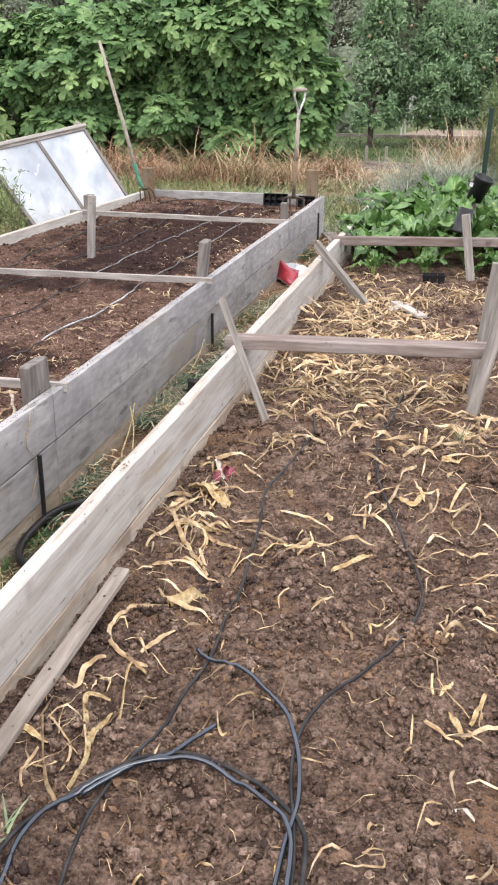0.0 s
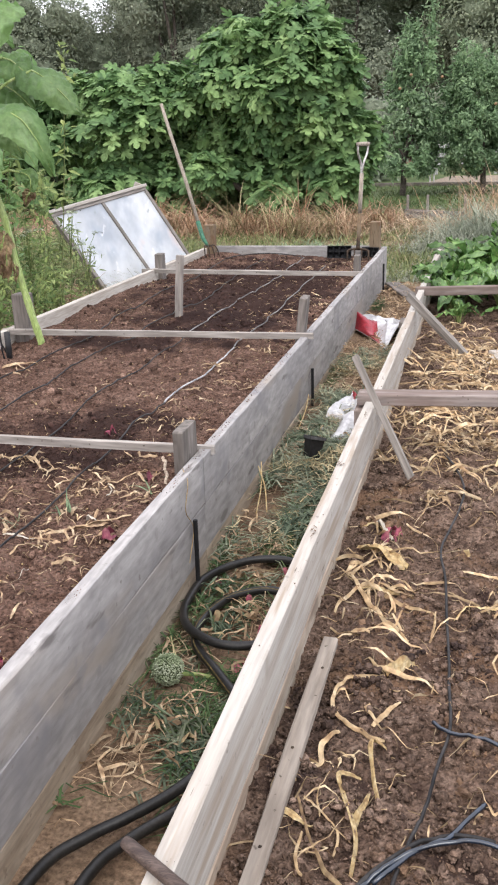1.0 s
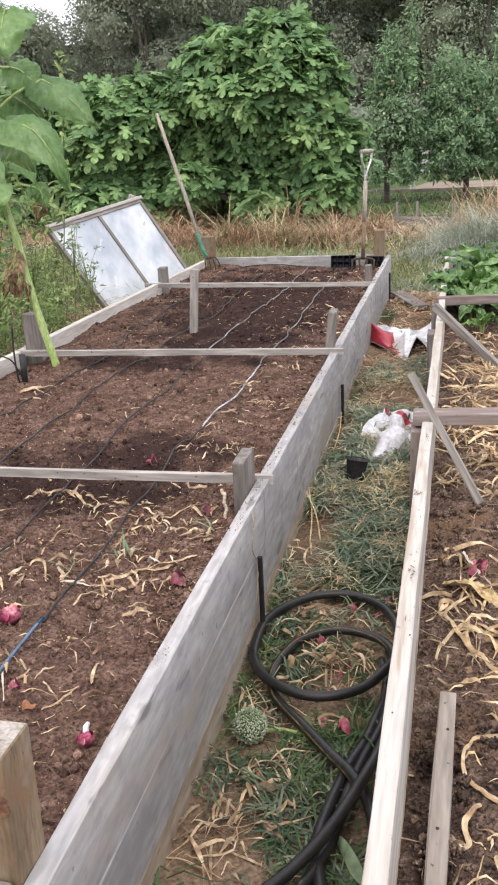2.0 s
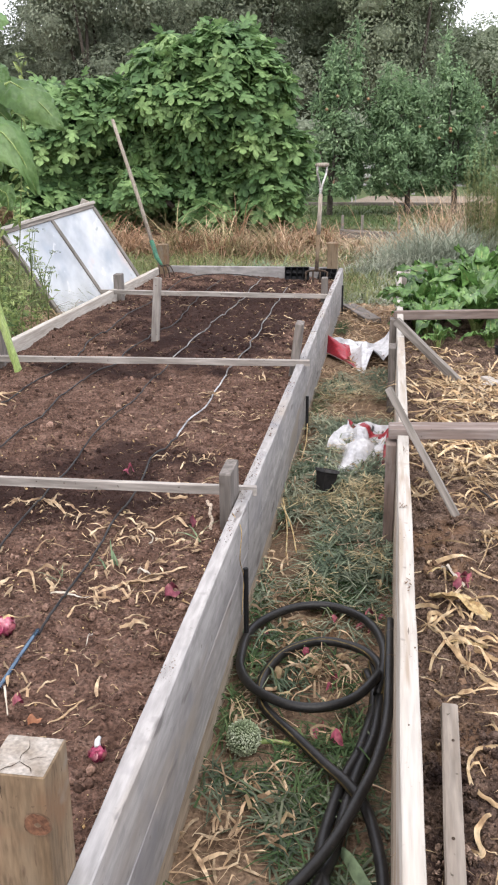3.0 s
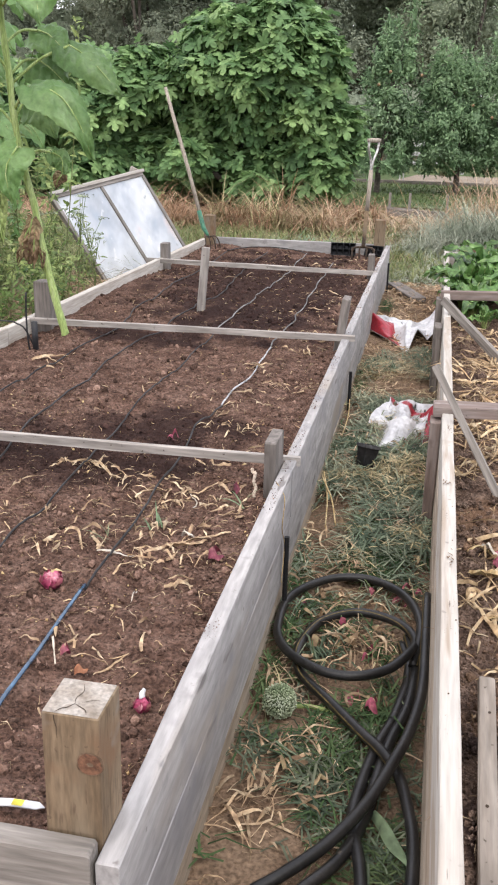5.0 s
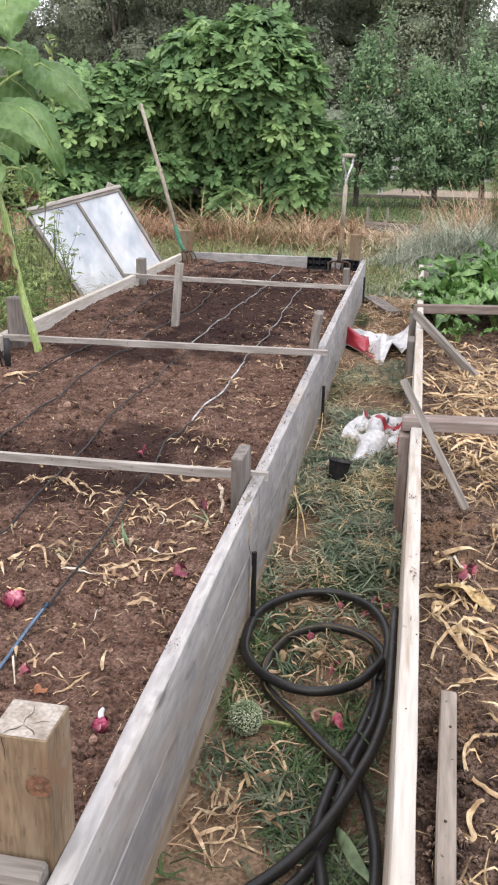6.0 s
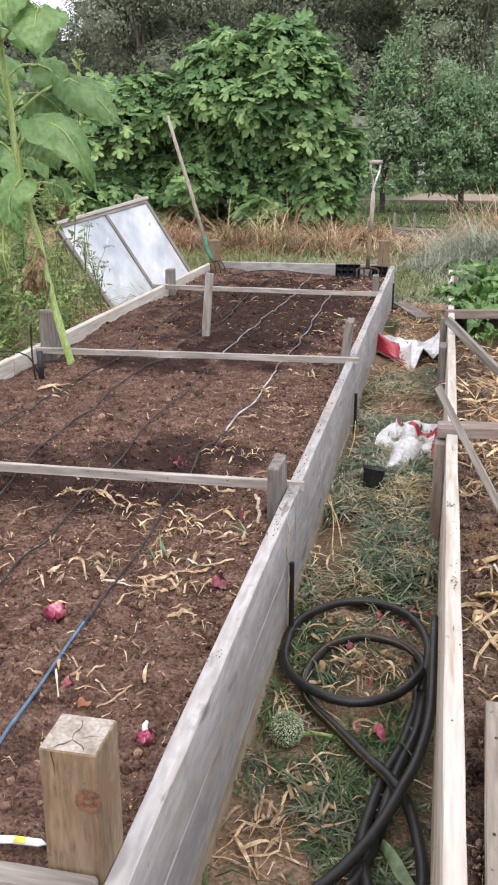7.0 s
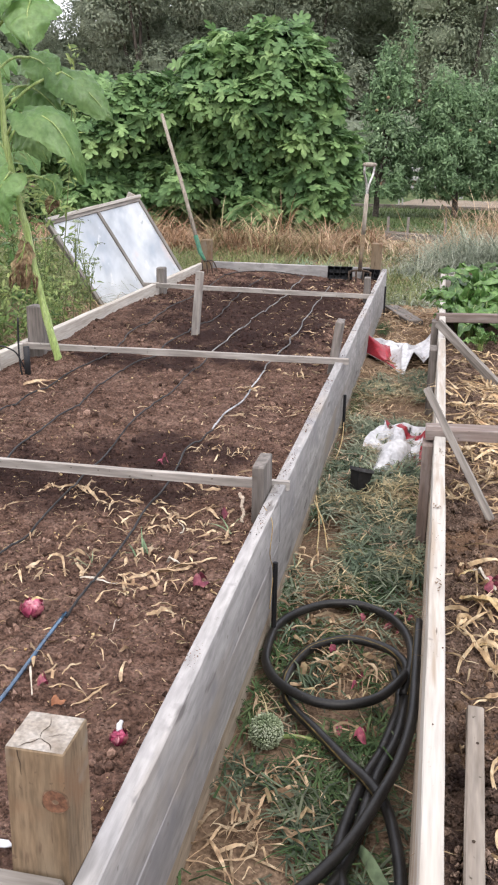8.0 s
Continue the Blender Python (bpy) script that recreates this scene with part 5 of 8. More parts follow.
hose([(0.40, 1.44, 0.02), (0.418, 1.35, 0.025), (0.426, 1.27, 0.03), (0.424, 1.20, 0.035), (0.412, 1.06, 0.035), (0.376, 0.913, 0.033), (0.352, 0.764, 0.035), (0.335, 0.632, 0.033), (0.29, 0.50, 0.033), (0.21, 0.38, 0.033), (0.16, 0.25, 0.033), (0.15, -0.1, 0.033)], "thick black rubber hose lying on the path")
hose([(0.385, 1.40, 0.015), (0.408, 1.30, 0.02), (0.41, 1.20, 0.028), (0.40, 1.12, 0.033), (0.378, 1.0, 0.033), (0.345, 0.887, 0.033), (0.318, 0.738, 0.033), (0.31, 0.62, 0.033), (0.34, 0.48, 0.033), (0.37, 0.2, 0.033)], "thick black rubber hose lying on the path")


# ---- small things on the path and in the beds ----
def seed_head(x, y, z, r):
    t = thing("allium_head", (x, y, z - r), "round pale green onion seed head lying on the path", "flower")
    n = 1300
    k = np.arange(n) + 0.5
    ph, th = np.arccos(1 - 2 * k / n), math.pi * (1 + 5 ** 0.5) * k
    d = np.stack([np.cos(th) * np.sin(ph), np.sin(th) * np.sin(ph), np.cos(ph)], -1)
    v, f = [], []
    for q in d:
        q = q + RNG.normal(0, 0.04, 3)
        c = q * r * RNG.uniform(0.9, 1.04) + np.array((x, y, z))
        s = r * RNG.uniform(0.042, 0.064)
        b = len(v)
        v += [tuple(c + np.array(p) * s) for p in ICO_V]
        f += [tuple(i + b for i in t3) for t3 in ICO_F]
    link("bloom", v, f, ALLIUM, t, smooth=True)
    link("core", (BALL_V * r * 0.90 + np.array((x, y, z))).tolist(), BALL_F.tolist(), CORE, t, "dark green heart", smooth=True)
    tube("stalk", [(x + r * 0.8, y, z - 0.01), (x + r * 1.8, y + 0.03, z - 0.025), (x + r * 3.2, y + 0.02, z - 0.025)], 0.006, STEM, t)
    return t


seed_head(0.087, 0.955, 0.078, 0.043)


def onion(x, y, z, r, label, neck=False):
    t = thing("onion", (x, y, z - r), label, "onion")
    g = np.random.default_rng(int(1000 * abs(x)))
    n, m = 22, 15
    v, f = [], []
    for i in range(m):
        ph = math.pi * i / (m - 1)
        for k in range(n):
            a = 2 * math.pi * k / n
            fold = 1 - abs(float(vnoise(3.2 * math.cos(a) + 9, 3.2 * math.sin(a) + 2.4 * ph, 61)) - 0.5) * 2
            w = 0.72 + 0.42 * fold ** 2 + 0.16 * (float(vnoise(k * 1.3, i * 1.1, 62)) - 0.5)
            v.append((r * w * math.sin(ph) * math.cos(a), r * w * math.sin(ph) * math.sin(a), r * 0.85 * w * math.cos(ph)))
        if i:
            f += [((i - 1) * n + k, (i - 1) * n + (k + 1) % n, i * n + (k + 1) % n, i * n + k) for k in range(n)]
    link("bulb", v, f, ONION, t, smooth=True, world_m=pose(x, y, z, 30, 20, 60 * x))
    # torn skins peel off round the bulb
    for k in range(6):
        a = 1.05 * k + 0.4
        vv, ff = [], []
        for i in range(6):
            s = i / 5
            q, hh = r * (0.84 + 0.26 * math.sin(2.6 * s) + 0.12 * s * (k % 2)), r * (-0.55 + 1.15 * s)
            w = r * 0.55 * math.sin(math.pi * (0.2 + 0.72 * s))
            for side in (-1, 0, 1):
                b = a + 0.25 * math.sin(4 * s + k)
                vv.append((q * math.cos(b) - side * w * math.sin(b), q * math.sin(b) + side * w * math.cos(b), hh + 0.10 * r * g.normal() * s + 0.12 * r * abs(side)))
            if i:
                c = 3 * i - 3
                ff += [(c, c + 1, c + 4, c + 3), (c + 1, c + 2, c + 5, c + 4)]
        link("peel", vv, ff, SKIN if k % 2 else ONION, t, "torn magenta skin", smooth=True, world_m=Matrix.Translation((x, y, z)))
    if neck:
        tube("neck", [(x - 0.002, y + r * 0.6, z + r * 0.5), (x - 0.006, y + r * 1.3, z + r * 0.9), (x - 0.004, y + r * 1.9, z + r * 1.1)], 0.006, BAGWHITE, t, "white dry neck", 7, [0.007, 0.006, 0.004])
    v, f = ribbon_arrays(x - r * 1.2, y + r * 0.6, soil_l_z, r * 3, r * 0.6, 0.4, 0.6, 0.012, 0.3, 8)
    link("husk", v, f, HUSK, t, "pale torn husk", smooth=True)
    return t


onion(-0.488, 0.865, 0.402, 0.0245, "crumpled magenta onion bulb with torn skins on dark soil")
onion(-0.115, 0.432, 0.396, 0.0155, "small magenta onion bulb with a white neck on dark soil", True)
for k, (x, y, h, s) in enumerate(((-0.14, 1.09, soil_l_z, 0.05), (-0.16, 1.52, soil_l_z, 0.04), (0.667, 1.454, soil_r_z, 0.052), (0.637, 1.429, soil_r_z, 0.040), (-0.52, 2.02, soil_l_z, 0.035), (0.05, 1.52, ground_z, 0.035),
                                  (0.30, 1.28, ground_z, 0.035), (0.39, 1.62, ground_z, 0.05), (0.26, 1.05, ground_z, 0.04), (0.31, 1.02, ground_z, 0.04), (-0.34, 0.56, soil_l_z, 0.03), (0.52, 3.0, soil_r_z, 0.05))):
    v, f = ribbon_arrays(x, y, h, s, s * 0.7, 1.3 * k, 0.8, 0.012, 0.4, 6, 0.5)
    v2, f2 = ribbon_arrays(x + 0.01, y + 0.012, h, s * 0.8, s * 0.5, 1.3 * k + 1.7, -0.8, 0.016, -0.5, 6, 0.5)
    tagged(link("onion_skin", v + v2, f + [tuple(i + len(v) for i in q) for q in f2], SKIN, smooth=True), "crumpled purple onion skin scrap", "onion skin", "onion skins lying about")


ORANGE = mat("orange_onion_scrap", [(0.24, 0.085, 0.04), (0.34, 0.15, 0.075)], 30, 60, 0.6, 0.4, 0.002, transl=0.1)
v, f = ribbon_arrays(-0.29, 0.515, soil_l_z, 0.034, 0.020, 0.3, 0.5, 0.006, 0.3, 6, 0.5)
tagged(link("onion_skin", v, f, ORANGE, smooth=True), "orange-brown onion skin scrap on dark soil", "onion skin", "onion skins lying about")


def bag(net, seed, reds, marks, label):
    """A crumpled empty plastic sack: a wrinkled sheet over a net of places (rows from front to back), closed by a thin underside. reds, marks: tests of (u, v)."""
    net = np.array(net, float)
    nr, nc = net.shape[:2]
    nu, nv = 46, 28
    u, v = np.meshgrid(np.linspace(0, 1, nu), np.linspace(0, 1, nv))

    def smooth_at(q, cells):
        i = np.minimum((q * cells).astype(int), cells - 1)
        r = q * cells - i
        return i, (r * r * (3 - 2 * r) * 0.5 + r * 0.5)[..., None]
    i, a = smooth_at(v, nr - 1)
    j, b = smooth_at(u, nc - 1)
    P = (net[i, j] * (1 - b) + net[i, j + 1] * b) * (1 - a) + (net[i + 1, j] * (1 - b) + net[i + 1, j + 1] * b) * a
    crease = np.abs(vnoise(u * 5 + 1.5 * v, v * 3.4 - u, seed) - 0.5) * 2
    fine = np.abs(vnoise(u * 7 + v * 6, v * 7 - u * 6, seed + 1) - 0.5) * 2
    g = np.random.default_rng(seed)
    folds = 0.0
    for k in range(6):
        a, many = g.uniform(0, math.pi), g.uniform(1.6, 4.2)
        folds = folds + np.abs(((u * math.cos(a) + 0.8 * v * math.sin(a)) * many + g.uniform(0, 1)) % 1.0 - 0.5) / many
    P[..., 2] += (0.012 * (crease - 0.35) + 0.007 * (fine - 0.4) + 0.140 * (folds - folds.mean())) * np.minimum(1, 5 * v * (1 - v) + 0.15)
    P[..., 0] += 0.018 * (vnoise(u * 6, v * 5, seed + 2) - 0.5)
    P[..., 1] += 0.030 * (vnoise(u * 7 + 4, v * 4, seed + 3) - 0.5)
    P[..., 2] = np.maximum(P[..., 2], ground_z(P[..., 0], P[..., 1]) + 0.022)
    top = P.reshape(-1, 3)
    low = top - np.array([0, 0, 0.006])
    k = (np.arange(nv - 1)[:, None] * nu + np.arange(nu - 1)).ravel()
    q = np.stack([k, k + 1, k + 1 + nu, k + nu], -1)
    rim = np.concatenate([np.arange(nu), np.arange(1, nv) * nu + nu - 1, (nv - 1) * nu + np.arange(nu - 2, -1, -1), np.arange(nv - 2, 0, -1) * nu])
    m = nu * nv
    side = np.stack([rim, np.roll(rim, -1), np.roll(rim, -1) + m, rim + m], -1)
    cu, cv = u.ravel()[q].mean(1), v.ravel()[q].mean(1)
    is_red = reds(cu + 0.08 * (vnoise(cu * 6, cv * 6, seed + 6) - 0.5), cv + 0.08 * (vnoise(cu * 6, cv * 6, seed + 7) - 0.5))
    is_mark = marks(cu, cv) & ~is_red & (vnoise(cu * 40, cv * 13, seed + 8) > 0.56)
    c = net.reshape(-1, 3).mean(0)
    t = thing("plastic_bag", (c[0], c[1], 0.05), label, "bag", "empty bags on the path")
    pts = np.concatenate([top, low]).tolist()
    link("white_skin", pts, q[~is_red & ~is_mark].tolist() + side.tolist() + (q[:, ::-1] + m).tolist(), BAGWHITE, t)
    link("red_print", top.tolist(), q[is_red].tolist(), BAGRED, t, "dark red printed area")
    link("dark_print", top.tolist(), q[is_mark].tolist(), PRINT, t, "dark illegible print marks")
    return t


bag([[(-0.01, 5.25, 0.13), (0.20, 4.84, 0.12), (0.265, 4.74, 0.11), (0.315, 5.02, 0.20), (0.385, 4.98, 0.15), (0.445, 5.05, 0.20)],
     [(-0.015, 5.38, 0.20), (0.12, 5.20, 0.21), (0.22, 5.15, 0.18), (0.30, 5.22, 0.19), (0.38, 5.25, 0.21), (0.452, 5.30, 0.27)],
     [(-0.01, 5.58, 0.16), (0.08, 5.52, 0.18), (0.17, 5.45, 0.15), (0.29, 5.42, 0.15), (0.38, 5.45, 0.20), (0.435, 5.50, 0.26)]],
    11, lambda u, v: (u < 0.25) & (v < 0.62) | (u < 0.06) & (v < 0.8) | (u > 0.95) & (v < 0.8), lambda u, v: (u > 0.42) & (u < 0.80) & (np.abs(v - 0.68) < 0.10), "crumpled white and red plastic bag on straw")
bag([[(0.110, 3.08, 0.08), (0.215, 2.95, 0.08), (0.33, 2.95, 0.09), (0.43, 3.06, 0.10)],
     [(0.150, 3.24, 0.12), (0.25, 3.18, 0.15), (0.345, 3.20, 0.14), (0.437, 3.25, 0.13)],
     [(0.21, 3.42, 0.14), (0.265, 3.38, 0.145), (0.335, 3.37, 0.14), (0.438, 3.36, 0.14)],
     [(0.22, 3.58, 0.145), (0.28, 3.52, 0.145), (0.35, 3.50, 0.15), (0.440, 3.48, 0.155)]],
    31, lambda u, v: (u > 0.90) & (v < 0.6) | (np.abs(v - 1.0 + 0.42 * u) < 0.085) | ((v < 0.16) & (u > 0.62) & (u < 0.86)), lambda u, v: (np.abs(v - 0.83) < 0.05) & (u > 0.6), "crumpled white plastic bag with red bands on grass")


def square_pot(x, y, z, s, h, m, label):
    t = thing("plant_pot", (x, y, z), label, "pot")
    v, f = [], []
    for q, k in ((0.36, 0), (0.5, 1.0), (0.56, 1.0), (0.56, 0.88), (0.51, 0.88), (0.37, -0.02)):
        v += [(q * s * a, q * s * b, k * h) for a, b in ((-1, -1), (1, -1), (1, 1), (-1, 1))]
    for r in range(5):
        f += [(4 * r + i, 4 * r + (i + 1) % 4, 4 * r + 4 + (i + 1) % 4, 4 * r + 4 + i) for i in range(4)]
    f += [(3, 2, 1, 0), (20, 21, 22, 23)]
    link("pot_wall", v, f, PLASTIC, t, world_m=Matrix.Translation((x, y, z)) @ m)
    # the rim is a lighter grey than the black wall
    lip, lf = [], []
    for q, k in ((0.50, 1.004), (0.575, 1.004), (0.575, 0.87), (0.565, 0.87)):
        lip += [(q * s * a, q * s * b, k * h) for a, b in ((-1, -1), (1, -1), (1, 1), (-1, 1))]
    for r in range(3):
        lf += [(4 * r + i, 4 * r + (i + 1) % 4, 4 * r + 4 + (i + 1) % 4, 4 * r + 4 + i) for i in range(4)]
    link("rim", lip, lf, GREYPLASTIC, t, "dark grey rim, lighter than the wall", world_m=Matrix.Translation((x, y, z)) @ m)
    return t


square_pot(0.163, 2.69, 0.078, 0.066, 0.105, pose(0, 0, 0, -10, 16, 36), "small square black plastic pot tipped on grass")


def round_pot(x, y, z, r, h, m, label):
    t = thing("nursery_pot", (x, y, z), label, "pot", "black nursery pots among the chard")
    v, f = [], []
    prof = ((0.0, 0.01), (0.80, 0.0), (1.0, 1.0), (1.08, 1.0), (1.08, 0.9), (1.02, 0.88), (0.84, -0.02), (0.0, -0.02))
    for i, (q, k) in enumerate(prof):
        v += [(q * r * math.cos(a * 0.3927), q * r * math.sin(a * 0.3927), k * h) for a in range(16)]
        if i:
            f += [((i - 1) * 16 + a, (i - 1) * 16 + (a + 1) % 16, i * 16 + (a + 1) % 16, i * 16 + a) for a in range(16)]
    link("pot_wall", v, f, PLASTIC, t, smooth=True, world_m=Matrix.Translation((x, y, z)) @ m)
    return t


pot_a = round_pot(1.288, 5.62, 0.66, 0.064, 0.165, pose(0, 0, 0, 10, 22, 0), "black nursery pot perched on a stake")
link("price_label", [(1.248, 5.552, 0.755), (1.270, 5.550, 0.748), (1.278, 5.550, 0.775), (1.256, 5.552, 0.782)], [(0, 1, 2, 3)], BAGWHITE, pot_a, "white paper label")
round_pot(1.255, 5.06, 0.665, 0.055, 0.155, pose(0, 0, 0, 168, 14, 0), "black nursery pot hung upside down")
timber("wooden_stake", (1.30, 5.64, 0.2), (1.292, 5.63, 0.66), 0.03, 0.02, WOOD_DARK, "thin grey stake that carries upturned pots", "stake", (0, 1, 0))
DARKGREEN = mat("dark_green_steel", [(0.008, 0.022, 0.016), (0.016, 0.035, 0.026)], 20, 60, 0.5, 0.1, 0.001)
tp = thing("steel_fence_post", (1.32, 6.62, 0), "dark green steel fence post beside the bed", "post")
for a, b, w, h in (((1.315, 6.60, 0), (1.352, 6.60, 1.22), 0.035, 0.006), ((1.315, 6.615, 0), (1.352, 6.615, 1.22), 0.006, 0.028)):
    beam("flange", a, b, w, h, DARKGREEN, tp, up=(0, 1, 0), chamfer=0.001)


def cell_tray(x, y, z, nx, ny, cell, deep, m, label, name="seed_tray"):
    t = thing(name, (x, y, z), label, "seed tray")
    for i in range(nx):
        for j in range(ny):
            v, f = [], []
            for q, k in ((0.28, 0.0), (0.47, 1.0), (0.53, 1.0), (0.53, 0.93), (0.34, -0.02)):
                v += [(q * cell * a, q * cell * b, k * deep) for a, b in ((-1, -1), (1, -1), (1, 1), (-1, 1))]
            for r in range(4):
                f += [(4 * r + c, 4 * r + (c + 1) % 4, 4 * r + 4 + (c + 1) % 4, 4 * r + 4 + c) for c in range(4)]
            f += [(3, 2, 1, 0), (16, 17, 18, 19)]
            link("cell", v, f, PLASTIC, t, world_m=Matrix.Translation((x, y, z)) @ m @ Matrix.Translation(((i - (nx - 1) / 2) * cell, (j - (ny - 1) / 2) * cell, 0)))
    return t


cell_tray(-0.385, 6.93, 0.425, 4, 2, 0.052, 0.055, pose(0, 0, 0, 70, 0, 4), "black plastic seed tray standing against the end board")
cell_tray(-0.12, 6.95, 0.40, 3, 2, 0.05, 0.055, pose(0, 0, 0, 40, 0, -8), "black plastic seed tray beside the corner post")
cell_tray(1.105, 4.50, 0.285, 3, 1, 0.044, 0.072, pose(0, 0, 0, 6, 0, 6), "black three-cell seed tray on straw")

tag_t = thing("plant_tag", (-0.22, 0.10, 0.40), "white plastic plant tag with a yellow patch", "plant tag")
tag_top = [(-0.295, 0.088, 0.408), (-0.240, 0.097, 0.411), (-0.196, 0.104, 0.406), (-0.183, 0.112, 0.405), (-0.196, 0.120, 0.407), (-0.242, 0.113, 0.412), (-0.300, 0.105, 0.410)]
link("tag_blade", tag_top + [(x, y, z - 0.002) for x, y, z in tag_top],
     [(0, 1, 5, 6), (1, 2, 4, 5), (2, 3, 4), (13, 12, 8, 7), (12, 11, 9, 8), (11, 10, 9)] + [(k, k + 7, (k + 1) % 7 + 7, (k + 1) % 7) for k in range(7)], BAGWHITE, tag_t)
link("yellow_patch", [(-0.238, 0.0985, 0.4120), (-0.220, 0.1012, 0.4100), (-0.220, 0.1150, 0.4105), (-0.238, 0.1120, 0.4128)], [(0, 1, 2, 3)], YELLOW, tag_t, "yellow patch")


# ---- tools ----
def garden_fork():
    t = thing("garden_fork", (-0.235, 6.80, 0.38), "digging fork with wooden shaft and D-handle stuck in soil", "garden fork")
    b, top = Vector((-0.207, 6.80, 0.50)), Vector((-0.176, 6.82, 1.335))
    d = (top - b).normalized()
    tube("shaft", [b + d * 0.27, b + d * 0.40, b + d * 0.60], 0.017, HANDLE, t, sides=10, taper=[0.0165, 0.0175, 0.017])
    tube("shaft_foot", [b, b + d * 0.14, b + d * 0.275], 0.016, WOOD_POST, t, "darker brown foot of the shaft", sides=10, taper=[0.0145, 0.016, 0.0168])
    for s in (-1, 1):
        tube("strap", spline([b + d * 0.58, b + d * 0.68 + Vector((0.012 * s, 0, 0)), b + d * 0.76 + Vector((0.034 * s, 0.030 * s, 0)), b + d * 0.83 + Vector((0.037 * s, 0.034 * s, 0))], 5), 0.009, STEEL, t, "worn bright steel strap")
    tube("grip", [b + d * 0.83 + Vector((x, x * 0.8, 0)) for x in (-0.046, -0.023, 0.023, 0.046)], 0.017, HANDLE, t, sides=10, taper=[0.015, 0.018, 0.018, 0.015])
    tube("socket", [b + d * 0.16, b, b - d * 0.03], 0.018, IRON, t, taper=[0.012, 0.018, 0.02])
    tube("shoulder", spline([b + Vector((-0.09, 0, -0.06)), b + Vector((-0.075, 0, -0.03)), b + Vector((0, 0, -0.02)), b + Vector((0.075, 0, -0.03)), b + Vector((0.09, 0, -0.06))], 4), 0.009, IRON, t)
    for x in (-0.09, -0.03, 0.03, 0.09):
        tube("tine", [b + Vector((x, 0, -0.03)), b + Vector((x, -0.005, -0.12)), b + Vector((x, 0.01, -0.26))], 0.007, IRON, t, taper=[0.008, 0.007, 0.003])
    return t


garden_fork()


def cultivator():
    t = thing("cultivator", (-1.47, 6.72, 0.38), "long-handled cultivator with green socket leaning over the bed", "garden tool")
    top, low = Vector((-1.985, 7.02, 1.70)), Vector((-1.60, 6.80, 0.62))
    d = (top - low).normalized()
    tube("handle", [low, low + (top - low) * 0.4 + Vector((0.006, 0, 0)), low + (top - low) * 0.8, top], 0.0155, HANDLE, t, sides=10, taper=[0.016, 0.0165, 0.0155, 0.014])
    tube("socket", [low + d * 0.10, low - d * 0.05, Vector((-1.525, 6.75, 0.50))], 0.019, GREENPAINT, t, "chipped green metal socket", taper=[0.0195, 0.0195, 0.012])
    neck = Vector((-1.525, 6.75, 0.50))
    for k in range(4):
        o = Vector(((k - 1.5) * 0.035, (k - 1.5) * 0.02, 0))
        tube("tine", spline([neck, neck + o * 0.7 + Vector((0.02, -0.03, 0.015)), neck + o + Vector((0.045, -0.05, -0.04)), neck + o * 1.1 + Vector((0.055, -0.045, -0.15))], 5), 0.0055, IRON, t, "rusty curved tine")
    return t


cultivator()


# ---- cold frame lid ----
def cold_frame():
    t = thing("cold_frame_lid", (-2.1, 6.3, 0), "wooden cold frame lid with cloudy plastic film leaning on weeds", "cold frame")
    tr, tl = Vector((-2.305, 7.30, 0.985)), Vector((-2.625, 5.93, 0.865))
    down = Vector((0.45, 0.26, -0.85)).normalized() * 1.05
    br, bl = tr + down, tl + down
    n = (tl - tr).cross(down).normalized()
    if n.z < 0:
        n = -n
    along, dn = (tl - tr).normalized(), down.normalized()
    for a, b, o, w in ((tr, tl, dn * 0.02, 0.042), (br, bl, -dn * 0.02, 0.042), (tr + dn * 0.042, br - dn * 0.042, along * 0.02, 0.042), (tl + dn * 0.042, bl - dn * 0.042, -along * 0.02, 0.042),
                       ((tr + tl) / 2 + dn * 0.042, (br + bl) / 2 - dn * 0.042, along * 0.0, 0.036)):
        beam("frame_bar", a + o, b + o, w, 0.034, WOOD_DARK, t, "grey-brown frame bar", up=n)
    beam("capping", tr + n * 0.026 - dn * 0.004 - along * 0.02, tl + n * 0.026 - dn * 0.004 + along * 0.02, 0.03, 0.012, WOOD_PALE, t, "pale capping strip", up=n)
    half = (tl - tr) / 2
    for k in (0, 1):
        o = tr + half * k + along * 0.02 + dn * 0.03
        L, W = half.length - 0.04, down.length - 0.06
        nu, nv = 34, 40
        u, w = np.meshgrid(np.linspace(0, 1, nu), np.linspace(0, 1, nv))
        sag = 0.010 * np.sin(math.pi * u) * np.sin(math.pi * w)
        wr = 0.016 * (np.abs(vnoise(u * 4 + 5 * w, w * 2 - 3 * u, 70 + k) - 0.5) - 0.2) + 0.007 * (vnoise(u * 9 + 7 * w, w * 5, 72 + k) - 0.5)
        hgt = wr * np.minimum(1, 12 * np.minimum.reduce([u, 1 - u, w, 1 - w])) - sag + 0.004
        P = np.array(o)[None, None] + np.array(along)[None, None] * (u * L)[..., None] + np.array(dn)[None, None] * (w * W)[..., None] + np.array(n)[None, None] * hgt[..., None]
        i = (np.arange(nv - 1)[:, None] * nu + np.arange(nu - 1)).ravel()
        link("film", P.reshape(-1, 3).tolist(), np.stack([i, i + 1, i + 1 + nu, i + nu], -1).tolist(), FILM, t, "cloudy plastic film", smooth=True)
    beam("prop", tr + Vector((-0.10, 0.16, 0.02)), tr + Vector((-0.55, 0.20, -0.98)), 0.09, 0.02, WOOD_PALE, t, "pale prop board", up=(0, 1, 0))
    return t


cold_frame()


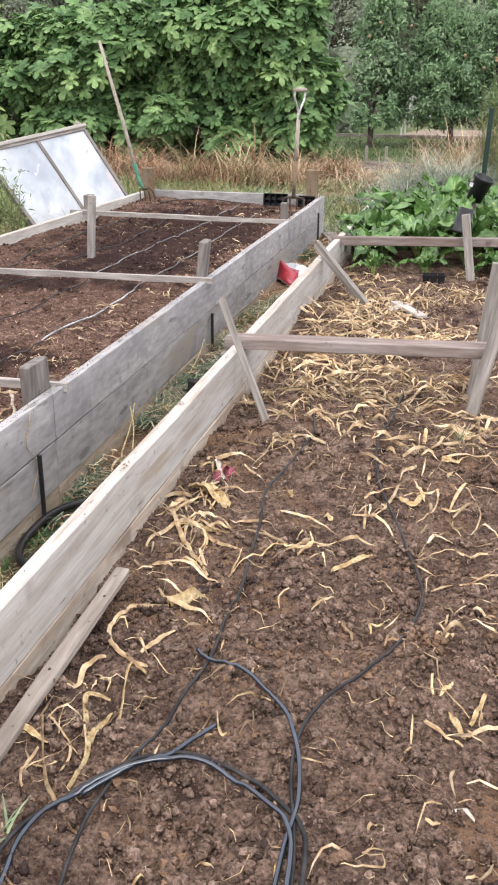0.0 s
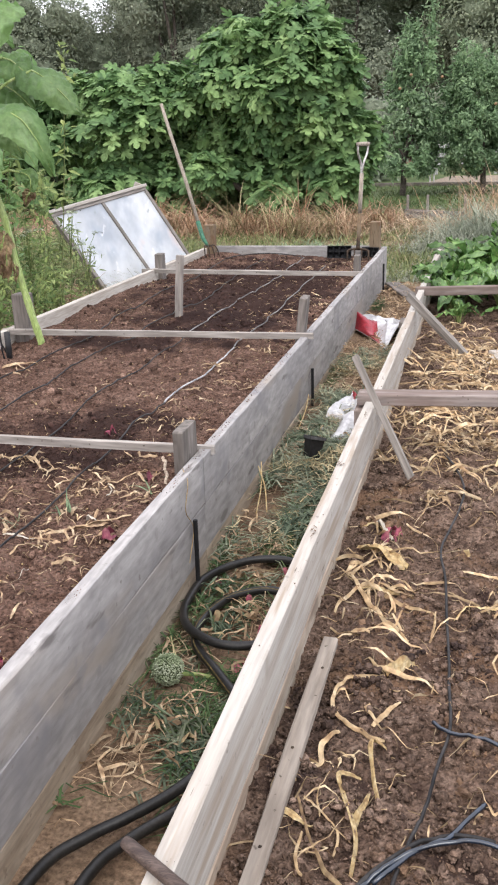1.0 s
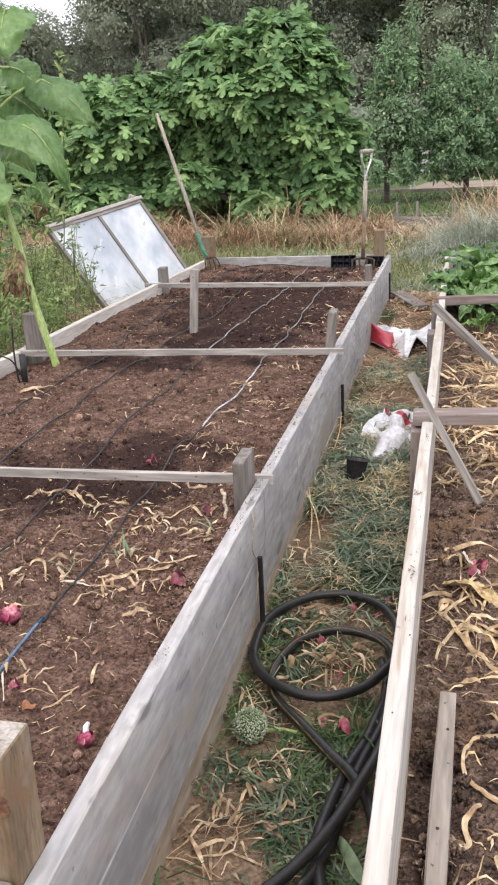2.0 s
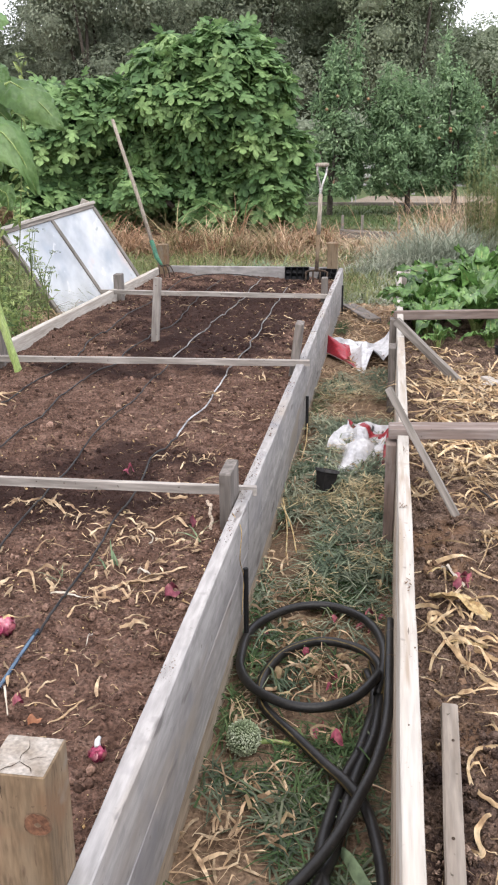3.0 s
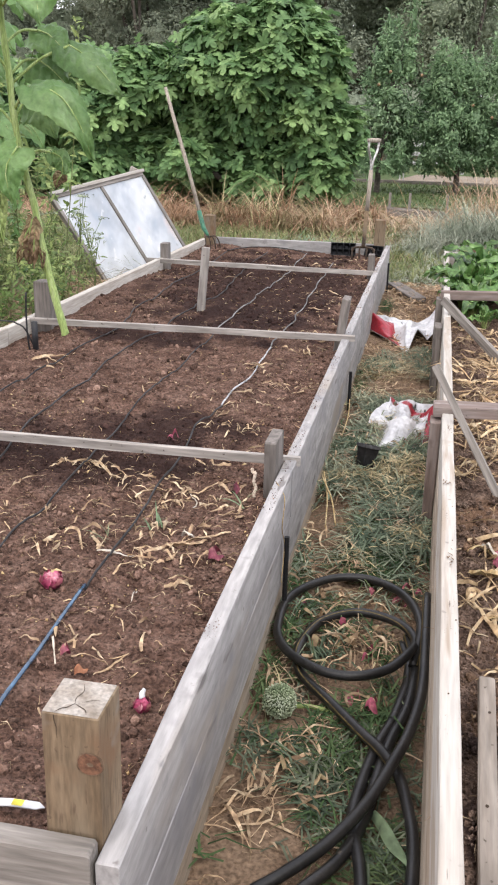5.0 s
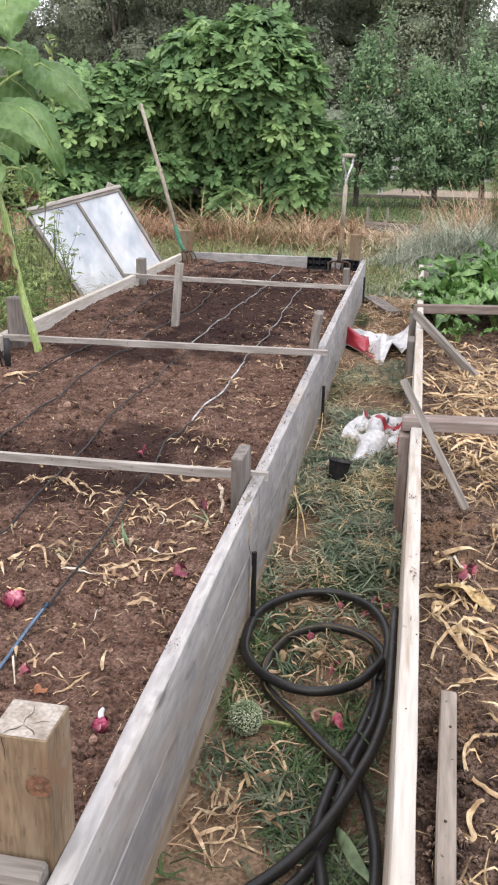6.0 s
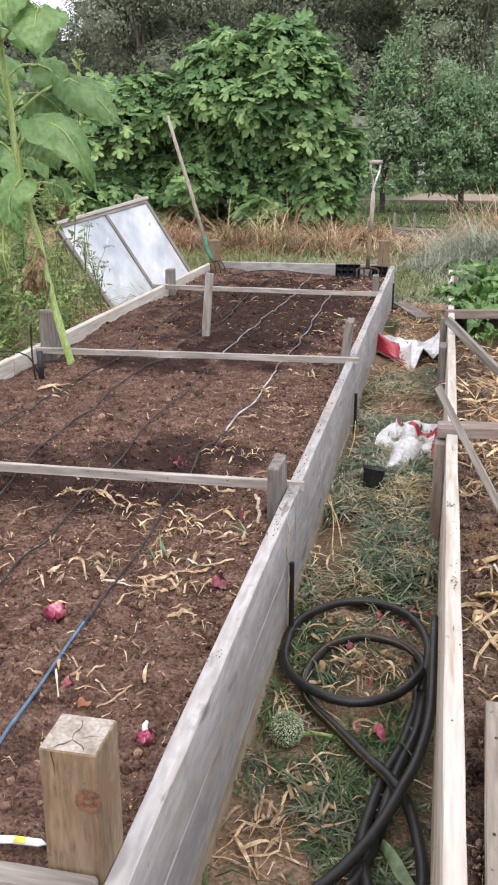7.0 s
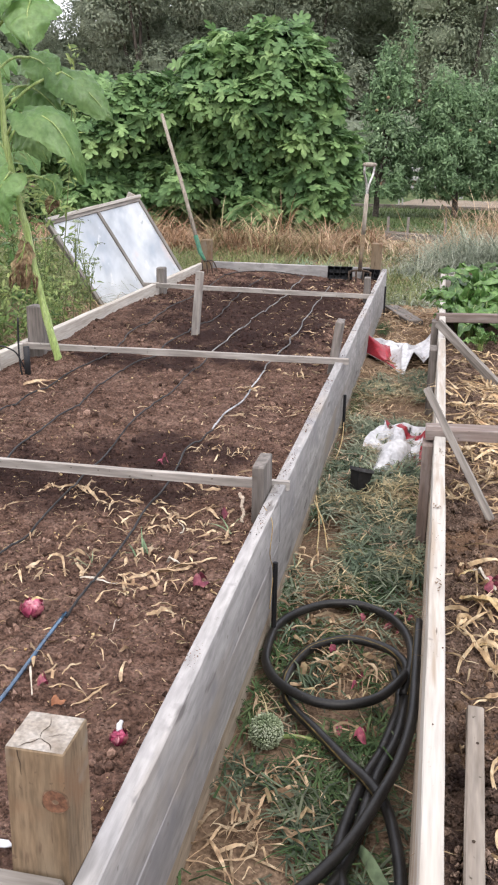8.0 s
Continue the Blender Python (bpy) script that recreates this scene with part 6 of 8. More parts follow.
# ---- chard ----
def chard_leaf_mesh(seed):
    g = np.random.default_rng(seed)
    v, f, slots = [], [], []
    pet = 0.14
    bendy = g.uniform(0.25, 0.95)

    def spine(s):
        a = 0.15 + bendy * s * s * 1.3
        return Vector((math.sin(a) * s * 0.34, 0, math.cos(a) * s * 0.36))
    for i in range(5):
        p = spine(pet / 0.36 * i / 4)
        w = 0.012 - 0.001 * i
        v += [tuple(p + Vector((0, -w, 0))), tuple(p + Vector((0.006, 0, -0.004))), tuple(p + Vector((0, w, 0)))]
        if i:
            b = 3 * i - 3
            f += [(b, b + 1, b + 4, b + 3), (b + 1, b + 2, b + 5, b + 4)]
            slots += [1, 1]
    k0 = len(v)
    rows, cols = 11, 10
    wide = g.uniform(0.046, 0.066)
    across = (-1.0, -0.75, -0.5, -0.25, -0.06, 0.06, 0.25, 0.5, 0.75, 1.0)
    for i in range(rows):
        s = pet / 0.36 + (1 - pet / 0.36) * i / (rows - 1) * 1.0
        p = spine(s)
        w = wide * math.sin(math.pi * min(1.0, 0.13 + 0.87 * (i / (rows - 1)) ** 0.85)) ** 0.7 + 0.004
        for j in range(cols):
            q = across[j]
            ruffle = 0.022 * abs(q) ** 1.5 * math.sin(i * 2.1 + (3 if q > 0 else 0) + seed) + 0.010 * math.sin(i * 3.3 + j * 1.7 + seed)
            v.append((p.x - 0.02 * q * q, q * w, p.z + 0.035 * abs(q) - 0.03 * q * q + ruffle))
        if i:
            for j in range(cols - 1):
                b = k0 + (i - 1) * cols + j
                f.append((b, b + 1, b + 1 + cols, b + cols))
                slots.append(1 if j == 4 and i < rows - 2 else 0)
    me = bpy.data.meshes.new("leaf")
    me.from_pydata(v, [], f)
    me.shade_smooth()
    me.materials.append(CHARD)
    me.materials.append(STEM)
    me.polygons.foreach_set("material_index", slots)
    return me


CHARD_LEAVES = [chard_leaf_mesh(s) for s in range(6)]


def chard(x, y, n, size, z=None):
    z = float(soil_r_z(x, y)) if z is None else z
    t = thing("chard_plant", (x, y, z), "leafy green chard plant growing in the bed", "vegetable", "chard row in the bed")
    n, size = int(n * 1.75), size * 1.02
    for k in range(n):
        ob = new("leaf", CHARD_LEAVES[int(RNG.integers(6))])
        s = size * RNG.uniform(0.6, 1.08)
        tilt = RNG.uniform(-22, 12)
        m = pose(x, y, z - 0.01, 0, 0, 360 * k / n + RNG.uniform(-25, 25)) @ pose(0.012, 0, 0, RNG.uniform(-15, 15), tilt, 0) @ Matrix.Scale(s, 4)
        settle(ob, t, m)
    return t


for x, y, n, s in ((0.66, 5.02, 9, 0.85), (0.72, 5.42, 12, 1.2), (0.75, 5.85, 12, 1.25), (0.98, 5.15, 12, 1.1), (1.02, 5.55, 13, 1.3), (1.05, 5.98, 12, 1.3), (1.28, 5.25, 12, 1.2), (1.45, 5.75, 12, 1.25), (1.38, 6.15, 11, 1.2),
                   (1.62, 5.2, 12, 1.2), (1.70, 5.6, 12, 1.2), (1.9, 5.3, 11, 1.2), (1.9, 5.95, 11, 1.2), (0.72, 4.72, 5, 0.55), (1.05, 4.78, 6, 0.6), (1.52, 4.85, 7, 0.8), (0.78, 6.32, 11, 1.2), (1.08, 6.42, 11, 1.35), (1.42, 6.50, 11, 1.35), (1.78, 6.42, 11, 1.3), (0.60, 5.42, 8, 1.0), (0.595, 5.92, 8, 1.05)):
    chard(x, y, n, s)


tagged(link("pale_stone", (BALL_V * np.array([0.024, 0.021, 0.020]) + np.array([0.535, 6.765, 0.506])).tolist(), BALL_F.tolist(), BAGWHITE, smooth=True),
       "small pale stone on the corner of the bed", "stone")
cut = thing("timber_offcut", (0.66, 6.76, 0.49), "short brown timber offcut on the bed's end board", "offcut")
beam("offcut_block", (0.575, 6.76, 0.507), (0.80, 6.763, 0.507), 0.05, 0.034, WOOD_POST, cut)


# ---- sunflower ----
def big_leaf(parent, line, width, material, up, label="", stalk=None, cup=0.45, crinkle=0.019, seed=0, rows=22, cols=15):
    """A broad heart-shaped leaf draped along a midrib line, with puckered veins and a toothed rim. up: the upper side's direction."""
    rib = spline(line, 8)
    acc = [0.0]
    for a, b in zip(rib[:-1], rib[1:]):
        acc.append(acc[-1] + (b - a).length)
    total = acc[-1]
    v, f = [], []
    half = cols // 2
    for i in range(rows):
        s = i / (rows - 1)
        k = int(np.searchsorted(acc, s * total).clip(1, len(rib) - 1))
        r = (s * total - acc[k - 1]) / max(1e-6, acc[k] - acc[k - 1])
        c = rib[k - 1].lerp(rib[k], r)
        d = (rib[min(k + 1, len(rib) - 1)] - rib[max(k - 2, 0)]).normalized()
        nrm = (Vector(up) - d * Vector(up).dot(d)).normalized()
        side = d.cross(nrm)
        w = 0.5 * width * (min(1.0, (s / 0.20 + 0.25)) ** 0.5) * max(0.0, 1 - max(0, (s - 0.22) / 0.78) ** 1.5) + 0.001
        for j in range(cols):
            q = (j - half) / half
            tooth = 1 - 0.07 * (i % 2) * abs(q) ** 4
            back = -0.22 * width * abs(q) ** 1.3 * max(0.0, 1 - s / 0.35)
            lift = cup * w * (abs(q) * 0.55 - 1.1 * q * q)
            vein = crinkle * (0.55 * math.sin(2 * math.pi * (5.5 * s - 1.6 * abs(q))) * min(1, 3 * abs(q)) * (1 - 0.4 * abs(q)))
            pucker = crinkle * 2.4 * (float(vnoise(s * 4 + seed, q * 2.3 + seed, 77)) - 0.5) * (0.3 + abs(q)) + crinkle * 1.2 * (float(vnoise(s * 11, q * 6 + seed, 78)) - 0.5)
            v.append(c + d * back + side * (q * w * tooth) + nrm * (lift + vein + pucker))
        if i:
            for j in range(cols - 1):
                b = (i - 1) * cols + j
                f.append((b, b + 1, b + 1 + cols, b + cols))
    leaf = link("leaf", v, f, material, parent, label, smooth=True)
    tube("midrib", [p + Vector(up).normalized() * 0.004 for p in rib[::3]], 0.003, SUNSTEM, leaf, "pale green midrib", 6, [0.0046 - 0.0038 * i / len(rib[::3]) for i in range(len(rib[::3]))])
    if stalk is not None:
        a, b = Vector(stalk), rib[0]
        tube("leaf_stalk", spline([a, a.lerp(b, 0.5) + Vector((0, 0, 0.025)), b], 6), 0.007, SUNSTEM, parent, sides=7)
    return leaf


def sunflower():
    t = thing("sunflower", (-1.50, 3.40, 0.37), "tall sunflower plant with thick stalk and large drooping leaves", "sunflower")
    stem = spline([(-1.468, 3.40, 0.34), (-1.480, 3.40, 0.41), (-1.522, 3.40, 0.572), (-1.581, 3.40, 0.843), (-1.611, 3.40, 1.037), (-1.645, 3.40, 1.172), (-1.695, 3.40, 1.451), (-1.711, 3.40, 1.682), (-1.735, 3.40, 1.93), (-1.76, 3.40, 2.3)], 5)
    rad = [0.021 - 0.006 * i / len(stem) + 0.0016 * math.sin(1.9 * i) for i in range(len(stem))]
    rad[0] = rad[1] = 0.025
    tube("stalk", stem, 0.02, SUNSTEM, t, sides=14, taper=rad)
    L = SUNLEAF
    big_leaf(t, [(-1.50, 3.34, 2.10), (-1.49, 3.26, 2.01), (-1.46, 3.22, 1.87)], 0.283, L, (0.15, -0.85, 0.45), stalk=(-1.735, 3.40, 1.95), seed=1)
    big_leaf(t, [(-1.46, 3.56, 1.80), (-1.34, 3.54, 1.73), (-1.19, 3.55, 1.57)], 0.262, L, (0.5, -0.55, 0.62), stalk=(-1.705, 3.42, 1.62), seed=2, cup=0.5)
    big_leaf(t, [(-1.555, 3.31, 1.605), (-1.40, 3.25, 1.57), (-1.30, 3.25, 1.44), (-1.255, 3.28, 1.285)], 0.242, L, (0.42, -0.62, 0.65), stalk=(-1.69, 3.40, 1.50), seed=3, cup=0.35)
    big_leaf(t, [(-1.65, 3.50, 1.545), (-1.58, 3.48, 1.50), (-1.52, 3.50, 1.365)], 0.230, L, (0.3, -0.85, 0.3), stalk=(-1.70, 3.42, 1.46), seed=4)
    big_leaf(t, [(-1.64, 3.30, 1.33), (-1.69, 3.26, 1.22), (-1.66, 3.26, 1.05)], 0.210, L, (-0.1, -0.95, 0.25), stalk=(-1.66, 3.40, 1.26), seed=5)
    big_leaf(t, [(-1.76, 3.32, 1.09), (-1.755, 3.29, 0.98), (-1.735, 3.28, 0.86)], 0.085, STEM, (0.3, -0.9, 0.1), "yellow-green drooping leaf", stalk=(-1.66, 3.40, 1.20), seed=6, cup=0.6)
    big_leaf(t, [(-1.55, 3.50, 1.30), (-1.49, 3.48, 1.27), (-1.49, 3.47, 1.17)], 0.112, L, (0.5, -0.75, 0.4), stalk=(-1.665, 3.42, 1.27), seed=7, cup=0.6)
    big_leaf(t, [(-1.485, 3.46, 1.20), (-1.505, 3.45, 1.17), (-1.515, 3.45, 1.125)], 0.07, WITHER, (0.3, -0.9, 0.1), "withered brown tip", seed=8, cup=0.9, crinkle=0.02)
    big_leaf(t, [(-1.64, 3.60, 1.87), (-1.56, 3.58, 1.84), (-1.46, 3.58, 1.74)], 0.230, L, (0.2, -0.7, 0.7), stalk=(-1.72, 3.40, 1.80), seed=9)
    big_leaf(t, [(-1.66, 3.62, 1.74), (-1.57, 3.60, 1.69), (-1.48, 3.60, 1.60)], 0.230, L, (0.2, -0.75, 0.6), stalk=(-1.71, 3.42, 1.66), seed=10)
    big_leaf(t, [(-1.82, 3.32, 1.78), (-1.92, 3.26, 1.70), (-2.00, 3.24, 1.54)], 0.252, L, (-0.3, -0.8, 0.5), stalk=(-1.71, 3.40, 1.68), seed=11)
    big_leaf(t, [(-1.80, 3.34, 1.52), (-1.90, 3.28, 1.47), (-1.99, 3.26, 1.32)], 0.230, L, (-0.2, -0.85, 0.4), stalk=(-1.69, 3.40, 1.42), seed=12)
    big_leaf(t, [(-1.66, 3.34, 2.20), (-1.62, 3.26, 2.13), (-1.60, 3.20, 2.00)], 0.252, L, (0.0, -0.85, 0.5), stalk=(-1.75, 3.40, 2.10), seed=13)
    big_leaf(t, [(-1.78, 3.30, 2.10), (-1.87, 3.22, 2.04), (-1.94, 3.18, 1.90)], 0.252, L, (-0.1, -0.85, 0.5), stalk=(-1.74, 3.40, 2.02), seed=14)
    big_leaf(t, [(-1.62, 3.45, 2.32), (-1.50, 3.40, 2.30), (-1.40, 3.36, 2.20)], 0.262, L, (0.1, -0.6, 0.8), stalk=(-1.755, 3.40, 2.22), seed=15)
    for k, (dx, top, low, w) in enumerate(((0.0, 0.99, 0.76, 0.06), (-0.03, 0.96, 0.79, 0.05), (0.025, 0.95, 0.74, 0.05), (-0.05, 0.87, 0.75, 0.06))):
        big_leaf(t, [(-1.608 + dx * 0.3, 3.36, top), (-1.628 + dx, 3.345, (top + low) / 2), (-1.640 + dx * 1.2, 3.35, low)], w, WITHER, (0.25 * k - 0.35, -0.9, 0.1), "withered brown hanging leaf", seed=20 + k, cup=1.1, crinkle=0.022)
    big_leaf(t, [(-1.575, 3.375, 0.84), (-1.565, 3.36, 0.79), (-1.57, 3.36, 0.73)], 0.03, WITHER, (0.3, -0.9, 0.1), "withered brown scrap", seed=30, cup=1.0)
    for k in range(7):
        a = 0.9 * k
        tube("root", [(-1.470, 3.40, 0.40), (-1.470 + 0.03 * math.cos(a), 3.40 + 0.03 * math.sin(a), 0.385), (-1.470 + 0.055 * math.cos(a), 3.40 + 0.055 * math.sin(a), 0.35)], 0.005, STEM, t, sides=5)
    return t


sunflower()


def young_sunflower(x, y, h, n, seed):
    g = np.random.default_rng(seed)
    t = thing("sunflower", (x, y, 0.03), "tall leafy sunflower growing among weeds", "sunflower")
    stem = spline([(x, y, 0.0), (x + 0.04, y, h * 0.4), (x - 0.02, y + 0.03, h * 0.75), (x, y, h)], 5)
    tube("stalk", stem, 0.014, SUNSTEM, t, sides=9, taper=[0.016 - 0.008 * i / len(stem) for i in range(len(stem))])
    for k in range(n):
        a = 2.4 * k + g.uniform(-0.4, 0.4)
        p = stem[int(len(stem) * (0.52 + 0.46 * k / n))]
        d = Vector((math.cos(a), math.sin(a), 0))
        s = g.uniform(0.8, 1.2)
        base = p + d * 0.14 * s + Vector((0, 0, 0.05))
        big_leaf(t, [base, base + d * 0.13 * s + Vector((0, 0, -0.03)), base + d * 0.21 * s + Vector((0, 0, -0.16 * s))], 0.24 * s, SUNLEAF, tuple(d * 0.3 + Vector((0, -0.3, 0.8))), stalk=tuple(p), seed=seed + k, rows=14, cols=9)
    return t


young_sunflower(-2.50, 4.35, 2.25, 14, 61)
young_sunflower(-2.85, 4.80, 2.45, 14, 62)
young_sunflower(-2.80, 5.30, 2.20, 12, 63)
ir = thing("sprinkler_stake", (-1.512, 3.10, 0.35), "black irrigation riser with thin tube beside the post", "irrigation stake")
tube("riser", [(-1.512, 3.10, 0.30), (-1.512, 3.10, 0.44), (-1.513, 3.10, 0.525)], 0.016, PLASTIC, ir)
tube("thin_tube", spline([(-1.530, 3.10, 0.33), (-1.544, 3.09, 0.42), (-1.553, 3.10, 0.54), (-1.548, 3.10, 0.665)], 6), 0.0045, PLASTIC, ir)
tube("feed_tube", spline([(-1.520, 3.10, 0.40), (-1.559, 3.09, 0.487), (-1.60, 3.09, 0.512), (-1.651, 3.10, 0.518), (-1.80, 3.12, 0.50), (-1.95, 3.15, 0.40)], 6), 0.004, PLASTIC, ir)
tagged(tube("twine", spline([(-0.118, 1.560, 0.478), (-0.112, 1.552, 0.466), (-0.104, 1.548, 0.468), (-0.108, 1.545, 0.44), (-0.101, 1.545, 0.42), (-0.106, 1.54, 0.395), (-0.098, 1.54, 0.38)], 4), 0.005, TWINE, None, "pale frayed twine tied round the crossbar", 6,
                 [0.0035 + 0.0025 * abs(math.sin(1.7 * i)) for i in range(25)]), "pale frayed twine tied round the crossbar", "twine")
tagged(tube("loose_twine", spline([(-0.03, 1.50, 0.464), (0.006, 1.44, 0.44), (0.008, 1.40, 0.36), (0.007, 1.47, 0.27), (0.012, 1.40, 0.18)], 6), 0.0015, HUSK, None, "thin brown twine hanging down the planks", 5), category="twine")

# ---- grass and weeds ----
def clear(p, hose_gap=0.019):
    """Leave out the places under the hoses and round the seed head."""
    d = np.linalg.norm(p[:, None] - np.array(HOSE_LINES)[None, ::2], axis=2).min(1)
    return p[(d > hose_gap) & (np.hypot(p[:, 0] - 0.087, p[:, 1] - 0.935) > 0.085)]


def mat_z(p, high):
    return ground_z(p[:, 0], p[:, 1]) + RNG.uniform(0, 1, len(p)) * np.where(p[:, 1] > 1.75, high, high * 0.45)


def tussocks(centres, per, spread):
    """Places bunched in small tufts round the centres."""
    return np.concatenate([c + RNG.normal(0, spread, (int(per * RNG.uniform(0.4, 1.6)), 2)) for c in centres])


BARE = ((0.09, 2.12, 0.10, 0.36), (0.25, 1.33, 0.05, 0.05), (0.30, 3.95, 0.14, 0.22), (0.06, 3.35, 0.06, 0.25), (0.13, 1.72, 0.09, 0.10), (0.09, 0.62, 0.12, 0.20))


def on_path(p):
    """Keep to the path, and leave its worn bare places free."""
    ok = (p[:, 0] > 0.004) & (p[:, 0] < 0.455)
    for x, y, rx, ry in BARE:
        ok &= ((p[:, 0] - x) / rx) ** 2 + ((p[:, 1] - y) / ry) ** 2 > RNG.uniform(0.5, 1.3, len(p))
    return p[ok]


tc_ = np.concatenate([scatter(110, 0.0, 0.455, 0.66, 1.8, 6.0, 0.40, 20), scatter(360, 0.0, 0.455, 1.7, 3.3, 3.4, 0.36, 30), scatter(420, 0.04, 0.455, 3.2, 4.75, 3.4, 0.32, 32)])
pg = clear(on_path(tussocks(tc_, 20, 0.022)))
near_g, far_g = pg[pg[:, 1] < 1.45], pg[pg[:, 1] >= 1.45]
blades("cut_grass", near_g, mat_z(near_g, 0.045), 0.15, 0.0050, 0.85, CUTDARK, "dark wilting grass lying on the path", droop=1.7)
blades("cut_grass", far_g, mat_z(far_g, 0.045), 0.15, 0.0050, 0.85, CUTGRASS, "wilting cut grass lying on the path", droop=1.7)
pg = clear(np.concatenate([on_path(scatter(900, 0.0, 0.06, 0.4, 4.5, 6, 0.52, 22)), on_path(tussocks(scatter(130, 0.02, 0.44, 0.75, 1.8, 5, 0.42, 23), 16, 0.02)), on_path(tussocks(scatter(24, 0.14, 0.42, 0.72, 1.05), 16, 0.025)), on_path(tussocks(scatter(110, 0.10, 0.44, 1.7, 3.2, 4, 0.46, 43), 16, 0.02)), scatter(160, 0.03, 0.09, 5.9, 6.3)]))
blades("fresh_grass", pg, ground_z(pg[:, 0], pg[:, 1]) + 0.014, 0.12, 0.0046, 0.75, FRESH, "fresh green grass beside the planks", droop=1.6)
pg = clear(np.concatenate([scatter(500, 0.02, 0.45, 1.0, 1.8, 7, 0.54, 38), on_path(tussocks(scatter(260, 0.02, 0.45, 1.7, 4.4, 4.0, 0.40, 31), 16, 0.03))]))
blades("yellow_grass", pg, mat_z(pg, 0.062), 0.11, 0.0042, 1.25, STRAWGRASS, "yellowed grass lying on the path", droop=1.1)
pg = clear(np.concatenate([scatter(700, 0.02, 0.45, 0.8, 1.8, 6, 0.54, 39), on_path(tussocks(scatter(150, 0.02, 0.45, 1.7, 5.4, 4.5, 0.46, 33), 15, 0.03))]))
blades("dead_grass", pg, mat_z(pg, 0.062), 0.10, 0.0040, 1.30, DRYGRASS, "dead brown grass lying on the path", droop=1.0)
pg = clear(on_path(np.concatenate([tussocks(scatter(46, 0.34, 0.45, 0.30, 1.15), 14, 0.02), tussocks(scatter(34, 0.12, 0.32, 0.52, 0.95), 14, 0.025)])))
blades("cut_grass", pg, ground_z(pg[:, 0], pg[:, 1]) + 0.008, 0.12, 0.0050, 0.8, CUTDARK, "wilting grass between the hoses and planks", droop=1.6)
pg = clear(on_path(tussocks(scatter(40, 0.20, 0.45, 0.35, 1.05), 12, 0.02)))
blades("fresh_grass", pg, ground_z(pg[:, 0], pg[:, 1]) + 0.008, 0.10, 0.0046, 0.75, FRESH, "fresh grass between the hoses and planks", droop=1.5)
v, f = ribbon_arrays(0.353, 0.622, lambda x, y: ground_z(x, y) + 0.016, 0.197, 0.030, -1.14, 0.15, 0.012, 0.3, 14, 0.6)
tagged(link("strap_leaf", v, f, TUFTGREEN, smooth=True), "broad grey-green strap leaf lying on the path", "leaf")
path_straw = clear(np.concatenate([np.concatenate([np.array([x, y]) + RNG.normal(0, 0.45, (12, 2)) * np.array([rx, ry]) for x, y, rx, ry in BARE]), scatter(950, 0.0, 0.45, 0.35, 4.9, 5.0, 0.52, 11), scatter(700, 0.02, 0.45, 4.5, 7.2, 3.0, 0.3, 12), scatter(90, 0.1, 0.42, 1.1, 1.6), scatter(60, 0.02, 0.16, 0.55, 0.9)]), 0.045)
ribbons("straw", path_straw, lambda x, y: ground_z(x, y) + 0.02 * np.clip((y - 0.6) / 0.5, 0, 1), 0.095, 0.0056, STRAWDULL, "tan straw trodden into the path", "straw", 0.016, 0.7)
litter = clear(np.concatenate([scatter(190, 0.03, 0.44, 0.55, 2.6, 4.0, 0.40, 14), scatter(70, 0.10, 0.42, 1.0, 1.65)]), 0.03)
ribbons("leaf_litter", litter, lambda x, y: ground_z(x, y) + 0.018, 0.045, 0.014, WITHER, "withered brown leaf scraps among the grass", "leaf litter", 0.012, 1.0, 5)
litter = clear(scatter(9, 0.06, 0.44, 0.8, 1.8), 0.03)
ribbons("onion_scraps", litter, lambda x, y: ground_z(x, y) + 0.020, 0.03, 0.014, SKIN, "purple onion skin scraps among the grass", "onion skin", 0.012, 1.0, 4)
for x0, y0, x1, y1 in ((0.03, 2.30, 0.075, 2.02), (0.035, 3.30, 0.028, 3.05), (0.03, 2.25, 0.11, 2.05)):
    tagged(tube("dry_stalk", spline([(x0, y0, 0.20), ((x0 + x1) / 2 + 0.01, (y0 + y1) / 2, 0.15), (x1, y1, 0.09)], 6), 0.0028, HUSK, None, "pale dry stalk leaning on the planks", 6), "pale dry stalk leaning on the planks", "stalk", "dry stalks beside the planks")
for x, y, h, k in ((-0.34, 1.28, soil_l_z, 9), (-0.13, 1.46, soil_l_z, 7), (-0.46, 1.16, soil_l_z, 5), (1.34, 1.98, soil_r_z, 12), (0.66, -0.02, soil_r_z, 6)):
    p = np.array([x, y]) + RNG.normal(0, 0.012, (k, 2))
    tagged(blades("weed_tuft", p, h(p[:, 0], p[:, 1]), 0.07, 0.0045, 0.45, TUFTGREEN, "small blue-green weed tuft in soil", "weed", "thing"), group="weed tufts in the beds")

back = scatter(10000, -7, 4.5, 7.25, 11.0, 1.1, 0.42, 24)
blades("grass", back, ground_z(back[:, 0], back[:, 1]), 0.13, 0.009, 0.8, PALEGRASS, "yellowed rough grass behind the beds")
back = np.concatenate([scatter(24000, -6, 4.5, 7.3, 10.8, 1.0, 0.36, 25), scatter(4500, -2.6, 1.6, 7.3, 9.8, 1.5, 0.3, 45)])
blades("grass", back, ground_z(back[:, 0], back[:, 1]), 0.15, 0.009, 0.7, YELLOWGREEN, "rough yellow-green grass behind the beds")
grey_back = scatter(9000, -1.2, 1.8, 7.2, 9.6, 1.6, 0.40, 61)
blades("grass", grey_back, ground_z(grey_back[:, 0], grey_back[:, 1]), 0.17, 0.008, 0.9, GREYGRASS, "greyish wilted grass behind the beds", droop=1.0)
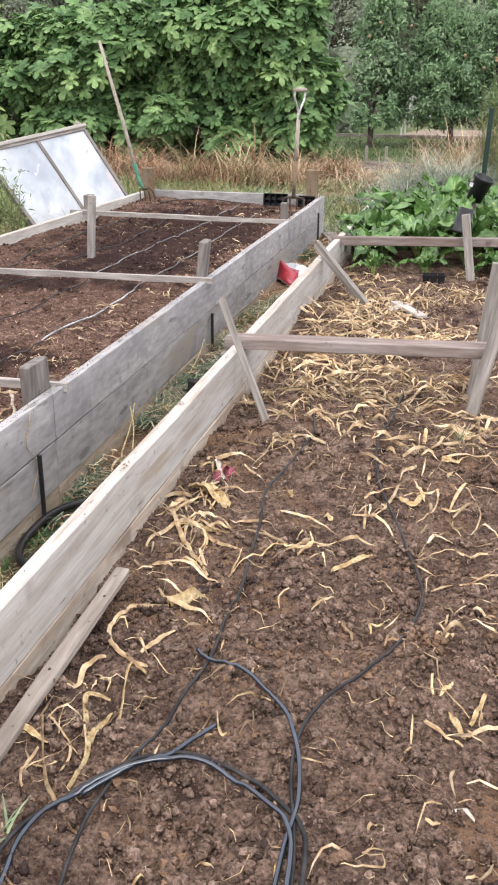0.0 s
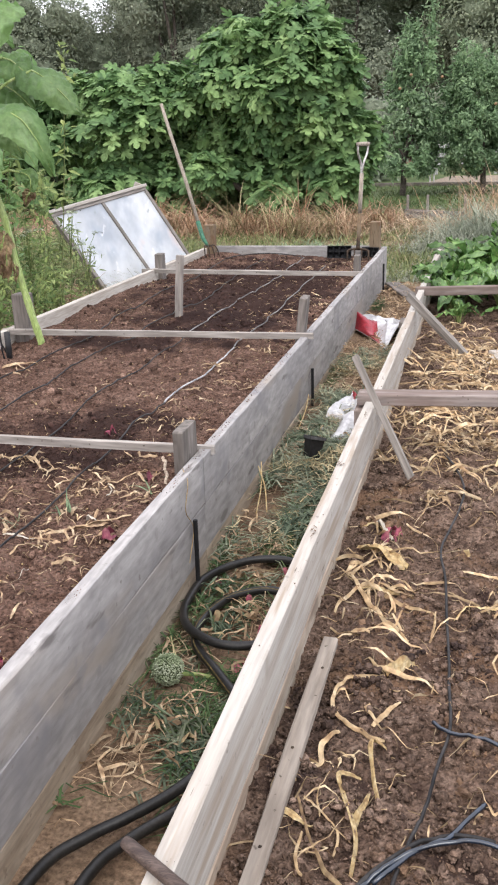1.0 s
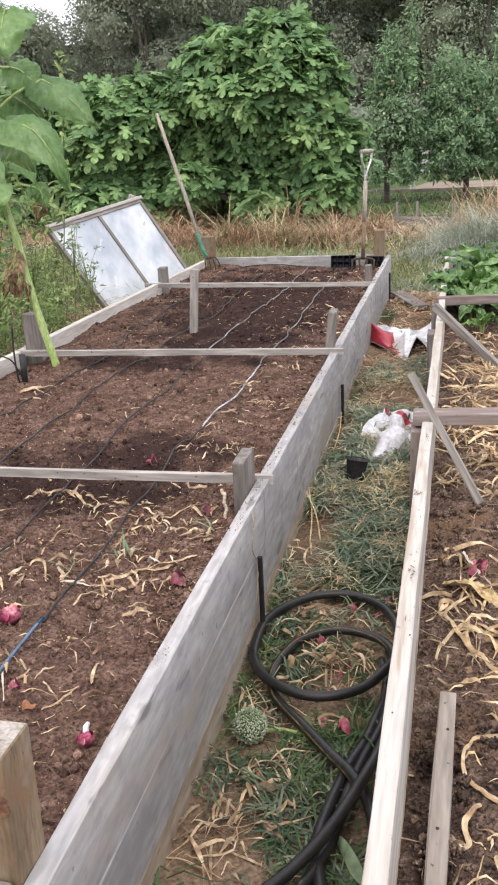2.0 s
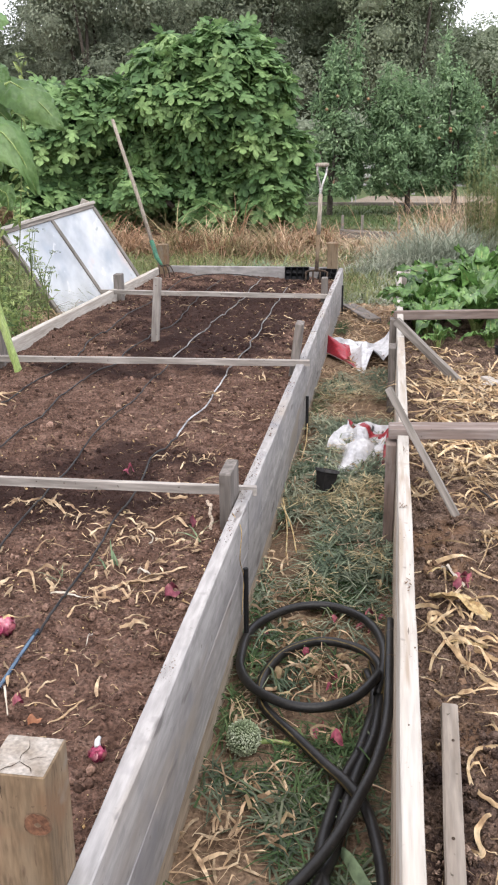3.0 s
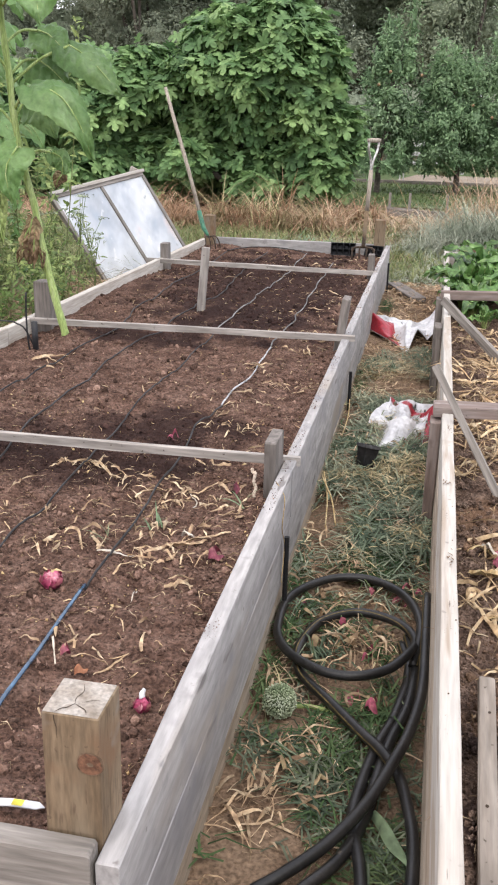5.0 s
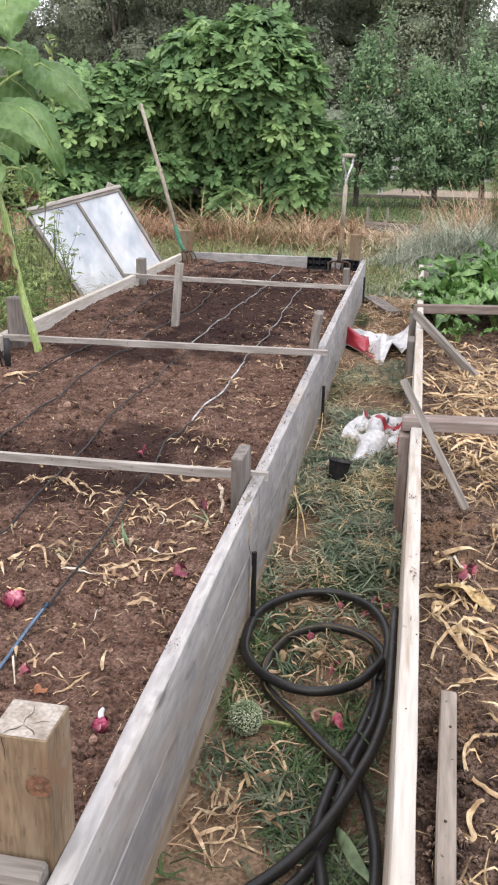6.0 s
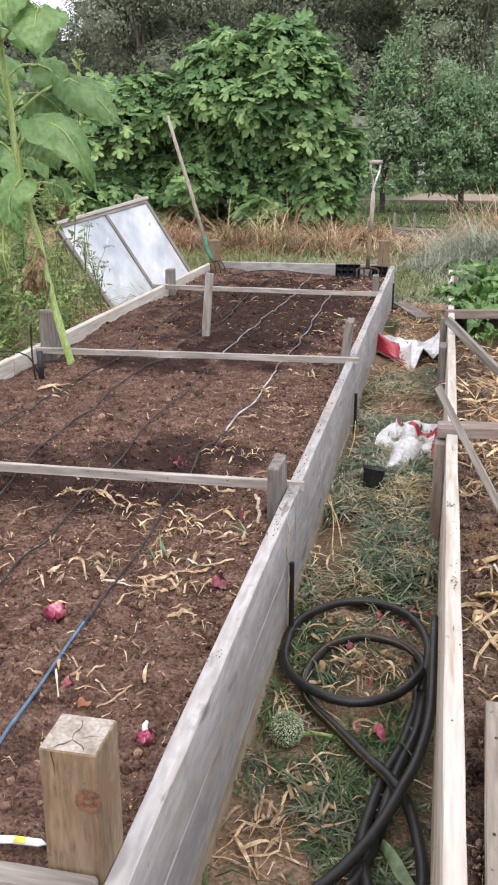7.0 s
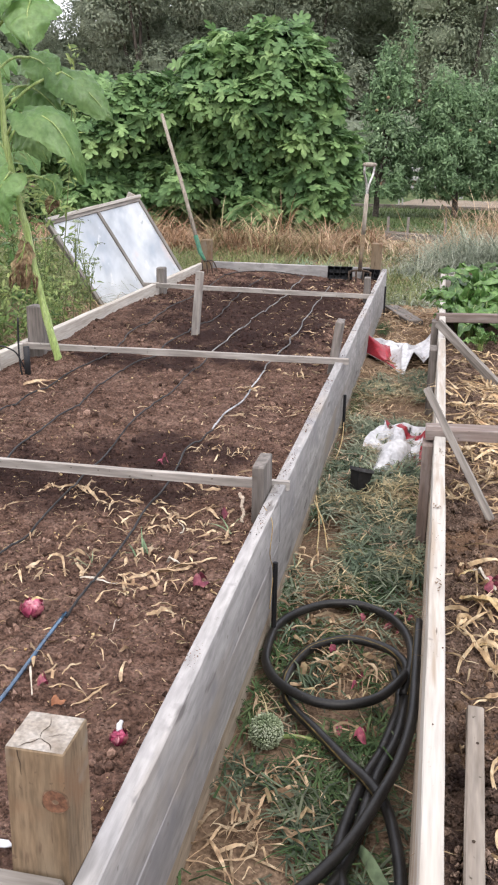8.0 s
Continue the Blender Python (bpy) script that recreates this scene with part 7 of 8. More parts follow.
tuft = np.array([-0.90, 8.55]) + RNG.normal(0, 1, (1500, 2)) * np.array([0.22, 0.12])
blades("grass_tuft", tuft, ground_z(tuft[:, 0], tuft[:, 1]), 0.40, 0.008, 0.6, TUFTGREEN, "blue-green grass tuft behind the end board", droop=1.1)
for n, h, lean, sd, cut_at in ((12000, 0.22, 0.9, 26, 0.34), (11000, 0.36, 0.75, 34, 0.48), (8000, 0.50, 0.6, 35, 0.60)):
    dry = scatter(n, -7.5, 1.6, 10.7, 13.2, 1.0, cut_at, sd)
    blades("dry_grass", dry, ground_z(dry[:, 0], dry[:, 1]), h, 0.010, lean, DRYGRASS, "tall rusty dry grass below the fig trees", droop=1.3)
for k in range(46):
    cx, cy = RNG.uniform(-4.6, 0.45), RNG.uniform(10.6, 11.7)
    high = RNG.uniform(0.40, 0.80) * (1.0 if cx < -0.3 else 0.62)
    n = int(RNG.uniform(50, 110))
    p = np.array([cx, cy]) + RNG.normal(0, 1, (n, 2)) * RNG.uniform(0.06, 0.16)
    blades("dry_grass", p, ground_z(p[:, 0], p[:, 1]), high, 0.011, RNG.uniform(0.15, 0.55), (DRYGRASS, RUSTGRASS, DRYGRASS, PALEGRASS)[k % 4], "ragged tussock of rusty dry grass below the fig trees", droop=RNG.uniform(0.5, 1.4))
back = scatter(7000, -1.2, 5.0, 10.4, 14.6, 1.0, 0.25, 41)
blades("grass", back, ground_z(back[:, 0], back[:, 1]), 0.20, 0.010, 0.7, YELLOWGREEN, "rough yellow-green grass before the lawn")
low_dry = scatter(5000, -1.0, 1.3, 10.4, 14.0, 0.9, 0.34, 67)
blades("dry_grass", low_dry, ground_z(low_dry[:, 0], low_dry[:, 1]), 0.20, 0.010, 0.8, DRYGRASS, "low rusty dry grass before the lawn", droop=1.2)
dry2 = scatter(8000, 1.1, 5.0, 9.2, 14.8, 0.9, 0.36, 27)
blades("dry_grass", dry2, ground_z(dry2[:, 0], dry2[:, 1]), 0.34, 0.010, 0.5, DRYGRASS, "tall rusty dry grass beside grey bushes", droop=1.0)
tall_dry = np.array([1.75, 11.4]) + RNG.normal(0, 1, (1800, 2)) * np.array([0.55, 0.35])
blades("dry_grass", tall_dry, ground_z(tall_dry[:, 0], tall_dry[:, 1]), 0.85, 0.009, 0.22, DRYGRASS, "tall dry seed stalks behind a grey bush", droop=0.5)
for cx, cy in ((1.42, 10.5), (1.58, 10.2), (1.80, 10.4)):
    fern = np.array([cx, cy]) + RNG.normal(0, 0.07, (26, 2))
    t = thing("feathery_plant", (cx, cy, 0), "tall feathery green plant with fine stalks", "plant", "feathery plants beyond the bed")
    v, f = [], []
    for x, y in fern:
        lean_x, lean_y, high = RNG.normal(0, 0.10), RNG.normal(0, 0.10), RNG.uniform(0.9, 1.55)
        for q in range(70):
            s = RNG.uniform(0.25, 1.0)
            c = Vector((x + lean_x * s * s, y + lean_y * s * s, 0.05 + high * s))
            a, ln = RNG.uniform(0, 6.28), 0.15 * (1.15 - s)
            d = Vector((math.cos(a), math.sin(a), 0.6)) * ln
            w = Vector((-math.sin(a), math.cos(a), 0)) * 0.004
            f.append((len(v), len(v) + 1, len(v) + 2))
            v += [tuple(c - w), tuple(c + w), tuple(c + d)]
        b = len(v)
        v += [(x - 0.004, y, 0.0), (x + 0.004, y, 0.0), (x + lean_x + 0.001, y + lean_y, 0.05 + high), (x, y + 0.004, 0.0)]
        f += [(b, b + 1, b + 2), (b + 1, b + 3, b + 2), (b + 3, b, b + 2)]
    link("foliage", v, f, YELLOWGREEN, t)
for cx, cy, rx, hh, n in ((0.98, 9.9, 0.52, 0.80, 3600), (0.62, 9.5, 0.30, 0.46, 1200), (1.9, 10.2, 0.5, 0.60, 1500), (2.9, 10.4, 0.5, 0.7, 1500), (0.22, 9.3, 0.25, 0.24, 700)):
    p = np.array([cx, cy]) + RNG.normal(0, 1, (n, 2)) * rx * np.array([0.55, 0.45])
    tagged(blades("grey_bush", p, ground_z(p[:, 0], p[:, 1]), hh, 0.0065, 0.55, GREYGRASS, "grey-green grassy bush with fine upright stems", "bush", "thing", 0.9), group="grey bushes beyond the bed")

side_grass = np.concatenate([scatter(9000, -5.0, -1.86, 1.8, 8.6, 1.3, 0.30, 28), scatter(2600, -2.6, -1.86, 3.3, 5.6, 2.5, 0.40, 36)])
blades("tall_grass", side_grass, ground_z(side_grass[:, 0], side_grass[:, 1]), 0.30, 0.007, 0.7, PALEGRASS, "tall yellowed grass beside the bed", droop=1.2)
dead_side = np.concatenate([scatter(3000, -2.7, -1.80, 3.0, 6.0, 2.5, 0.42, 37), scatter(1600, -2.15, -1.78, 3.2, 5.2, 3.0, 0.36, 44)])
blades("dead_grass", dead_side, ground_z(dead_side[:, 0], dead_side[:, 1]) + RNG.uniform(0, 0.15, len(dead_side)), 0.28, 0.006, 1.1, DRYGRASS, "dead tan grass fallen beside the bed", droop=0.8)
side_green = np.concatenate([scatter(8000, -5.0, -2.3, 3.4, 9.5, 1.2, 0.42, 29), scatter(1500, -3.4, -2.55, 3.8, 6.8)])
blades("tall_grass", side_green, ground_z(side_green[:, 0], side_green[:, 1]), 0.50, 0.008, 0.5, YELLOWGREEN, "tall fresh green weeds beside the bed", droop=1.1)


def leafy_weed(x, y, h, n, leaf_mat, label, head=False, size=0.17):
    t = thing("tall_weed", (x, y, 0.02), label, "weed", "tall weeds beside the bed")
    top = Vector((x + RNG.normal(0, 0.10) * h, y + RNG.normal(0, 0.10) * h, h))
    pts = spline([(x, y, 0.0), ((x + top.x) / 2 + RNG.normal(0, 0.03), (y + top.y) / 2, h * 0.5), top], 6)
    tube("stem", pts, 0.006, YELLOWGREEN, t, sides=6, taper=[0.0055 - 0.0035 * i / len(pts) for i in range(len(pts))])
    k = RNG.integers(2, len(pts), n)
    c = np.array([pts[i] for i in k]) + RNG.normal(0, 0.03, (n, 3))
    ax = RNG.normal(size=(n, 3)) + np.array([0, 0, 0.3])
    leaf_cloud("leaves", c, RNG.normal(0, 0.5, (n, 3)) + np.array([0, -0.4, 0.9]), size, [(0, 0.03), (0.3, 0.16), (0.6, 0.12), (1, 0)], leaf_mat, "", "", t, axis=ax)
    if head:
        for q in range(4):
            tip = top + Vector((RNG.normal(0, 0.07), RNG.normal(0, 0.07), RNG.uniform(0.02, 0.12)))
            tube("flower_stalk", [pts[-4], (pts[-4] + tip) / 2 + Vector((0, 0, 0.02)), tip], 0.0018, GREEN, t, sides=5)
            m = 26
            d = RNG.normal(size=(m, 3)) * np.array([1, 1, 0.25]) * 0.016
            leaf_cloud("flower_head", np.array(tip) + d, RNG.normal(0, 0.3, (m, 3)) + np.array([0, 0, 1.0]), 0.018, [(0, 0.1), (0.5, 0.4), (1, 0.0)], ALLIUM, "pale green flower umbel", "", t, kind="stuff")
    return t


for k in range(34):
    x, y = RNG.uniform(-3.9, -2.2), RNG.uniform(3.4, 7.4)
    if x > -2.85 and y > 5.0:
        x -= 0.75
    leafy_weed(x, y, RNG.uniform(0.5, 1.2), 150, GREEN if k % 2 else YELLOWGREEN, "tall leafy green weed beside the bed", False, 0.07)
for k in range(20):
    leafy_weed(RNG.uniform(-3.2, -2.25), RNG.uniform(4.3, 5.4), RNG.uniform(1.2, 2.15), 130, WEEDLIGHT if k % 3 else SUNLEAF, "very tall leafy weed beside the bed", False, 0.085)
for x, y, h in ((-2.00, 5.25, 0.74), (-2.06, 4.95, 0.86), (-1.95, 5.10, 0.62), (-2.2, 4.6, 0.8)):
    leafy_weed(x, y, h, 8, YELLOWGREEN, "flowering weed with pale green umbels beside the bed", True, 0.045)
for k in range(30):
    x, y = (RNG.uniform(-2.25, -1.9), RNG.uniform(3.7, 4.9)) if k < 10 else (RNG.uniform(-2.75, -2.05), RNG.uniform(4.3, 5.75))
    leafy_weed(x, y, RNG.uniform(0.3, 0.6) if k < 10 else RNG.uniform(0.35, 0.85), 90 if k < 10 else 130, WEEDLIGHT if k % 4 else GREEN, "feathery green herb beside the bed board", False, 0.05)

# ---- trees ----
FIGLEAF = [(0.0, 0.03), (-0.07, 0.16), (-0.01, 0.33), (0.10, 0.41), (0.20, 0.38), (0.24, 0.25), (0.28, 0.15), (0.40, 0.31), (0.53, 0.44), (0.64, 0.44), (0.68, 0.34), (0.60, 0.21), (0.57, 0.13), (0.72, 0.19), (0.87, 0.17), (1.0, 0.0)]


def fan_leaves(name, centres, normals, axis, size, half, material, parent, heart=0.33, fold=0.10, droop=0.12):
    """Lobed leaves in one mesh: a fan round the heart of each leaf. half: one side of the outline from base to tip."""
    out = half + [(u, -v) for u, v in half[-2:0:-1]]
    out = [(heart, 0.0)] + out
    uv = np.array(out)
    n, k = len(centres), len(out)
    nrm = normals / np.linalg.norm(normals, axis=1, keepdims=True)
    ax = axis - nrm * (axis * nrm).sum(1, keepdims=True)
    ax /= np.linalg.norm(ax, axis=1, keepdims=True) + 1e-9
    side = np.cross(nrm, ax)
    sz = (size * RNG.uniform(0.55, 1.25, n))[:, None, None]
    u, v = uv[:, 0][None, :, None], uv[:, 1][None, :, None]
    bend = fold * np.abs(v) - droop * u * u - 0.25 * v * v
    P = centres[:, None] + sz * (ax[:, None] * u + side[:, None] * v + nrm[:, None] * bend)
    ring = np.arange(1, k)
    tri = np.stack([np.zeros(k - 1, int), ring, np.roll(ring, -1)], -1)
    F = (np.arange(n) * k)[:, None, None] + tri[None]
    me = bpy.data.meshes.new(name)
    me.from_pydata(P.reshape(-1, 3).tolist(), [], F.reshape(-1, 3).tolist())
    me.materials.append(material)
    ob = new(name, me)
    settle(ob, parent, Matrix())
    return ob


def tiny_leaves(name, centres, normals, size, material, parent):
    """Small four-cornered leaves in one mesh, for far crowns."""
    n = len(centres)
    nrm = normals / np.linalg.norm(normals, axis=1, keepdims=True)
    ax = RNG.normal(size=(n, 3)) + np.array([0, 0, -0.8])
    ax -= nrm * (ax * nrm).sum(1, keepdims=True)
    ax /= np.linalg.norm(ax, axis=1, keepdims=True) + 1e-9
    side = np.cross(nrm, ax)
    s = (size * RNG.uniform(0.5, 1.3, n))[:, None]
    P = np.stack([centres, centres + ax * s * 0.5 + side * s * 0.26 + nrm * s * 0.06, centres + ax * s, centres + ax * s * 0.5 - side * s * 0.26 + nrm * s * 0.06], 1)
    me = bpy.data.meshes.new(name)
    me.from_pydata(P.reshape(-1, 3).tolist(), [], np.arange(4 * n).reshape(-1, 4).tolist())
    me.materials.append(material)
    ob = new(name, me)
    settle(ob, parent, Matrix())
    return ob
OVAL = [(0, 0.0), (0.45, 0.19), (1.0, 0.0)]
DIAMOND = [(0, 0.0), (0.45, 0.30), (1.0, 0.0)]


def crown_points(blobs, n, shell=0.16):
    """Points near the outside of a union of ellipsoids (x, y, z, rx, ry, rz), and outward normals."""
    w = np.array([b[3] * b[4] + b[4] * b[5] + b[3] * b[5] for b in blobs])
    pick = RNG.choice(len(blobs), n, p=w / w.sum())
    B = np.array(blobs)[pick]
    d = RNG.normal(size=(n, 3))
    d /= np.linalg.norm(d, axis=1, keepdims=True)
    r = 1 - np.abs(RNG.normal(0, shell, n))[:, None]
    p = B[:, :3] + d * B[:, 3:] * r
    inside = np.zeros(n, bool)
    for i, b in enumerate(blobs):
        q = (((p - np.array(b[:3])) / np.array(b[3:])) ** 2).sum(1)
        inside |= (q < 0.6) & (pick != i)
    p, nr = p[~inside], (d / B[:, 3:])[~inside]
    return p, nr / np.linalg.norm(nr, axis=1, keepdims=True)


def limbs_mesh(base, blobs, trunk_r, limbs, bark, t, fork=0.0):
    """A trunk that parts into limbs at the height fork; 0: limbs from the ground."""
    v, f = [], []
    foot = Vector(base)
    crotch = foot + Vector((RNG.normal() * 0.05, RNG.normal() * 0.05, fork))
    if fork:
        v, f = tube_arrays(spline([foot - Vector((0, 0, 0.05)), foot.lerp(crotch, 0.5) + Vector((0.02, 0, 0)), crotch], 4), 0, 9, [trunk_r * (1.25 - 0.04 * i) for i in range(9)])
    for k in range(limbs):
        b = blobs[k % len(blobs)]
        end = Vector(b[:3]) + Vector((RNG.normal() * b[3] * 0.3, RNG.normal() * b[4] * 0.3, b[5] * 0.35))
        mid = crotch * 0.55 + end * 0.45 + Vector((RNG.normal() * 0.15, RNG.normal() * 0.15, 0.1))
        pts = spline([crotch + Vector((RNG.normal() * trunk_r * 0.4, RNG.normal() * trunk_r * 0.4, -0.05)), mid, end], 6)
        thick = trunk_r * (0.6 if fork else 1.0)
        vv, ff = tube_arrays(pts, 0, 7, [thick * (1 - 0.85 * i / len(pts)) for i in range(len(pts))])
        f += [tuple(i + len(v) for i in q) for q in ff]
        v += vv
    link("trunk", v, f, bark, t, smooth=True)


def tree(name, base, blobs, n, size, shape, leaf, bark, label, category, trunk_r=0.08, limbs=8, group="", bunch=0, shell=0.16, core=0.0, fork=0.0):
    """bunch: leaves to a shoot, set round its tip as a rosette; 0: single leaves."""
    t = thing(name, base, label, category, group)
    limbs_mesh(base, blobs, trunk_r, limbs, bark, t, fork)
    if core:
        cv = np.concatenate([BALL_V * (1 + RNG.normal(0, 0.25, (len(BALL_V), 1))) * np.array(b[3:]) * core + np.array(b[:3]) for b in blobs])
        cf = np.concatenate([BALL_F + len(BALL_V) * i for i in range(len(blobs))])
        link("inner_foliage", cv.tolist(), cf.tolist(), leaf, t)
    p, nr = crown_points(blobs, n, shell)
    if bunch:
        up = nr + np.array([0, 0, 0.55])
        up /= np.linalg.norm(up, axis=1, keepdims=True)
        m = len(p)
        a = RNG.normal(size=(m, 3))
        a -= up * (a * up).sum(1, keepdims=True)
        a /= np.linalg.norm(a, axis=1, keepdims=True)
        b = np.cross(up, a)
        P, N, A = [], [], []
        for k in range(bunch):
            th = (2.4 * k + RNG.uniform(-0.4, 0.4, m))[:, None]
            rad = a * np.cos(th) + b * np.sin(th)
            spread = 0.55 + 0.45 * k / bunch
            if shape is FIGLEAF:
                P.append(p + rad * size * (0.22 + 0.09 * k) - up * size * 0.24 * k)
                A.append(rad + nr * 0.25 - np.array([0, 0, 0.12]) + RNG.normal(0, 0.25, (m, 3)))
                N.append(nr * 0.60 + np.array([0, 0, 0.75]) + rad * (0.10 + 0.08 * k) + RNG.normal(0, 0.42, (m, 3)))
            else:
                P.append(p - up * size * 0.45 * k + rad * size * 0.18)
                A.append(rad * spread + up * (0.85 - 0.6 * k / bunch))
                N.append(up * spread + rad * 0.25 + RNG.normal(0, 0.25, (m, 3)))
        if shape is FIGLEAF:
            fan_leaves("crown", np.concatenate(P), np.concatenate(N), np.concatenate(A), size, shape, leaf, t)
        else:
            leaf_cloud("crown", np.concatenate(P), np.concatenate(N), size, shape, leaf, "", "", t, axis=np.concatenate(A), droop=0.32)
    elif shape is DIAMOND:
        tiny_leaves("crown", p, nr + RNG.normal(0, 0.45, (len(p), 3)) + np.array([0, 0, 0.5]), size, leaf, t)
    else:
        nr = nr + RNG.normal(0, 0.4, (len(p), 3)) + np.array([0, 0, 0.4])
        leaf_cloud("crown", p, nr, size, shape, leaf, "", "", t)
    return t


def heap(cx, cy, rx, ry, z0, z1, n, r, seed, tip=0.45):
    """Ellipsoids heaped to a crown that narrows to the top."""
    g = np.random.default_rng(seed)
    out = []
    for i in range(n):
        a, q, t = g.uniform(0, 2 * math.pi), math.sqrt(g.uniform(0, 1)), g.uniform(0, 1)
        k = 1 - (1 - tip) * t ** 1.6
        s = r * g.uniform(0.7, 1.25)
        out.append((cx + rx * k * q * math.cos(a), cy + ry * k * q * math.sin(a), z0 + (z1 - z0) * t, s, s, s * 0.8))
    return out


tree("fig_tree", (-2.4, 13.6, 0), heap(-2.52, 13.5, 1.56, 0.9, 0.34, 3.08, 96, 0.36, 3, 0.60), 3700, 0.245, FIGLEAF, FIG, BARK,
     "broad fig tree with large lobed green leaves", "tree", 0.09, 10, "", 5)
tree("fig_tree", (-4.9, 13.8, 0), heap(-4.95, 13.7, 1.3, 0.8, 0.3, 2.22, 58, 0.38, 4, 0.72), 2300, 0.245, FIGLEAF, FIG, BARK,
     "lower fig bush with large lobed green leaves", "tree", 0.08, 9, "", 5)
tree("fig_tree", (-7.4, 14.0, 0), heap(-7.4, 14.0, 1.4, 0.8, 0.3, 2.3, 40, 0.45, 5, 0.75), 500, 0.32, FIGLEAF, FIG, BARK,
     "fig bush with large lobed green leaves beside weeds", "tree", 0.08, 9, "", 5)
for k, (fx, cx, cy, rx, top, lead_x, lead_z, n) in enumerate(((-0.80, -0.70, 17.0, 0.42, 3.05, -0.33, 3.75, 2300), (0.66, 0.36, 17.2, 0.82, 2.60, 0.18, 3.05, 3900), (1.55, 1.38, 17.5, 0.80, 2.75, 1.25, 3.60, 3700), (2.75, 2.75, 17.8, 0.90, 2.9, 2.7, 3.3, 1500))):
    shoots = [(lead_x + RNG.normal(0, 0.02), cy - 0.1, lead_z - 0.30 - 0.22 * q, 0.07 + 0.045 * q, 0.07 + 0.045 * q, 0.30) for q in range(6)]
    for q in range(18):
        a, s = RNG.uniform(0, 6.28), RNG.uniform(0.1, 1.0)
        shoots.append((cx + rx * s * math.cos(a), cy + rx * s * math.sin(a), top - 0.15 - 0.95 * s * s + RNG.uniform(-0.15, 0.25), 0.08, 0.08, 0.34))
    skirt = [(cx + rx * RNG.uniform(-1.1, 1.1), cy + RNG.uniform(-0.6, 0.5), RNG.uniform(0.66, 1.0), 0.20, 0.20, 0.22) for q in range(22)]
    t = tree("apple_tree", (fx, cy, 0), heap(cx, cy, rx, rx * 0.8, 1.0, top - 0.2, 90, 0.27, 10 + k, 0.25) + shoots + skirt, int(n * 1.35), 0.098, OVAL, APPLE, BARK,
             "small apple tree with fine grey-green leaves", "tree", 0.050, 7, "apple trees in a row", 7, 0.35, 0.34, 0.85)
    for q in range((2, 1, 5, 2)[k]):
        a = RNG.uniform(4.0, 5.4)
        c = (cx + rx * 1.10 * math.cos(a), cy + rx * 1.10 * math.sin(a), RNG.uniform(1.5, 2.5))
        link("apple", (BALL_V * 0.030 + np.array(c)).tolist(), BALL_F.tolist(), ROSE, t, "small red apple", smooth=True)
# far trees and shrubs carry the haze in their leaf colour
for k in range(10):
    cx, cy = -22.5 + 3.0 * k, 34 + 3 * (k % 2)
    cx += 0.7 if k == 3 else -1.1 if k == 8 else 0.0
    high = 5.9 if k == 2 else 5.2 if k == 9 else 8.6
    tree("woodland_tree", (cx, cy, 0), heap(cx, cy, 1.3 if k in (3, 8) else 2.1, 1.6, 2.4, high, 46, 1.1, 20 + k, 0.9), 20000 if k < 2 else 68000, 0.135, DIAMOND, HAZYWOOD if k > 6 else HAZYLEAF, BARK,
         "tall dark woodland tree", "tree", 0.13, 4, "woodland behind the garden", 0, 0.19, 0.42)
tree("woodland_tree", (2.3, 38, 0), heap(2.3, 38, 1.0, 1.2, 2.2, 5.3, 34, 0.9, 33, 0.8), 24000, 0.15, DIAMOND, HAZYWOOD, BARK,
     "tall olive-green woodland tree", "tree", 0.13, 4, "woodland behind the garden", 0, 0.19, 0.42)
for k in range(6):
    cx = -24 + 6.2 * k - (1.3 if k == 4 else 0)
    tree("woodland_tree", (cx, 42, 0), heap(cx, 42, 3.6 if k != 4 else 1.7, 1.6, 0.8, 5.2 if k == 1 else 4.2 if k == 5 else 8.5, 56, 1.7, 50 + k, 0.9), 42000, 0.24, DIAMOND, HAZYLEAF, BARK,
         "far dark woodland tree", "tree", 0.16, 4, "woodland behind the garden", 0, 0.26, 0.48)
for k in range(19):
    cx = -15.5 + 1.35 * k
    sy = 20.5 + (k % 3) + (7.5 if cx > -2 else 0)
    tree("shrub", (cx, sy, 0), heap(cx, sy, 0.8, 0.6, 0.3, 1.7 + 0.4 * (k % 2), 14, 0.6, 80 + k, 0.7), 1800, 0.15, DIAMOND, HAZYLEAF, BARK,
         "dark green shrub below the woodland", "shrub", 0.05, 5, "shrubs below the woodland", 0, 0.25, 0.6)

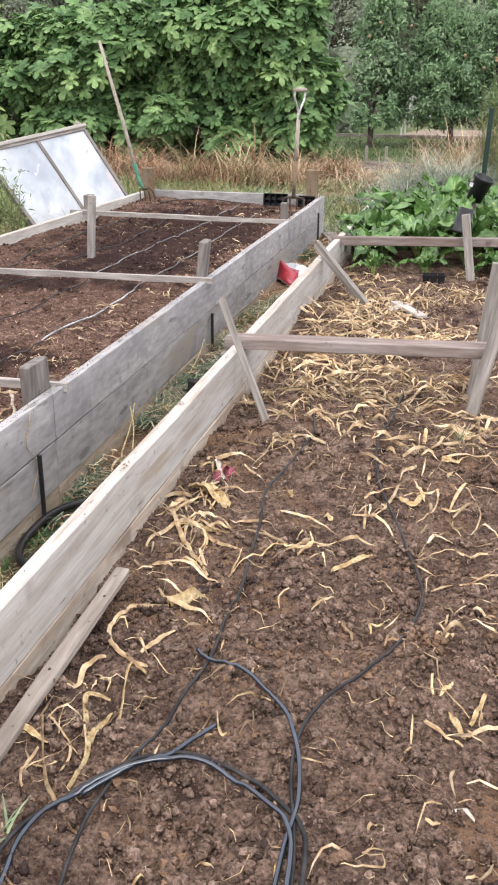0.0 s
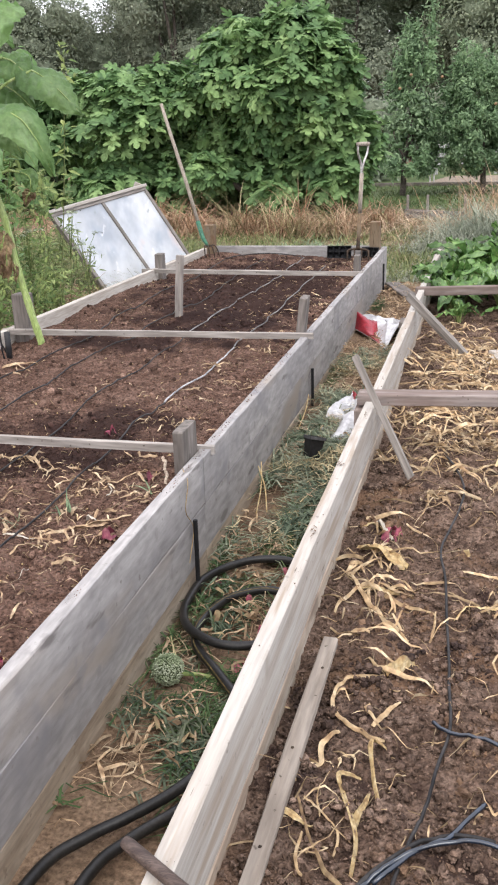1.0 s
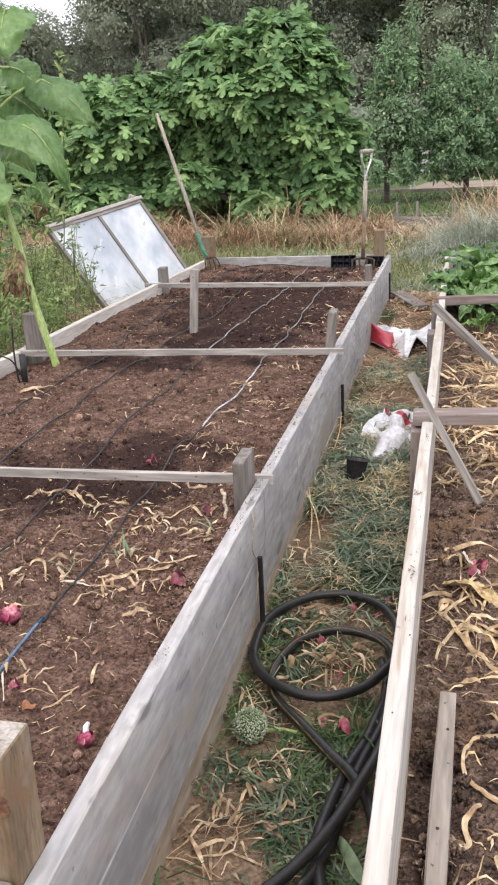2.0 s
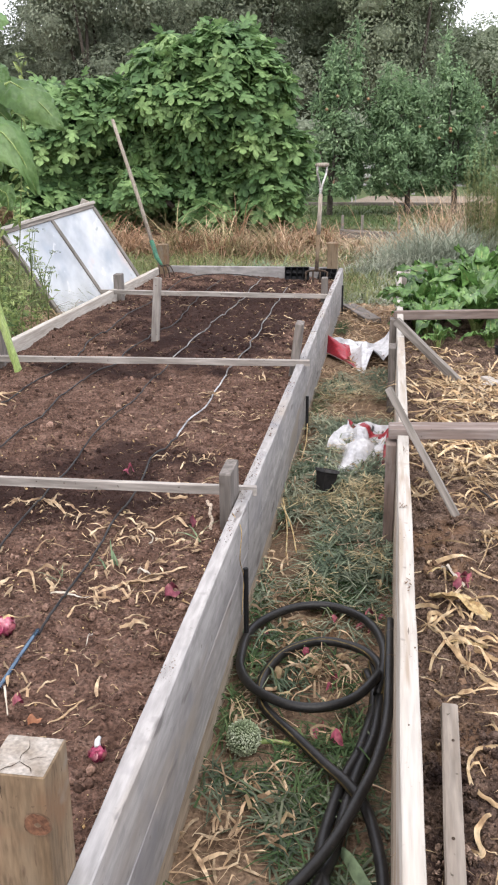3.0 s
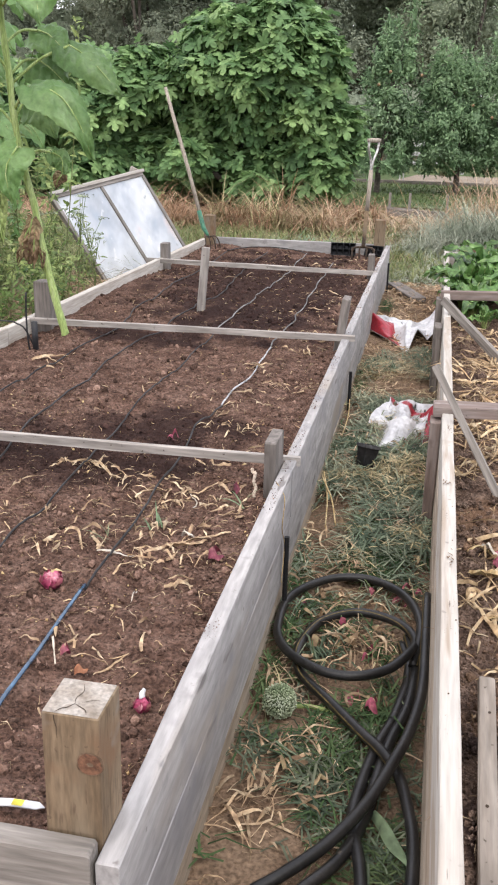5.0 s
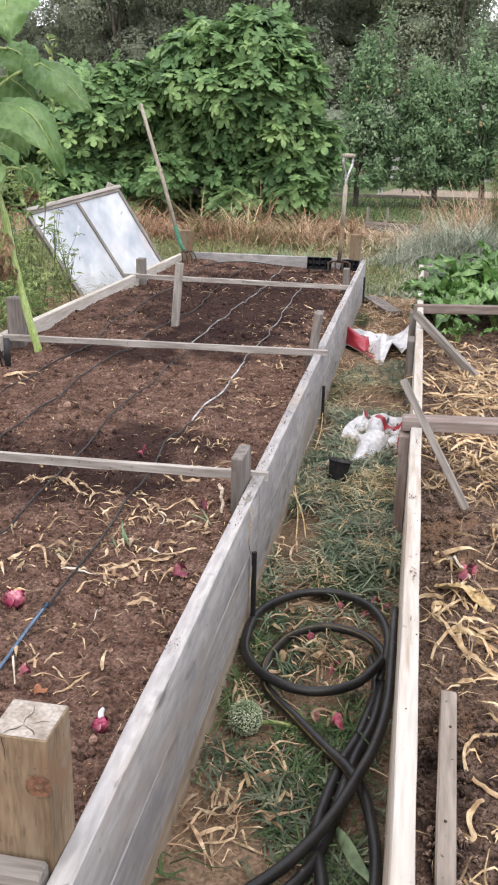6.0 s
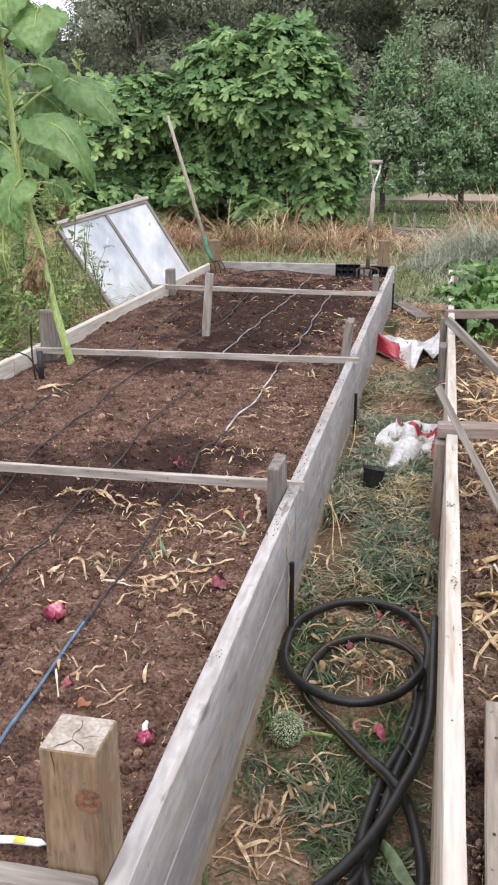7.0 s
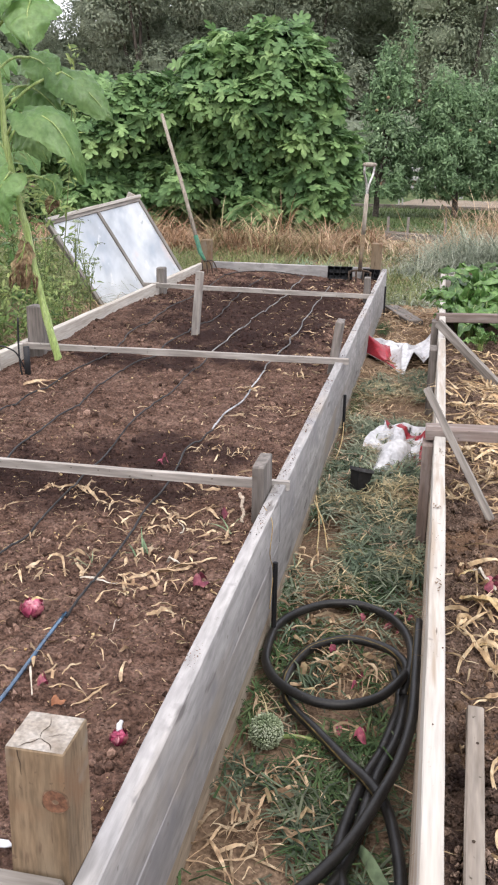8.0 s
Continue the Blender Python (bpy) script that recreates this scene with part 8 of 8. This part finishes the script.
# ---- the far garden ----
tagged(link("lawn", [(-3.0, 14.2, 0.165), (5.0, 14.2, 0.165), (9.0, 30.0, 0.165), (-6.0, 30.0, 0.165)], [(0, 1, 2, 3)], LAWN), "short green lawn below the apple trees", "lawn", kind="structure")
tagged(link("gravel_path", [(-0.75, 19.9, 0.17), (9.0, 19.9, 0.17), (13.0, 23.2, 0.17), (-0.2, 23.2, 0.17)], [(0, 1, 2, 3)], GRAVEL), "beige gravel path beyond the lawn", "path", kind="structure")
lawn_edge = thing("lawn_edging", (2.0, 19.6, 0), "dark low timber edging between lawn and gravel", "edging")
for x in (-2.0, 0.42, 2.84):
    beam("edging_board", (x, 19.6, 0.18), (x + 2.40, 19.6, 0.18), 0.05, 0.12, WOOD_OLD, lawn_edge)
short = scatter(9000, -2.2, 4.0, 14.3, 19.5)
blades("lawn_grass", short, np.full(len(short), 0.165), 0.09, 0.014, 0.6, LAWN, "short green grass of the far lawn")
far_bed = thing("timber_edging", (0.4, 12.6, 0), "low weathered timber edging of a far bed", "edging")
beam("edging_board", (-0.34, 12.5, 0.25), (0.5, 12.56, 0.20), 0.05, 0.12, WOOD_OLD, far_bed)
for x in (-0.30, -0.02, 0.5):
    beam("edging_post", (x, 12.56, 0.0), (x, 12.56, 0.5), 0.035, 0.035, WOOD_DARK, far_bed, up=(0, 1, 0))
fence = thing("rail_fence", (2.5, 24.0, 0), "pale grey rail fence across the gravel", "fence")
for k in range(8):
    beam("fence_post", (-0.6 + 1.5 * k, 24.0, 0.0), (-0.6 + 1.5 * k, 24.0, 0.95), 0.09, 0.09, WHITEPAINT, fence, up=(0, 1, 0))
for z in (0.42, 0.64, 0.86):
    beam("fence_rail", (-0.6, 23.93, z), (10.0, 23.93, z), 0.03, 0.10, WHITEPAINT, fence)
gate_post = thing("painted_post", (-0.48, 20.6, 0), "white painted slim double post beside the gravel", "post")
for x in (-0.52, -0.44):
    beam("upright", (x, 20.6, 0.1), (x, 20.6, 1.0), 0.03, 0.03, WHITEPAINT, gate_post, up=(0, 1, 0))
for z in (0.45, 0.7, 0.95):
    beam("rung", (-0.503, 20.6, z), (-0.457, 20.6, z), 0.022, 0.022, WHITEPAINT, gate_post)
